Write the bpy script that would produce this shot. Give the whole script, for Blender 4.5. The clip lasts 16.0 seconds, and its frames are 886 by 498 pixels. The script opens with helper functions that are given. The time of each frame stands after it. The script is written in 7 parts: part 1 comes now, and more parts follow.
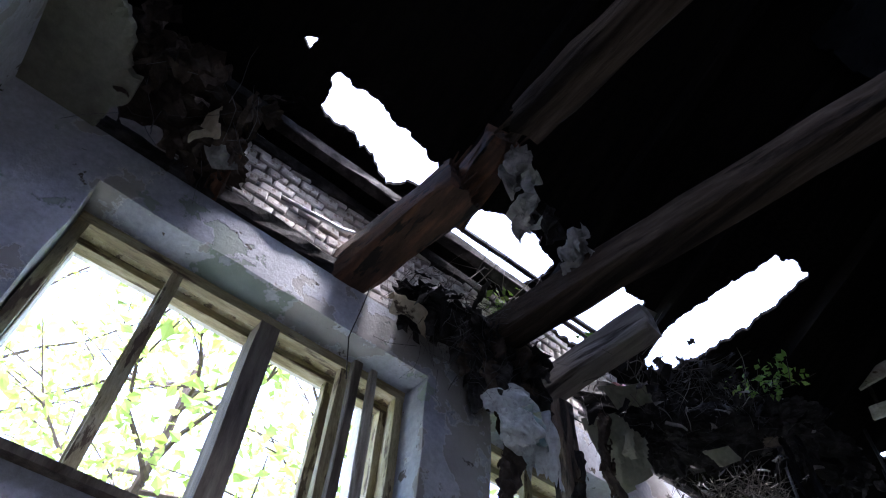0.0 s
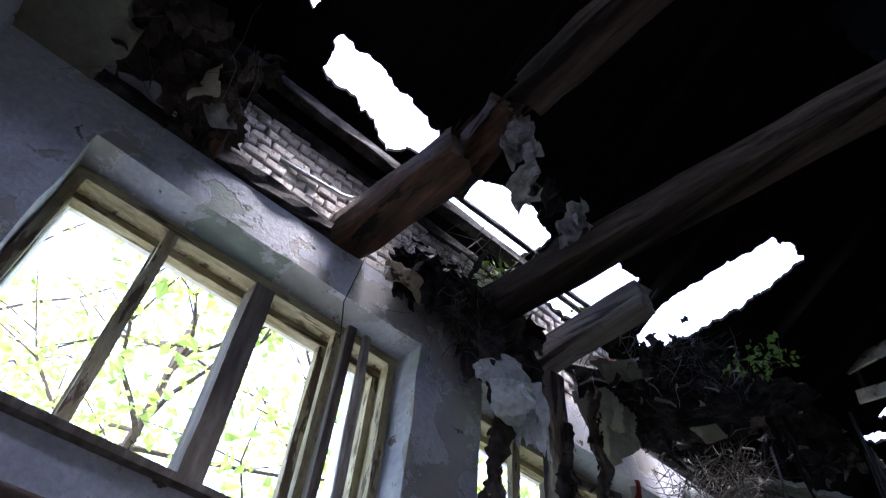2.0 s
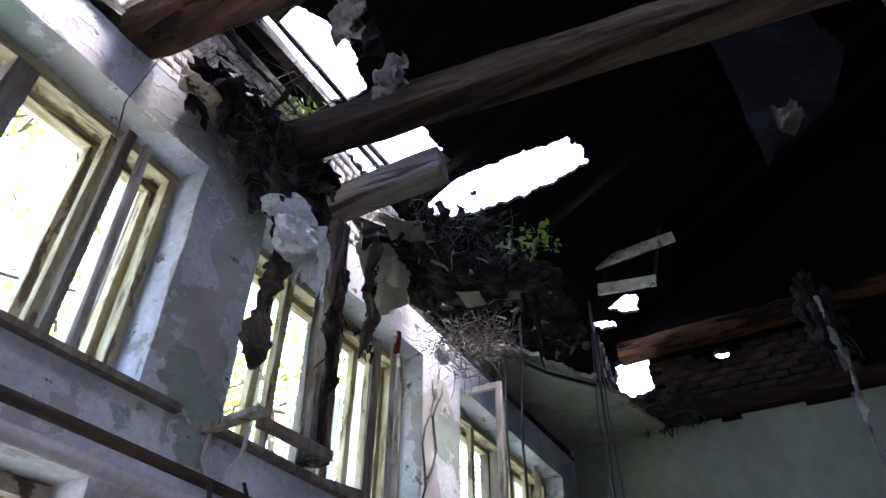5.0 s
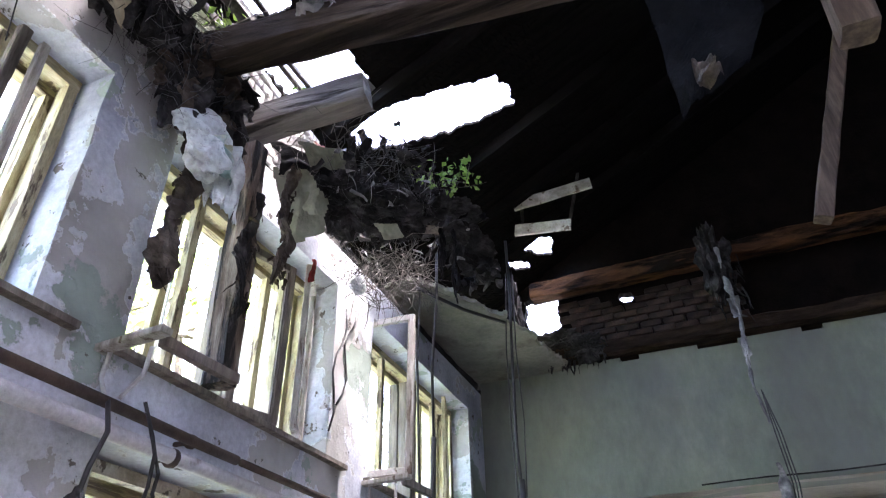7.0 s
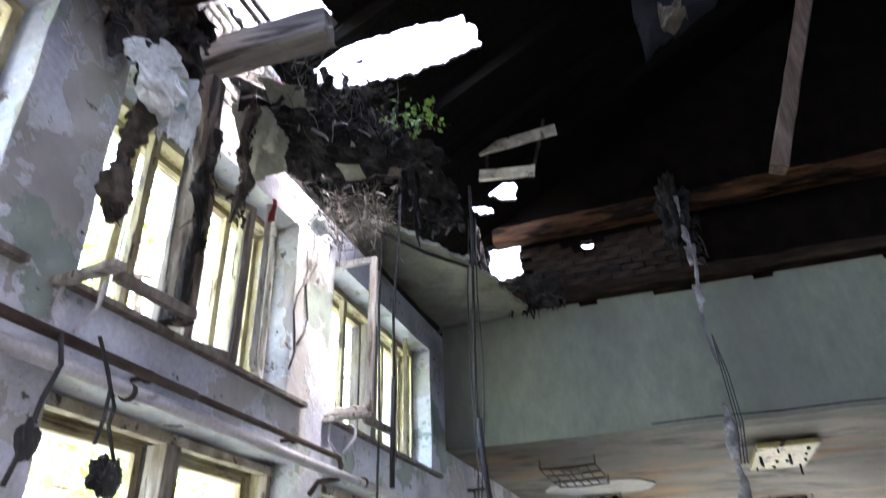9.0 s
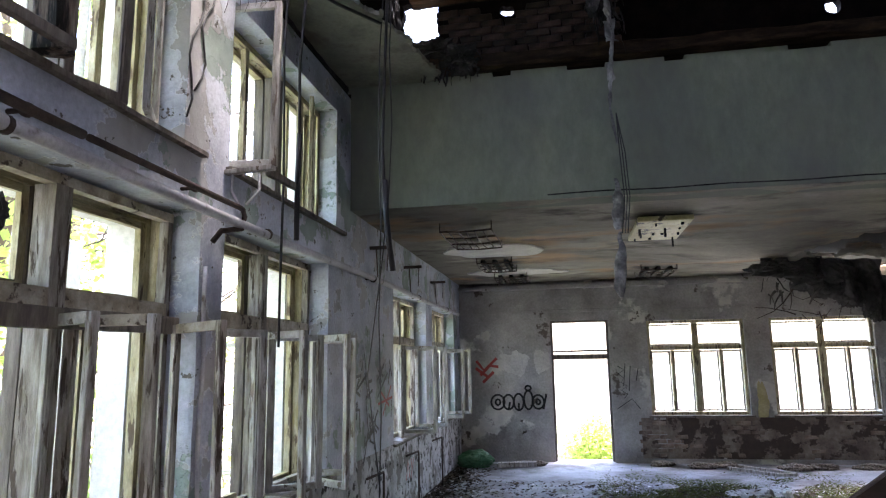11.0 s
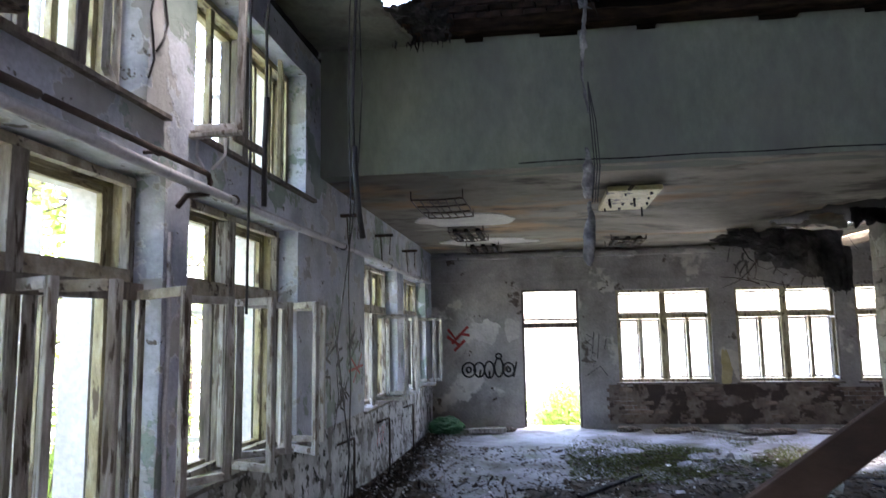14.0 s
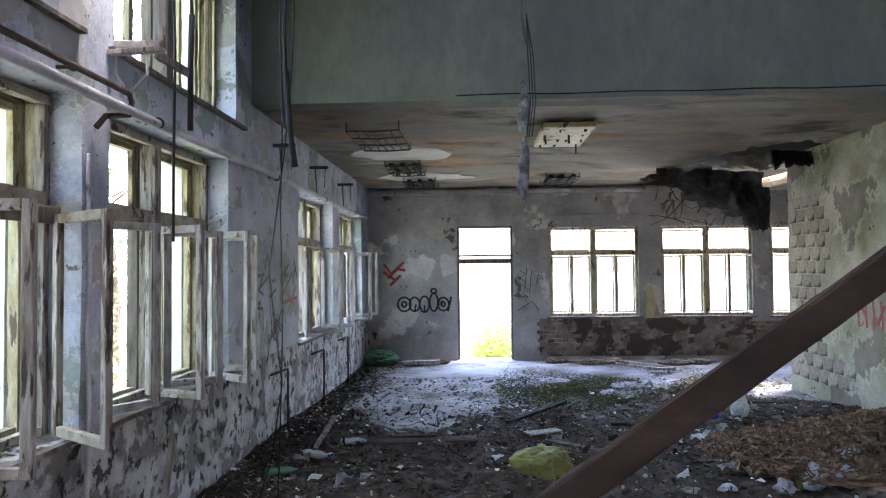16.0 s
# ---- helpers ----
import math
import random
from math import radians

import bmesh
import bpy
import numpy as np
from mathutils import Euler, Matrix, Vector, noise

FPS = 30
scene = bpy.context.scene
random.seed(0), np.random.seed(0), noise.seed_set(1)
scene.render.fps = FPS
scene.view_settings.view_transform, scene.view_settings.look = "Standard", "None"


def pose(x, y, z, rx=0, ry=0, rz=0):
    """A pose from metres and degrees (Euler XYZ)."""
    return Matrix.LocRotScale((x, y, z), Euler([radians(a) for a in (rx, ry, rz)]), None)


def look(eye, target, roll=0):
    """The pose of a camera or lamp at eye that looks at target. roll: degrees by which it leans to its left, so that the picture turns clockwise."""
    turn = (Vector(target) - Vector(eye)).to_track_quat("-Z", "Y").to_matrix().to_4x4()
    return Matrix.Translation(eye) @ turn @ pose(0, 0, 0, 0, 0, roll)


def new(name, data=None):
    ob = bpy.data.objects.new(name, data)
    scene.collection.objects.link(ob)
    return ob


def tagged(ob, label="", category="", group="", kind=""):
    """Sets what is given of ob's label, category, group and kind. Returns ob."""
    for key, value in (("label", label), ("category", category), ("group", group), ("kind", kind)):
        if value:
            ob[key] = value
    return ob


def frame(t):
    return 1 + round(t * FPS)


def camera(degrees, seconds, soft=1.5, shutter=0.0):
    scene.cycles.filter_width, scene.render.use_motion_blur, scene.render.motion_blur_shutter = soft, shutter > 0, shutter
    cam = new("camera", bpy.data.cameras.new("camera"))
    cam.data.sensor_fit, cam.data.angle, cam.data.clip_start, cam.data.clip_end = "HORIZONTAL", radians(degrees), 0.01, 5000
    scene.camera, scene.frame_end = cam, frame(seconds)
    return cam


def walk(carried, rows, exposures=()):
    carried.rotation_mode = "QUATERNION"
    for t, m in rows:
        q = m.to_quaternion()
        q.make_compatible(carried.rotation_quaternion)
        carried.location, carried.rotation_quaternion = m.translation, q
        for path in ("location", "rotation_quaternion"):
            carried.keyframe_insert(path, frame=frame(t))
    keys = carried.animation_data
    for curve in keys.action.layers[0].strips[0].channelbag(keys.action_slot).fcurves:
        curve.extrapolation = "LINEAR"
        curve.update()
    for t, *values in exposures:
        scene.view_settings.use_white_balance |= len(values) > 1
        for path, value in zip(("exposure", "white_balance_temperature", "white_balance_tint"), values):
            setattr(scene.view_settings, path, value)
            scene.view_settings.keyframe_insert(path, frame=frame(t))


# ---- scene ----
# camera and its path: seconds, place in metres, turn in degrees
cam = camera(66.74, 16.0, soft=1.15, shutter=0.5)
ROWS = [
    (0.0, -0.055, -0.181, 2.165, 142.50, -2.96, 50.46),
    (0.5, -0.052, -0.178, 2.164, 141.98, -3.47, 49.62),
    (1.0, -0.056, -0.175, 2.163, 141.88, -3.35, 49.42),
    (1.5, -0.062, -0.175, 2.169, 141.29, -3.40, 48.97),
    (2.0, -0.071, -0.175, 2.167, 140.14, -4.08, 48.58),
    (2.5, -0.084, -0.157, 2.165, 137.09, -3.27, 46.34),
    (3.0, -0.091, -0.126, 2.168, 133.48, -1.61, 41.69),
    (3.5, -0.100, -0.103, 2.154, 131.43, -0.78, 37.90),
    (4.0, -0.100, -0.100, 2.140, 130.76, -0.86, 35.34),
    (4.5, -0.100, -0.092, 2.130, 130.16, -0.53, 32.88),
    (5.0, -0.089, -0.103, 2.132, 129.01, -0.26, 29.05),
    (7.5, -0.079, -0.068, 2.103, 123.15, 1.28, 21.50),
    (8.0, -0.074, -0.066, 2.097, 123.04, 1.57, 21.29),
    (8.5, -0.065, -0.066, 2.090, 122.21, 1.84, 20.01),
    (9.0, -0.053, -0.056, 2.076, 119.08, 1.70, 18.84),
    (9.5, -0.048, -0.058, 2.071, 109.13, 1.20, 14.82),
    (10.0, -0.066, -0.020, 2.037, 101.27, 1.30, 12.29),
    (12.5, -0.065, 0.013, 2.010, 99.09, 0.75, 9.69),
    (13.0, -0.064, 0.028, 2.005, 98.97, 0.72, 9.27),
    (13.5, -0.054, 0.026, 2.006, 98.86, 1.42, 9.47),
    (14.0, -0.038, 0.010, 2.002, 97.02, 0.97, 8.18),
    (14.5, -0.020, 0.011, 1.967, 93.28, 0.90, 5.32),
    (15.0, -0.016, 0.011, 1.951, 92.09, 0.18, 3.92),
    (15.5, -0.009, -0.009, 1.947, 91.56, 0.36, 3.20),
    (16.0, -0.000, 0.000, 1.939, 91.72, 0.54, 2.89),
]
EXPOSURE = [(0.0, 3.8, 5750, 22), (3.0, 3.95, 5850, 23), (5.0, 4.85, 6050, 23), (7.5, 5.85, 6250, 24), (8.5, 5.85, 6300, 23), (9.5, 5.62, 6450, 22), (10.0, 5.05, 6550, 22), (12.5, 4.72, 6300, 23), (14.5, 4.8, 6300, 23), (16.0, 5.12, 6250, 23)]
walk(cam, [(r[0], pose(*r[1:])) for r in ROWS], EXPOSURE)

# ---- sky and sun ----
world = bpy.data.worlds.new("world")
scene.world = world
world.use_nodes = True
wn, wl = world.node_tree.nodes, world.node_tree.links
sky = wn.new("ShaderNodeTexSky")
sky.sky_type = "NISHITA"
sky.sun_disc = False
sky.sun_elevation = radians(76.8)
sky.sun_rotation = radians(76)
sky.air_density, sky.dust_density, sky.ozone_density = 1.2, 3.0, 1.0
wl.new(sky.outputs[0], wn["Background"].inputs[0])
wn["Background"].inputs[1].default_value = 0.15
sun = new("sun", bpy.data.lights.new("sun", "SUN"))
sun.data.energy, sun.data.angle, sun.data.color = 1.9, radians(20), (1.0, 0.95, 0.86)
sun.matrix_world = look((4.6, 1.7, 20), (0, 0.6, 0))


# ---- materials ----
def surf(name, cols, scale=3.0, rough=0.85, bump=0.25, fine=30.0, patch=None, patch_scale=1.6, patch_at=0.56, metal=0.0,
         streak=None, vary=0.0, edge=0.015, second=None, second_scale=4.0, second_at=0.6, spec=0.3, third=None, third_scale=3.0, third_at=0.6, island=0.0, rim=None, grime=None, grime_scale=0.8, grime_at=0.55):
    """A weathered surface: broad mottling between cols, fine grain, and one or two kinds of flaked patches with their own edges."""
    m = bpy.data.materials.new(name)
    m.use_nodes = True
    n, l = m.node_tree.nodes, m.node_tree.links
    bsdf = n["Principled BSDF"]
    tc = n.new("ShaderNodeTexCoord")
    coord = tc.outputs["Object"]
    if streak:
        mp = n.new("ShaderNodeMapping")
        mp.inputs["Scale"].default_value = streak
        l.new(coord, mp.inputs[0])
        coord = mp.outputs[0]

    def tex(s, detail=6.0, r=0.6, c=coord):
        t = n.new("ShaderNodeTexNoise")
        t.inputs["Scale"].default_value, t.inputs["Detail"].default_value, t.inputs["Roughness"].default_value = s, detail, r
        l.new(c, t.inputs["Vector"])
        return t.outputs["Fac"]

    def ramp(fac, stops):
        r = n.new("ShaderNodeValToRGB")
        while len(r.color_ramp.elements) < len(stops):
            r.color_ramp.elements.new(0.5)
        for e, (p, c) in zip(r.color_ramp.elements, stops):
            e.position, e.color = p, (*c, 1) if len(c) == 3 else c
        l.new(fac, r.inputs[0])
        return r.outputs[0]

    def mix(fac, a, b, kind="MIX"):
        x = n.new("ShaderNodeMix")
        x.data_type, x.blend_type = "RGBA", kind
        for sock, v in ((0, fac), (6, a), (7, b)):
            if isinstance(v, (int, float)):
                x.inputs[sock].default_value = v
            elif isinstance(v, tuple):
                x.inputs[sock].default_value = (*v, 1)
            else:
                l.new(v, x.inputs[sock])
        return x.outputs[2]

    k = len(cols)
    col = ramp(tex(scale, 8), [(0.3 + 0.4 * i / max(1, k - 1), c) for i, c in enumerate(cols)])
    grain = tex(fine, 5, 0.7)
    col = mix(0.55, col, ramp(grain, [(0.3, (0.55, 0.55, 0.55)), (0.7, (1.15, 1.15, 1.15))]), "MULTIPLY")
    height = grain
    for pc, ps, pa in ((patch, patch_scale, patch_at), (third, third_scale, third_at), (second, second_scale, second_at)):
        if pc:
            f = ramp(tex(ps, 9, 0.62), [(pa - edge, (0, 0, 0)), (pa + edge, (1, 1, 1))])
            pcol = mix(0.5, pc, ramp(tex(scale * 2.7, 4), [(0.3, (0.6, 0.6, 0.6)), (0.7, (1.2, 1.2, 1.2))]), "MULTIPLY")
            col = mix(f, col, pcol)
            if rim and pc is patch:
                lip = ramp(tex(ps, 9, 0.62), [(pa - edge * 2.6, (0, 0, 0)), (pa - edge * 1.2, (1, 1, 1)), (pa - edge * 0.2, (1, 1, 1)), (pa + edge, (0, 0, 0))])
                col = mix(lip, col, rim)
            a = n.new("ShaderNodeMath")
            a.operation = "MULTIPLY_ADD"
            l.new(f, a.inputs[0])
            a.inputs[1].default_value = -1.2
            l.new(height, a.inputs[2])
            height = a.outputs[0]
    if grime:
        g = ramp(tex(grime_scale, 7, 0.6), [(grime_at - 0.12, (0, 0, 0)), (grime_at + 0.12, (1, 1, 1))])
        col = mix(g, col, mix(1.0, col, grime, "MULTIPLY"))
    if island:
        gi = n.new("ShaderNodeNewGeometry")
        col = mix(1.0, col, ramp(gi.outputs["Random Per Island"], [(0.0, (1 - island,) * 3), (0.5, (1, 1, 1)), (1.0, (1 + island * 0.5,) * 3)]), "MULTIPLY")
    if vary:
        oi = n.new("ShaderNodeObjectInfo")
        col = mix(1.0, col, ramp(oi.outputs["Random"], [(0.0, (1 - vary,) * 3), (1.0, (1 + vary,) * 3)]), "MULTIPLY")
    l.new(col, bsdf.inputs["Base Color"])
    bsdf.inputs["Metallic"].default_value = metal
    bsdf.inputs["Specular IOR Level"].default_value = spec
    rr = n.new("ShaderNodeMapRange")
    rr.inputs[3].default_value, rr.inputs[4].default_value = max(0.05, rough - 0.12), min(1, rough + 0.1)
    l.new(grain, rr.inputs[0])
    l.new(rr.outputs[0], bsdf.inputs["Roughness"])
    if bump:
        b = n.new("ShaderNodeBump")
        b.inputs["Strength"].default_value, b.inputs["Distance"].default_value = min(1.0, bump), 0.012
        l.new(height, b.inputs["Height"])
        l.new(b.outputs[0], bsdf.inputs["Normal"])
    return m


M_WALL = surf("peeling_blue_plaster", [(0.30, 0.323, 0.39), (0.44, 0.47, 0.545), (0.55, 0.583, 0.65), (0.62, 0.65, 0.705)], 1.1, 0.8, 0.6, 30,
              patch=(0.39, 0.39, 0.385), patch_scale=2.0, patch_at=0.565, third=(0.27, 0.33, 0.30), third_scale=1.5, third_at=0.585,
              second=(0.11, 0.10, 0.09), second_scale=6.5, second_at=0.65, edge=0.005, rim=(0.56, 0.585, 0.62), grime=(0.72, 0.72, 0.69), grime_scale=1.9, grime_at=0.57)
M_DADO = surf("stained_lower_plaster", [(0.24, 0.23, 0.22), (0.46, 0.455, 0.455), (0.62, 0.615, 0.62)], 2.6, 0.85, 0.9, 26,
              patch=(0.19, 0.178, 0.165), patch_scale=3.4, patch_at=0.54, second=(0.035, 0.031, 0.028), second_scale=8.5, second_at=0.58, edge=0.022)
M_GREEN = surf("green_grey_plaster", [(0.095, 0.107, 0.083), (0.152, 0.172, 0.134), (0.195, 0.216, 0.165)], 0.55, 0.8, 0.12, 9, patch=(0.13, 0.135, 0.12), patch_scale=0.9, patch_at=0.56, edge=0.12, streak=(1, 1, 0.5))
M_FARWALL = surf("grey_plaster", [(0.22, 0.21, 0.195), (0.35, 0.335, 0.315), (0.46, 0.44, 0.41)], 1.7, 0.85, 0.4, 25,
                 patch=(0.56, 0.54, 0.48), patch_scale=0.9, patch_at=0.60, second=(0.12, 0.10, 0.085), second_scale=2.7, second_at=0.64)
M_CEIL = surf("stained_ceiling", [(0.12, 0.105, 0.08), (0.20, 0.185, 0.148), (0.29, 0.275, 0.225)], 0.6, 0.85, 0.25, 24,
              patch=(0.27, 0.17, 0.085), patch_scale=0.7, patch_at=0.585, edge=0.05, second=(0.07, 0.062, 0.05), second_scale=1.1, second_at=0.60, third=(0.38, 0.36, 0.30), third_scale=1.0, third_at=0.63, streak=(0.6, 1, 1), grime=(0.5, 0.47, 0.42), grime_scale=2.2, grime_at=0.58)
# near-black base: the unlit roof space's shade is put into the board colour
M_ROOF = surf("shade_black_boards", [(0.004, 0.004, 0.004), (0.010, 0.009, 0.008)], 3.0, 0.95, 0.3, 20, streak=(1, 6, 1), spec=0.02)
M_BEAM = surf("weathered_beam", [(0.018, 0.014, 0.011), (0.05, 0.038, 0.029), (0.105, 0.084, 0.066)], 2.5, 0.9, 0.8, 22, streak=(0.5, 6, 6),
              patch=(0.010, 0.008, 0.007), patch_scale=1.2, patch_at=0.56, edge=0.05, spec=0.08)
M_WOOD = surf("flaking_white_wood", [(0.17, 0.15, 0.122), (0.35, 0.335, 0.30), (0.55, 0.535, 0.50)], 6, 0.7, 0.6, 70, streak=(4, 4, 0.6),
              patch=(0.13, 0.10, 0.075), patch_scale=5.0, patch_at=0.60, edge=0.015, island=0.3)
M_WOODY = surf("yellowed_frame_wood", [(0.22, 0.18, 0.10), (0.40, 0.35, 0.21), (0.56, 0.52, 0.38)], 5, 0.7, 0.5, 40, streak=(4, 4, 0.8),
               patch=(0.11, 0.08, 0.05), patch_scale=4.0, patch_at=0.575, edge=0.02, island=0.3)
M_WOOD_H = surf("flaking_white_rail", [(0.17, 0.15, 0.122), (0.35, 0.335, 0.30), (0.55, 0.535, 0.50)], 6, 0.7, 0.6, 70, streak=(4, 0.6, 4),
                patch=(0.13, 0.10, 0.075), patch_scale=5.0, patch_at=0.60, edge=0.015, island=0.3)
M_WOODY_H = surf("yellowed_rail", [(0.22, 0.18, 0.10), (0.40, 0.35, 0.21), (0.56, 0.52, 0.38)], 5, 0.7, 0.5, 40, streak=(4, 0.6, 4),
                 patch=(0.13, 0.10, 0.065), patch_scale=4.0, patch_at=0.575, edge=0.03, island=0.3)
# worn brown wood, darkened further to carry the shade of backlit inner frames
M_SASHB = surf("worn_brown_backlit_sash", [(0.13, 0.105, 0.083), (0.29, 0.262, 0.225), (0.49, 0.47, 0.43)], 6, 0.75, 0.6, 70, streak=(4, 4, 0.6), island=0.35,
               patch=(0.075, 0.055, 0.04), patch_scale=5.0, patch_at=0.57, edge=0.015)
M_RAILW = surf("flaking_white_crosspiece", [(0.20, 0.18, 0.145), (0.40, 0.385, 0.35), (0.62, 0.605, 0.57)], 7, 0.7, 0.6, 60, patch=(0.13, 0.10, 0.075), patch_scale=9.0, patch_at=0.60, edge=0.02, island=0.2)
M_RAILB = surf("bare_yellow_crosspiece", [(0.20, 0.165, 0.115), (0.38, 0.335, 0.26), (0.54, 0.50, 0.42)], 7, 0.75, 0.6, 60, patch=(0.09, 0.068, 0.05), patch_scale=9.0, patch_at=0.60, edge=0.02, island=0.2)
M_BARE = surf("bare_grey_wood", [(0.07, 0.06, 0.05), (0.15, 0.13, 0.11), (0.23, 0.205, 0.175)], 4, 0.85, 0.6, 30, streak=(5, 5, 0.7))
M_FLOOR = surf("dusty_concrete", [(0.23, 0.235, 0.25), (0.33, 0.335, 0.355), (0.42, 0.427, 0.455)], 1.6, 0.88, 0.3, 20,
               patch=(0.12, 0.115, 0.10), patch_scale=0.9, patch_at=0.56, edge=0.08, second=(0.12, 0.115, 0.105), second_scale=3, second_at=0.68, third=(0.12, 0.135, 0.08), third_scale=1.4, third_at=0.64, spec=0.15)
M_BRICK = surf("old_brick", [(0.42, 0.39, 0.355), (0.54, 0.515, 0.485), (0.62, 0.60, 0.575)], 6, 0.9, 0.6, 30, vary=0.2, patch=(0.26, 0.22, 0.19), patch_scale=7, patch_at=0.62)
# soot taken almost to black, so the gable's shade sits in the colour
M_SHADEDBRICK = surf("sooty_shaded_brick", [(0.003, 0.003, 0.003), (0.010, 0.007, 0.006)], 4, 0.95, 0.5, 20, spec=0.02)
M_MORTAR = surf("mortar", [(0.16, 0.14, 0.12), (0.26, 0.24, 0.21)], 6, 0.95, 0.5, 30)
M_IRON = surf("rusty_pipe_paint", [(0.36, 0.36, 0.38), (0.54, 0.54, 0.56)], 3, 0.6, 0.3, 40, patch=(0.10, 0.075, 0.06), patch_scale=5, patch_at=0.64, edge=0.05)
M_RUST = surf("rusted_iron", [(0.032, 0.024, 0.021), (0.08, 0.054, 0.042)], 9, 0.75, 0.4, 60)
M_BLACK = surf("black_cable", [(0.015, 0.015, 0.017), (0.03, 0.03, 0.033)], 8, 0.6, 0.2, 40)
M_SOOT = surf("charred_debris", [(0.008, 0.0078, 0.0078), (0.021, 0.0202, 0.02), (0.07, 0.067, 0.066)], 7, 0.9, 0.9, 30, spec=0.12, island=0.4)
M_RENDER = surf("outer_render", [(0.60, 0.59, 0.57), (0.74, 0.73, 0.71)], 2, 0.9, 0.3, 25)


# ---- mesh helpers ----
def part(name, bm, material, parent=None, label="", smooth=False):
    me = bpy.data.meshes.new(name)
    bmesh.ops.recalc_face_normals(bm, faces=bm.faces)
    bm.to_mesh(me)
    bm.free()
    for mm in (material if isinstance(material, (list, tuple)) else [material]):
        me.materials.append(mm)
    if smooth:
        me.polygons.foreach_set("use_smooth", [True] * len(me.polygons))
    ob = new(name, me)
    if parent:
        ob.parent = parent
    if label:
        ob["label"] = label
    return ob


def thing(name, label, category, group="", kind=""):
    return tagged(new(name), label, category, group, kind)


def box(bm, x0, x1, y0, y1, z0, z1, bev=0.0):
    r = bmesh.ops.create_cube(bm, size=1, matrix=Matrix.LocRotScale(((x0 + x1) / 2, (y0 + y1) / 2, (z0 + z1) / 2), None, (abs(x1 - x0), abs(y1 - y0), abs(z1 - z0))))
    if bev:
        es = list({e for v in r["verts"] for e in v.link_edges})
        bmesh.ops.bevel(bm, geom=es, offset=bev, segments=1, affect="EDGES")
    return r["verts"]


def boxed(name, dims, material, parent=None, label="", bev=0.004):
    bm = bmesh.new()
    box(bm, *dims, bev=bev)
    return part(name, bm, material, parent, label)


def timber(bm, a, b, w, h, segs=14, rough=0.012, seed=0, twist=0.0, taper=1.0, ragged=0.0):
    """A worn squared timber from a to b, with wavering arrises; ragged: how far its far end is splintered."""
    a, b = Vector(a), Vector(b)
    d = (b - a).normalized()
    side = d.cross(Vector((0, 0, 1))).normalized() if abs(d.z) < 0.95 else Vector((1, 0, 0))
    up = side.cross(d).normalized()
    prof = [(-.5, -.42), (-.42, -.5), (0, -.5), (.42, -.5), (.5, -.42), (.5, 0), (.5, .42), (.42, .5), (0, .5), (-.42, .5), (-.5, .42), (-.5, 0)]
    rings = []
    for i in range(segs + 1):
        t = i / segs
        k = 1 + (taper - 1) * t
        ring = []
        for j, (u, v) in enumerate(prof):
            p = a.lerp(b, t)
            off = noise.noise_vector(p * 4 + Vector((seed * 7.3, j * 0.9, 0))) * rough
            if ragged and i >= segs - 1:
                p = p - d * ragged * (0.5 + 0.5 * noise.noise(Vector((j * 1.7, seed, 3.1)))) * (1 if i == segs else 0.6)
            ring.append(bm.verts.new(p + side * (u * w * k) + up * (v * h * k) + off))
        rings.append(ring)
    m = len(prof)
    for r0, r1 in zip(rings, rings[1:]):
        for j in range(m):
            bm.faces.new((r0[j], r0[(j + 1) % m], r1[(j + 1) % m], r1[j]))
    bm.faces.new(list(reversed(rings[0])))
    bm.faces.new(rings[-1])


def tube(bm, pts, r, n=8, r2=None, cap=True):
    """A round bar or limb along a run of points, tapering to r2."""
    pts = [Vector(p) for p in pts]
    r2 = r if r2 is None else r2
    rings = []
    prev = None
    for i, p in enumerate(pts):
        d = (pts[min(i + 1, len(pts) - 1)] - pts[max(i - 1, 0)]).normalized()
        s = d.cross(Vector((0.13, 0.27, 1))).normalized() if abs(d.z) < 0.9 else d.cross(Vector((1, 0.2, 0))).normalized()
        if prev is not None and s.dot(prev) < 0:
            s = -s
        prev = s
        u = d.cross(s)
        rr = r + (r2 - r) * i / max(1, len(pts) - 1)
        rings.append([bm.verts.new(p + (s * math.cos(a) + u * math.sin(a)) * rr) for a in [2 * math.pi * k / n for k in range(n)]])
    for r0, r1 in zip(rings, rings[1:]):
        for j in range(n):
            bm.faces.new((r0[j], r0[(j + 1) % n], r1[(j + 1) % n], r1[j]))
    if cap:
        bm.faces.new(list(reversed(rings[0])))
        bm.faces.new(rings[-1])


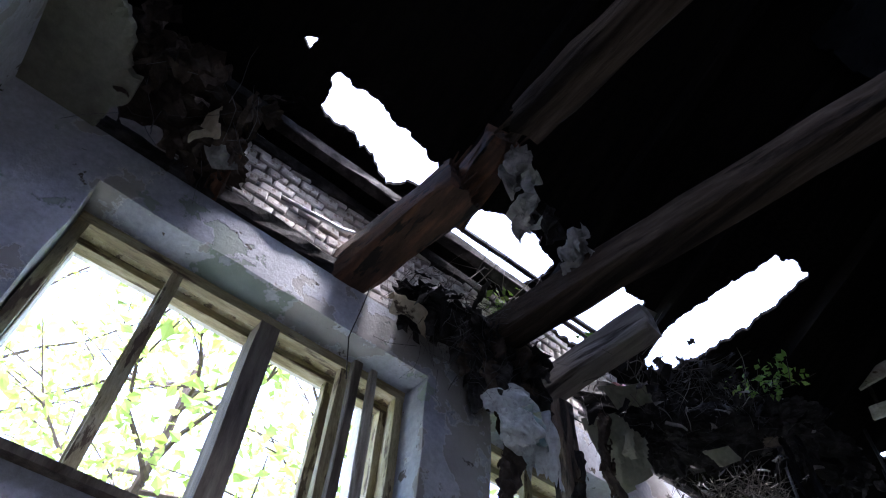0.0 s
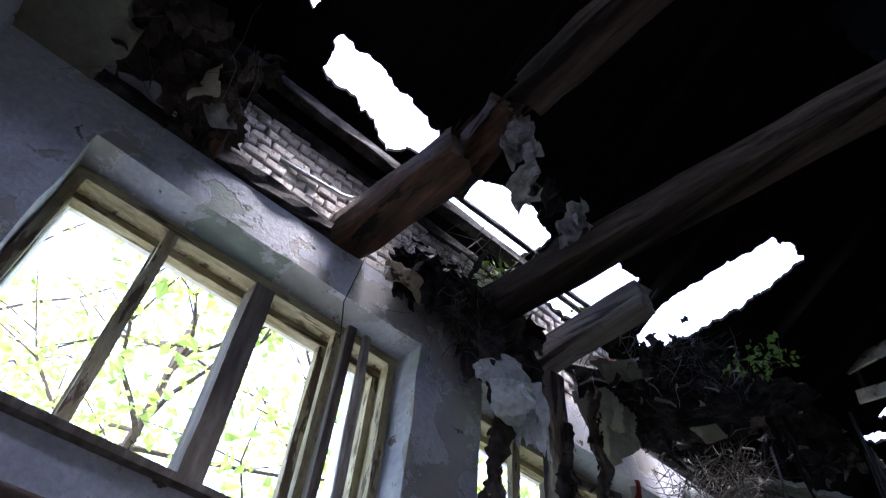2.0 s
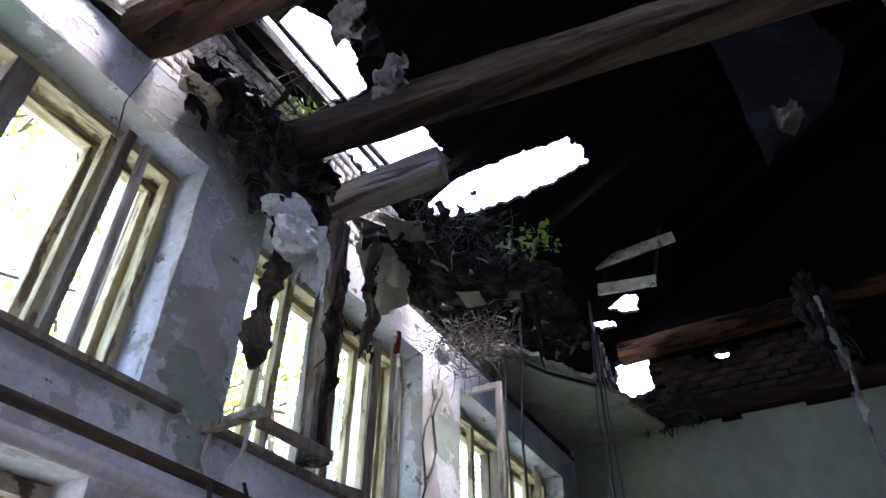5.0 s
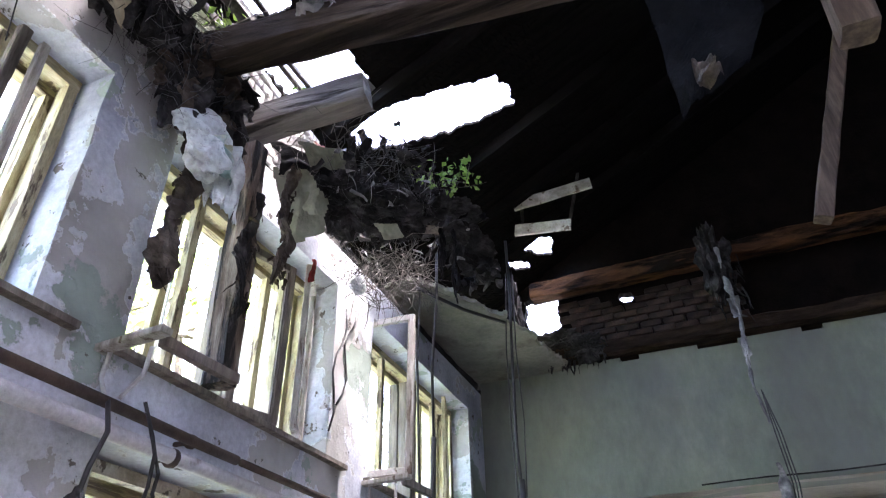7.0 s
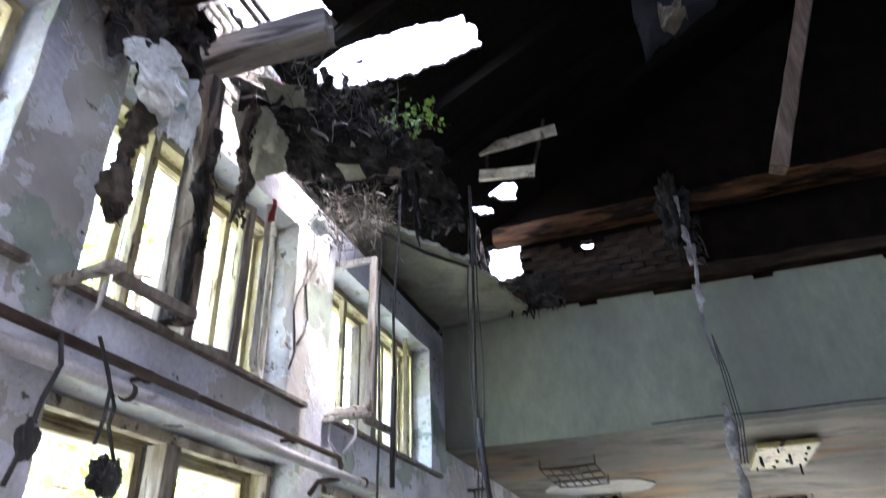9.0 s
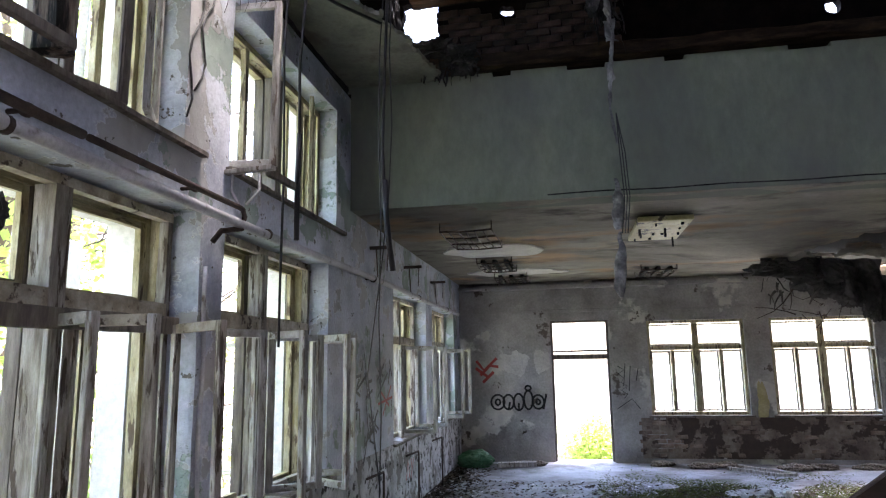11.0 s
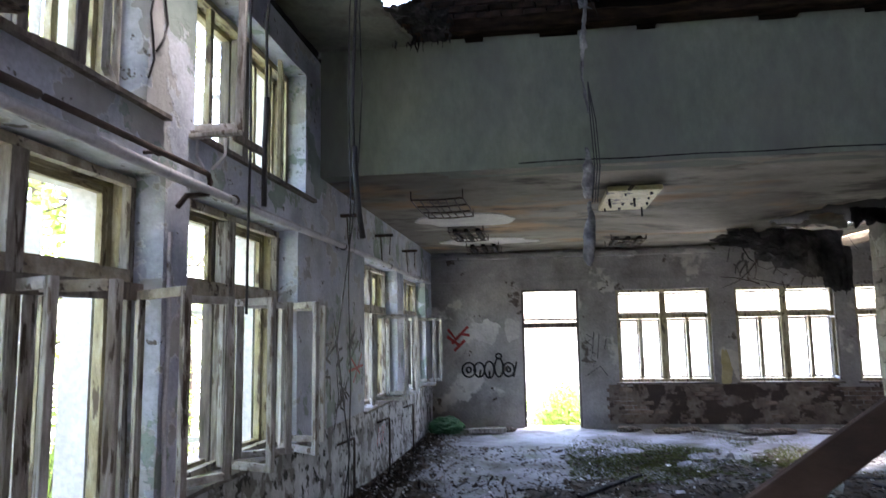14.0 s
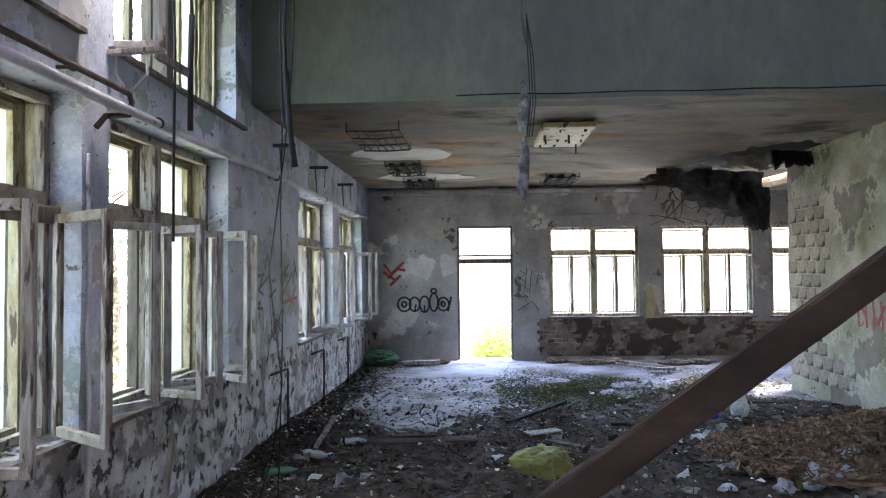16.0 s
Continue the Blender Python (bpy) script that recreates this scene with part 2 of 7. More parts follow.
def slab(us, vs, solid, place, thick, torn=0.0):
    """A sheet with openings: cells of the grid us x vs that solid() keeps, with both faces and the edges of every opening. place(u, v, w) gives the point; torn: how ragged the inner rims are."""
    bm = bmesh.new()
    cache = {}
    rims = {}

    def side(a, b):
        for w in (0, 1):
            rims.setdefault((*a, w), set()).add((*b, w))
            rims.setdefault((*b, w), set()).add((*a, w))

    def V(i, j, w):
        k = (i, j, w)
        if k not in cache:
            cache[k] = bm.verts.new(place(us[i], vs[j], thick if w else 0.0))
        return cache[k]
    nu, nv = len(us) - 1, len(vs) - 1
    s = [[solid((us[i] + us[i + 1]) / 2, (vs[j] + vs[j + 1]) / 2) for j in range(nv)] for i in range(nu)]
    for i in range(nu):
        for j in range(nv):
            if not s[i][j]:
                continue
            bm.faces.new((V(i, j, 0), V(i + 1, j, 0), V(i + 1, j + 1, 0), V(i, j + 1, 0)))
            bm.faces.new((V(i, j, 1), V(i, j + 1, 1), V(i + 1, j + 1, 1), V(i + 1, j, 1)))
            if i == 0 or not s[i - 1][j]:
                side((i, j), (i, j + 1))
                bm.faces.new((V(i, j, 0), V(i, j + 1, 0), V(i, j + 1, 1), V(i, j, 1)))
            if i == nu - 1 or not s[i + 1][j]:
                side((i + 1, j), (i + 1, j + 1))
                bm.faces.new((V(i + 1, j, 0), V(i + 1, j, 1), V(i + 1, j + 1, 1), V(i + 1, j + 1, 0)))
            if j == 0 or not s[i][j - 1]:
                side((i, j), (i + 1, j))
                bm.faces.new((V(i, j, 0), V(i, j, 1), V(i + 1, j, 1), V(i + 1, j, 0)))
            if j == nv - 1 or not s[i][j + 1]:
                side((i, j + 1), (i + 1, j + 1))
                bm.faces.new((V(i, j + 1, 0), V(i + 1, j + 1, 0), V(i + 1, j + 1, 1), V(i, j + 1, 1)))
    if torn:
        inner = [k for k in rims if 0 < k[0] < nu and 0 < k[1] < nv]
        for _ in range(3):
            moved = {k: (cache[k].co * 2 + sum((cache[q].co for q in rims[k]), Vector()) * (2 / len(rims[k]))) / 4 for k in inner}
            for k, c in moved.items():
                cache[k].co = c
        for k in inner:
            q = Vector((k[0] * 1.37, k[1] * 1.37, 2.0))
            o = noise.noise_vector(q) * torn * 1.3 + noise.noise_vector(q * 0.31) * torn
            cache[k].co += o
    return bm


def cuts(lo, hi, step, extra=()):
    c = [lo + (hi - lo) * i / max(1, round((hi - lo) / step)) for i in range(max(1, round((hi - lo) / step)) + 1)]
    c = [x for x in c if all(abs(x - e) > step * 0.3 for e in extra if lo < e < hi)] + [e for e in extra if lo < e < hi]
    return sorted(set(c) | {lo, hi})


def inside(p, poly):
    x, y = p
    hit = False
    for (x0, y0), (x1, y1) in zip(poly, poly[1:] + poly[:1]):
        if (y0 > y) != (y1 > y) and x < (x1 - x0) * (y - y0) / (y1 - y0) + x0:
            hit = not hit
    return hit


# ---- the building: plan in metres ----
XW = -2.33           # inner face of the window wall
YF = 14.27           # inner face of the end wall
YB = 6.85            # face of the deep wall over the low ceiling
YBACK = -1.0         # wall behind the camera
XR = 9.0             # far side of the hall
ZC = 3.67            # low ceiling
ZT = 4.95            # top of the window wall, old ceiling of the tall part
UPPER = [(-0.45, 1.42), (1.88, 3.62), (4.18, 6.40)]
UZ0, UZ1 = 3.38, 4.64
LOWER = [(-0.6, 1.35), (1.9, 3.85), (4.15, 6.2), (8.69, 10.78), (11.3, 13.5)]
LZ0, LZ1 = 1.0, 3.0
FAR = [(1.52, 3.38), (3.85, 5.72), (6.09, 7.95)]
DOOR = (-0.42, 0.76, 2.85)

OPEN_L = [(a, b, UZ0, UZ1) for a, b in UPPER] + [(a, b, LZ0, LZ1) for a, b in LOWER]


def in_any(u, v, openings):
    return any(a < u < b and c < v < d for a, b, c, d in openings)


def window_wall():
    """The long wall with two rows of windows; its top is broken away unevenly in the tall part."""
    ys = cuts(YBACK - 0.4, YF + 0.4, 0.11, [e for a, b, _, _ in OPEN_L for e in (a, b)])
    zs = cuts(LZ0, ZT + 0.1, 0.10, [UZ0, UZ1, LZ1, LZ0])

    def solid(y, z):
        if in_any(y, z, OPEN_L):
            return False
        return z < ZT - 0.02 + 0.05 * noise.noise(Vector((y * 2.3, 0, 5)))

    def place(y, z, w):
        k = 0.006 * noise.noise(Vector((y * 1.3, z * 1.3, w * 9)))
        edge = any(abs(y - a) < 0.01 or abs(y - b) < 0.01 for a, b, _, _ in OPEN_L)
        dz = 0.018 * noise.noise(Vector((y * 3.1, z * 5, 2))) if abs(z - UZ1) < 0.02 or abs(z - LZ1) < 0.02 else 0
        dy = 0.012 * noise.noise(Vector((y * 5.1, z * 4, 8))) if edge else 0
        return (XW - w + k, y + dy, z + dz)
    ob = part("wall_west", slab(ys, zs, solid, place, 0.30), M_WALL)
    tagged(ob, "long plastered wall with peeling pale blue paint and two rows of windows", "wall", kind="structure")
    # outer leaf with lower heads, seen through the panes
    outs = [(a + 0.06, b - 0.06, c + 0.02, d + 0.10 if d > 4 else d - 0.07) for a, b, c, d in OPEN_L]
    ys = cuts(YBACK - 0.4, YF + 0.4, 2.0, [e for a, b, _, _ in outs for e in (a, b)])
    zs = cuts(-0.6, ZT + 0.1, 1.0, [e for _, _, a, b in outs for e in (a, b)])
    ob = part("wall_west_outer", slab(ys, zs, lambda y, z: not in_any(y, z, outs), lambda y, z, w: (XW - 0.42 - w, y, z), 0.2), M_RENDER)
    tagged(ob, "rough rendered outer leaf of the window wall", "wall", kind="structure")
    # lower strip below the sills
    ys, zs = cuts(YBACK - 0.4, YF + 0.4, 0.15), cuts(-0.1, LZ0 - 0.003, 0.11)
    ob = part("wall_west_dado", slab(ys, zs, lambda y, z: True, lambda y, z, w: (XW - w + 0.012 * noise.noise(Vector((y * 2, z * 2, w * 9))), y, z), 0.42), M_DADO)
    tagged(ob, "mould-blackened flaking plaster below the window sills", "wall", kind="structure")


def end_wall():
    opens = [(a, b, 0.92, 2.80) for a, b in FAR] + [(DOOR[0], DOOR[1], -0.2, DOOR[2])]
    xs = cuts(XW - 0.3, XR + 0.3, 0.25, [e for a, b, _, _ in opens for e in (a, b)])
    zs = cuts(-0.2, ZC + 0.25, 0.22, [0.92, 2.80, DOOR[2]])
    ob = part("wall_north", slab(xs, zs, lambda x, z: not in_any(x, z, opens), lambda x, z, w: (x, YF + w + 0.008 * noise.noise(Vector((x, z, w * 9))), z), 0.42), M_FARWALL)
    tagged(ob, "grey stained end wall with a doorway and windows", "wall", kind="structure")


def deep_wall():
    xs, zs = cuts(XW + 0.004, XR, 0.2), cuts(ZC, 5.16, 0.05)

    def solid(x, z):
        return z < 5.09 + 0.05 * noise.noise(Vector((x * 2.2, 1, 1))) + (0.1 if x < -1.4 else 0)
    ob = part("wall_over_opening", slab(xs, zs, solid, lambda x, z, w: (x, YB + w + 0.01 * noise.noise(Vector((x, z, w * 9))), z), 0.35), M_GREEN)
    tagged(ob, "plain grey-green plastered wall over the low ceiling", "wall", kind="structure")


def low_ceiling():
    """The low ceiling, broken through towards the far side."""
    hole = [(3.3, 10.5), (4.5, 9.5), (6.2, 9.6), (6.6, 11.6), (4.6, 12.2), (3.4, 11.4)]
    xs, ys = cuts(XW + 0.004, XR, 0.12), cuts(YB + 0.004, YF - 0.004, 0.12)

    def solid(x, y):
        k = Vector((x * 2.1, y * 2.1, 4))
        return not inside((x + 0.35 * noise.noise(k), y + 0.35 * noise.noise(k + Vector((9, 3, 0)))), hole)

    def place(x, y, w):
        sag = -0.16 * math.exp(-((x - 2.6) ** 2 + (y - 10.6) ** 2) / 1.6)
        return (x, y, ZC + w + 0.012 * noise.noise(Vector((x, y, w * 9))) + sag)
    ob = part("ceiling", slab(xs, ys, solid, place, 0.05, 0.04), M_CEIL)
    tagged(ob, "low plaster ceiling with brown water stains, partly fallen", "ceiling", kind="structure")
    gap = [(4.7, 11.0), (5.6, 10.9), (5.6, 11.8), (4.8, 11.8)]
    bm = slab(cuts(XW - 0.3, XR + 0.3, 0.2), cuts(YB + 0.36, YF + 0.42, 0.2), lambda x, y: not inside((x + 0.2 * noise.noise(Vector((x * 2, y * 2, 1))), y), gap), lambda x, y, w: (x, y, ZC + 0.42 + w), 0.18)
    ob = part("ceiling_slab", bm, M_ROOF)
    tagged(ob, "dark boarding above the broken ceiling", "ceiling", kind="structure")


ROOF_S, ROOF_Z = 0.577, 5.75 + 2.7 * 0.577
HOLES = [
    [(-1.88, -0.08), (-1.86, 0.02), (-1.91, 0.05), (-1.92, -0.01)],
    [(-1.92, 0.22), (-1.96, 0.71), (-2.00, 1.15), (-2.16, 1.13), (-2.26, 0.92), (-2.17, 0.5), (-2.14, 0.28)],
    [(-2.11, 1.44), (-2.03, 1.73), (-1.97, 1.93), (-2.10, 2.33), (-2.34, 2.2), (-2.31, 1.40)],
    [(-2.13, 2.42), (-1.94, 2.77), (-1.93, 3.19), (-2.08, 3.18), (-2.42, 3.1), (-2.46, 2.42)],
    [(-2.04, 3.44), (-1.65, 3.63), (-1.11, 3.94), (-1.03, 4.12), (-1.05, 4.36), (-1.54, 4.2), (-2.04, 3.91), (-2.31, 3.62), (-2.25, 3.49)],
    [(-1.59, 6.16), (-1.47, 6.22), (-1.22, 6.49), (-1.29, 6.82), (-1.49, 6.55), (-1.57, 6.31)],
    [(-1.95, 6.17), (-1.85, 6.29), (-1.89, 6.42), (-1.97, 6.3)],
    [(-1.76, 6.34), (-1.57, 6.62), (-1.58, 6.78), (-1.77, 6.5)],
    [(-2.17, 5.80), (-2.16, 5.97), (-2.02, 5.95), (-2.06, 5.80)],
]


def roof():
    """Two slopes; the one over the window wall has rotted through in places and has one added, unseen opening."""
    xs = cuts(-3.2, -0.7, 0.022) + cuts(-0.6, 3.6, 0.3)
    ys = cuts(-1.6, -0.2, 0.2)[:-1] + cuts(-0.2, 7.2, 0.028)

    def solid(x, y):
        # opening out of view, added so that skylight reaches the window wall
        if 0.9 + 0.3 * noise.noise(Vector((x, y * 2, 1))) < x < 2.6 and y < 1.5:
            return False
        k = Vector((x * 9, y * 9, 4))
        q = (x + 0.03 * noise.noise(k) + 0.02 * noise.noise(k * 3), y + 0.04 * noise.noise(k + Vector((9, 3, 0))) + 0.025 * noise.noise(k * 3.3))
        return not any(inside(q, h) for h in HOLES)

    def place(x, y, w):
        j = noise.noise_vector(Vector((x * 41, y * 37, 3))) * 0.016
        return (x + j.x, y + j.y, ROOF_Z + ROOF_S * x + w + 0.01 * noise.noise(Vector((x * 2, y * 2, 1))))
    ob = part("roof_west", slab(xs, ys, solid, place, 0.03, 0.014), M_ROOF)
    tagged(ob, "shade-black roof boarding with ragged holes to the sky", "roof", kind="structure")
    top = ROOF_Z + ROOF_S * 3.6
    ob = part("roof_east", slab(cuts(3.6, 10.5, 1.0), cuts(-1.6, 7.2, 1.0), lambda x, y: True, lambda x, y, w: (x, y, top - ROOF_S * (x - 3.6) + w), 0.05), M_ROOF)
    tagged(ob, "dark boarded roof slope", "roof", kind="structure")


def closing_walls():
    ob = boxed("wall_south", (XW - 0.56, XR + 0.3, YBACK - 0.4, YBACK, -0.2, 9.5), M_WALL, bev=0)
    tagged(ob, "plastered wall with worn pale paint", "wall", kind="structure")
    ob = boxed("wall_east", (XR, XR + 0.4, YBACK, YF + 0.4, -0.2, 6.4), M_FARWALL, bev=0)
    tagged(ob, "grey plastered side wall", "wall", kind="structure")
    # brick gable over the deep wall, with two gaps to the sky
    gaps = [(-1.78, -1.36, 5.52, 6.12), (-0.66, -0.5, 5.87, 5.98), (2.72, 2.86, 5.5, 5.66)]

    def solid(x, z):
        k = Vector((x * 6, z * 6, 2))
        q = (x + 0.05 * noise.noise(k), z + 0.05 * noise.noise(k + Vector((5, 5, 0))))
        return not in_any(q[0], q[1], gaps) and z < ROOF_Z + ROOF_S * x + 0.05
    xs = cuts(-3.0, -0.3, 0.025) + cuts(-0.2, 2.5, 0.15) + cuts(2.6, 3.0, 0.05) + cuts(3.2, XR, 0.4)
    ob = part("wall_gable", slab(xs, cuts(5.0, 6.4, 0.025) + cuts(6.6, 9.4, 0.2), solid, lambda x, z, w: (x + 0.02 * noise.noise(Vector((x * 31, z * 31, 1))), YB + 0.18 + w, z + 0.02 * noise.noise(Vector((x * 31, z * 31, 7)))), 0.12, 0.01), M_SHADEDBRICK)
    tagged(ob, "sooty, shade-darkened brick gable with gaps to the sky", "wall", kind="structure")


def ground():
    bm = bmesh.new()
    for r in (1,):
        v = [bm.verts.new(p) for p in ((-400, -400, -0.62), (400, -400, -0.62), (400, 400, -0.62), (-400, 400, -0.62))]
        bm.faces.new(v)
    ob = part("ground", bm, surf("gravel_ground", [(0.12, 0.14, 0.08), (0.26, 0.26, 0.22), (0.36, 0.35, 0.32)], 0.35, 0.95, 0.3, 9))
    tagged(ob, "pale dry gravel ground with patches of grass", "ground", kind="structure")
    xs, ys = cuts(XW - 0.3, XR, 0.14), cuts(YBACK, YF + 0.45, 0.14)
    ob = part("floor", slab(xs, ys, lambda x, y: True, lambda x, y, w: (x, y, -w + (0.02 * noise.noise(Vector((x * .9, y * .9, 1))) if w == 0 else -0.3)), 0.3), M_FLOOR, smooth=False)
    tagged(ob, "dusty grey concrete floor, damp and strewn with dirt", "floor", kind="structure")


window_wall()
end_wall()
deep_wall()
low_ceiling()
roof()
closing_walls()
ground()


M_RUSTBROWN = surf("rotten_red_wood", [(0.022, 0.014, 0.010), (0.062, 0.035, 0.022), (0.14, 0.066, 0.035)], 3, 0.9, 0.7, 25, streak=(1, 5, 5), patch=(0.012, 0.01, 0.008), patch_scale=2.5, patch_at=0.58)


def joist(name, a, b, w, h, seed, label, ragged=0.0, mat=None):
    """A roof timber; a broken one ends in long splinters."""
    r = random.Random(seed)
    t = thing(name, label, "beam", "roof timbers")
    bm = bmesh.new()
    timber(bm, a, b, w, h, 24, 0.02, seed, ragged=ragged)
    part("timber", bm, mat or M_BEAM, t)
    a, b = Vector(a), Vector(b)
    d = (b - a).normalized()
    side = d.cross(Vector((0, 0, 1))).normalized()
    for k in range(9 if ragged > 0.19 else 0):
        p = b - d * (ragged + 0.12) + side * (w * r.uniform(-0.42, 0.42)) + Vector((0, 0, h * r.uniform(-0.42, 0.42)))
        q = b + d * r.uniform(-0.10, 0.12) + side * (w * r.uniform(-0.5, 0.5)) + Vector((0, 0, h * r.uniform(-0.5, 0.6)))
        bm = bmesh.new()
        timber(bm, p, q, r.uniform(0.025, 0.06), r.uniform(0.02, 0.05), 6, 0.008, seed * 9 + k, taper=0.12)
        part("splinter", bm, mat or M_BEAM, t)
    return t


M_GREYJ = surf("grey_sawn_joist", [(0.07, 0.06, 0.05), (0.16, 0.145, 0.125), (0.27, 0.25, 0.22)], 2.5, 0.9, 0.7, 24, streak=(0.5, 6, 6), patch=(0.03, 0.026, 0.022), patch_scale=1.5, patch_at=0.6, edge=0.04)
joist("roof_joist", (-2.6, 0.80, 5.06), (-1.42, 0.98, 5.16), 0.23, 0.27, 1, "charred split timber joist broken off above the window wall", 0.25, M_RUSTBROWN)
joist("roof_joist", (3.0, 1.04, 5.3), (-1.2, 1.0, 5.22), 0.19, 0.2, 2, "brown weathered timber joist with a splintered end", 0.2)
joist("roof_joist", (-2.55, 1.72, 5.06), (3.2, 2.55, 5.12), 0.19, 0.21, 3, "long brown weathered timber joist spanning the open roof")
joist("roof_joist", (-2.6, 2.32, 5.06), (-1.42, 2.42, 5.14), 0.17, 0.2, 4, "grey timber joist with a broken end", 0.18, M_GREYJ)


# ---- windows ----
def sash(parent, hinge, way, z0, z1, w=0.40, rail=0.05, cross=None, name="sash", mat=None):
    """A casement frame without glass, standing open from its hinge along way."""
    ang = math.atan2(way[1], way[0])
    lean = random.uniform(-0.012, 0.012)
    turn = Matrix.Translation((hinge[0], hinge[1], z0)) @ Matrix.Rotation(ang, 4, "Z") @ Matrix.Rotation(lean, 4, "Y")
    mt = mat or M_WOOD
    bm = bmesh.new()
    for a, b in ((0, rail), (w - rail, w)):
        box(bm, a, b, -0.02, 0.02, 0, z1 - z0, 0.004)
        m = b - 0.004 if a == 0 else a - 0.008
        box(bm, m, m + 0.012, -0.008, 0.012, rail, z1 - z0 - rail, 0.002)
    for v in bm.verts:
        v.co += noise.noise_vector(Vector((v.co.x * 3, hinge[1], v.co.z * 2))) * 0.004
    bm.transform(turn)
    ob = part(name, bm, mt, parent, "open casement frame with flaking white paint")
    for c in (0, z1 - z0 - rail):
        bm = bmesh.new()
        box(bm, rail + .001, w - rail - .001, -0.02, 0.02, c, c + rail, 0.004)
        bm.transform(turn)
        part("rail", bm, {M_SASHB: M_RAILB, M_WOOD: M_RAILW}.get(mt, mt), ob)
    return ob


def upright(name, parent, x0, x1, y0, y1, z0, z1, mat, seed=0):
    """A weathered timber bar with slightly wavering edges."""
    bm = bmesh.new()
    vs = []
    n = max(2, int(max(z1 - z0, y1 - y0) / 0.18))
    tall = (z1 - z0) > (y1 - y0)
    for i in range(n + 1):
        t = i / n
        c = []
        for a, b in ((0, 0), (1, 0), (1, 1), (0, 1)):
            k = noise.noise_vector(Vector((t * 5 + seed * 3.7, a * 2.1, b * 4.4 + y0))) * 0.006
            if tall:
                c.append(bm.verts.new((x0 + (x1 - x0) * a + k.x, y0 + (y1 - y0) * b + k.y, z0 + (z1 - z0) * t)))
            else:
                c.append(bm.verts.new((x0 + (x1 - x0) * a + k.x, y0 + (y1 - y0) * t, z0 + (z1 - z0) * b + k.z)))
        vs.append(c)
    for p, q in zip(vs, vs[1:]):
        for j in range(4):
            bm.faces.new((p[j], p[(j + 1) % 4], q[(j + 1) % 4], q[j]))
    bm.faces.new(list(reversed(vs[0])))
    bm.faces.new(vs[-1])
    bmesh.ops.bevel(bm, geom=[e for e in bm.edges if len(e.link_faces) == 2 and e.calc_face_angle(0) > 1.0], offset=0.004, segments=1, affect="EDGES")
    grain = {M_WOOD: M_WOOD_H, M_WOODY: M_WOODY_H, M_SASHB: M_RAILB}
    return part(name, bm, mat if tall else grain.get(mat, mat), parent)


def box_window(n, y0, y1, z0, z1, label, transom=None, mids=(0.25, 0.75), sill_ext=0.2, mid=0.5):
    """A double box window set back in its opening: inner and outer frames, lining boards, mullions, sill."""
    w = thing("window_%d" % n, label, "window", kind="structure")
    xi, xo = XW - 0.19, XW - 0.34
    yc = y0 + (y1 - y0) * mid
    for k, (x, mat) in enumerate(((xi, M_SASHB if transom else M_WOODY), (xo, M_WOODY))):
        g = 0.006
        upright("jamb", w, x - 0.06, x, y0 + g, y0 + 0.06, z0, z1 - 0.07, mat, n + k)
        upright("jamb", w, x - 0.06, x, y1 - 0.06, y1 - g, z0, z1 - 0.07, mat, n + k + 3)
        upright("head", w, x - 0.06, x, y0 + g, y1 - g, z1 - 0.07, z1 - 0.012, mat, n + k + 5)
        upright("mullion", w, x - 0.07 - 0.04 * (1 - k), x + 0.012, yc - 0.055 + 0.02 * k, yc + 0.055 - 0.02 * k, z0, z1 - 0.071, M_SASHB if k == 0 and transom else M_BARE, n + 7)
        for f in mids:
            ym = y0 + (y1 - y0) * f
            if transom and k == 0:
                continue
            upright("glazing_bar", w, x - 0.05, x - 0.004, ym - 0.028, ym + 0.028, z0 + 0.052, transom - 0.002 if transom else z1 - 0.071, mat, n + f * 9)
        if transom and k == 1:
            for p, q in ((y0 + 0.062, yc - 0.037), (yc + 0.037, y1 - 0.062)):
                for c, d in ((p, p + 0.045), (q - 0.045, q)):
                    upright("light_stile", w, x - 0.045, x - 0.006, c, d, transom + 0.112, z1 - 0.072, M_WOODY, n + c)
                upright("light_rail", w, x - 0.045, x - 0.006, p + 0.046, q - 0.046, transom + 0.112, transom + 0.15, M_WOODY, n + p)
                upright("light_rail", w, x - 0.045, x - 0.006, p + 0.046, q - 0.046, z1 - 0.115, z1 - 0.073, M_WOODY, n + q)
        upright("bottom_rail", w, x - 0.058, x - 0.002, y0 + 0.062, yc - 0.057, z0, z0 + 0.05, mat, n + 11)
        upright("bottom_rail", w, x - 0.058, x - 0.002, yc + 0.057, y1 - 0.062, z0, z0 + 0.05, mat, n + 12)
        if transom:
            upright("transom", w, x - 0.065, x + 0.014, y0 + 0.062, yc - 0.057, transom, transom + 0.11, mat, n + 13)
            upright("transom", w, x - 0.065, x + 0.014, yc + 0.057, y1 - 0.062, transom, transom + 0.11, mat, n + 14)
    for a, b in ((y0 + 0.002, y0 + 0.022), (y1 - 0.022, y1 - 0.002)):
        boxed("lining_board", (xi - 0.148, xi - 0.063, a, b, z0 + 0.004, z1 - 0.03), M_WOODY, w)
    boxed("lining_board", (xi - 0.148, xi - 0.063, y0 + 0.024, y1 - 0.024, z1 - 0.03, z1 - 0.012), M_WOODY, w)
    upright("sill", w, XW - 0.4, XW + 0.05, y0 - 0.05, y1 + sill_ext, z0 - 0.034, z0 - 0.002, M_BARE, n + 15)
    return w


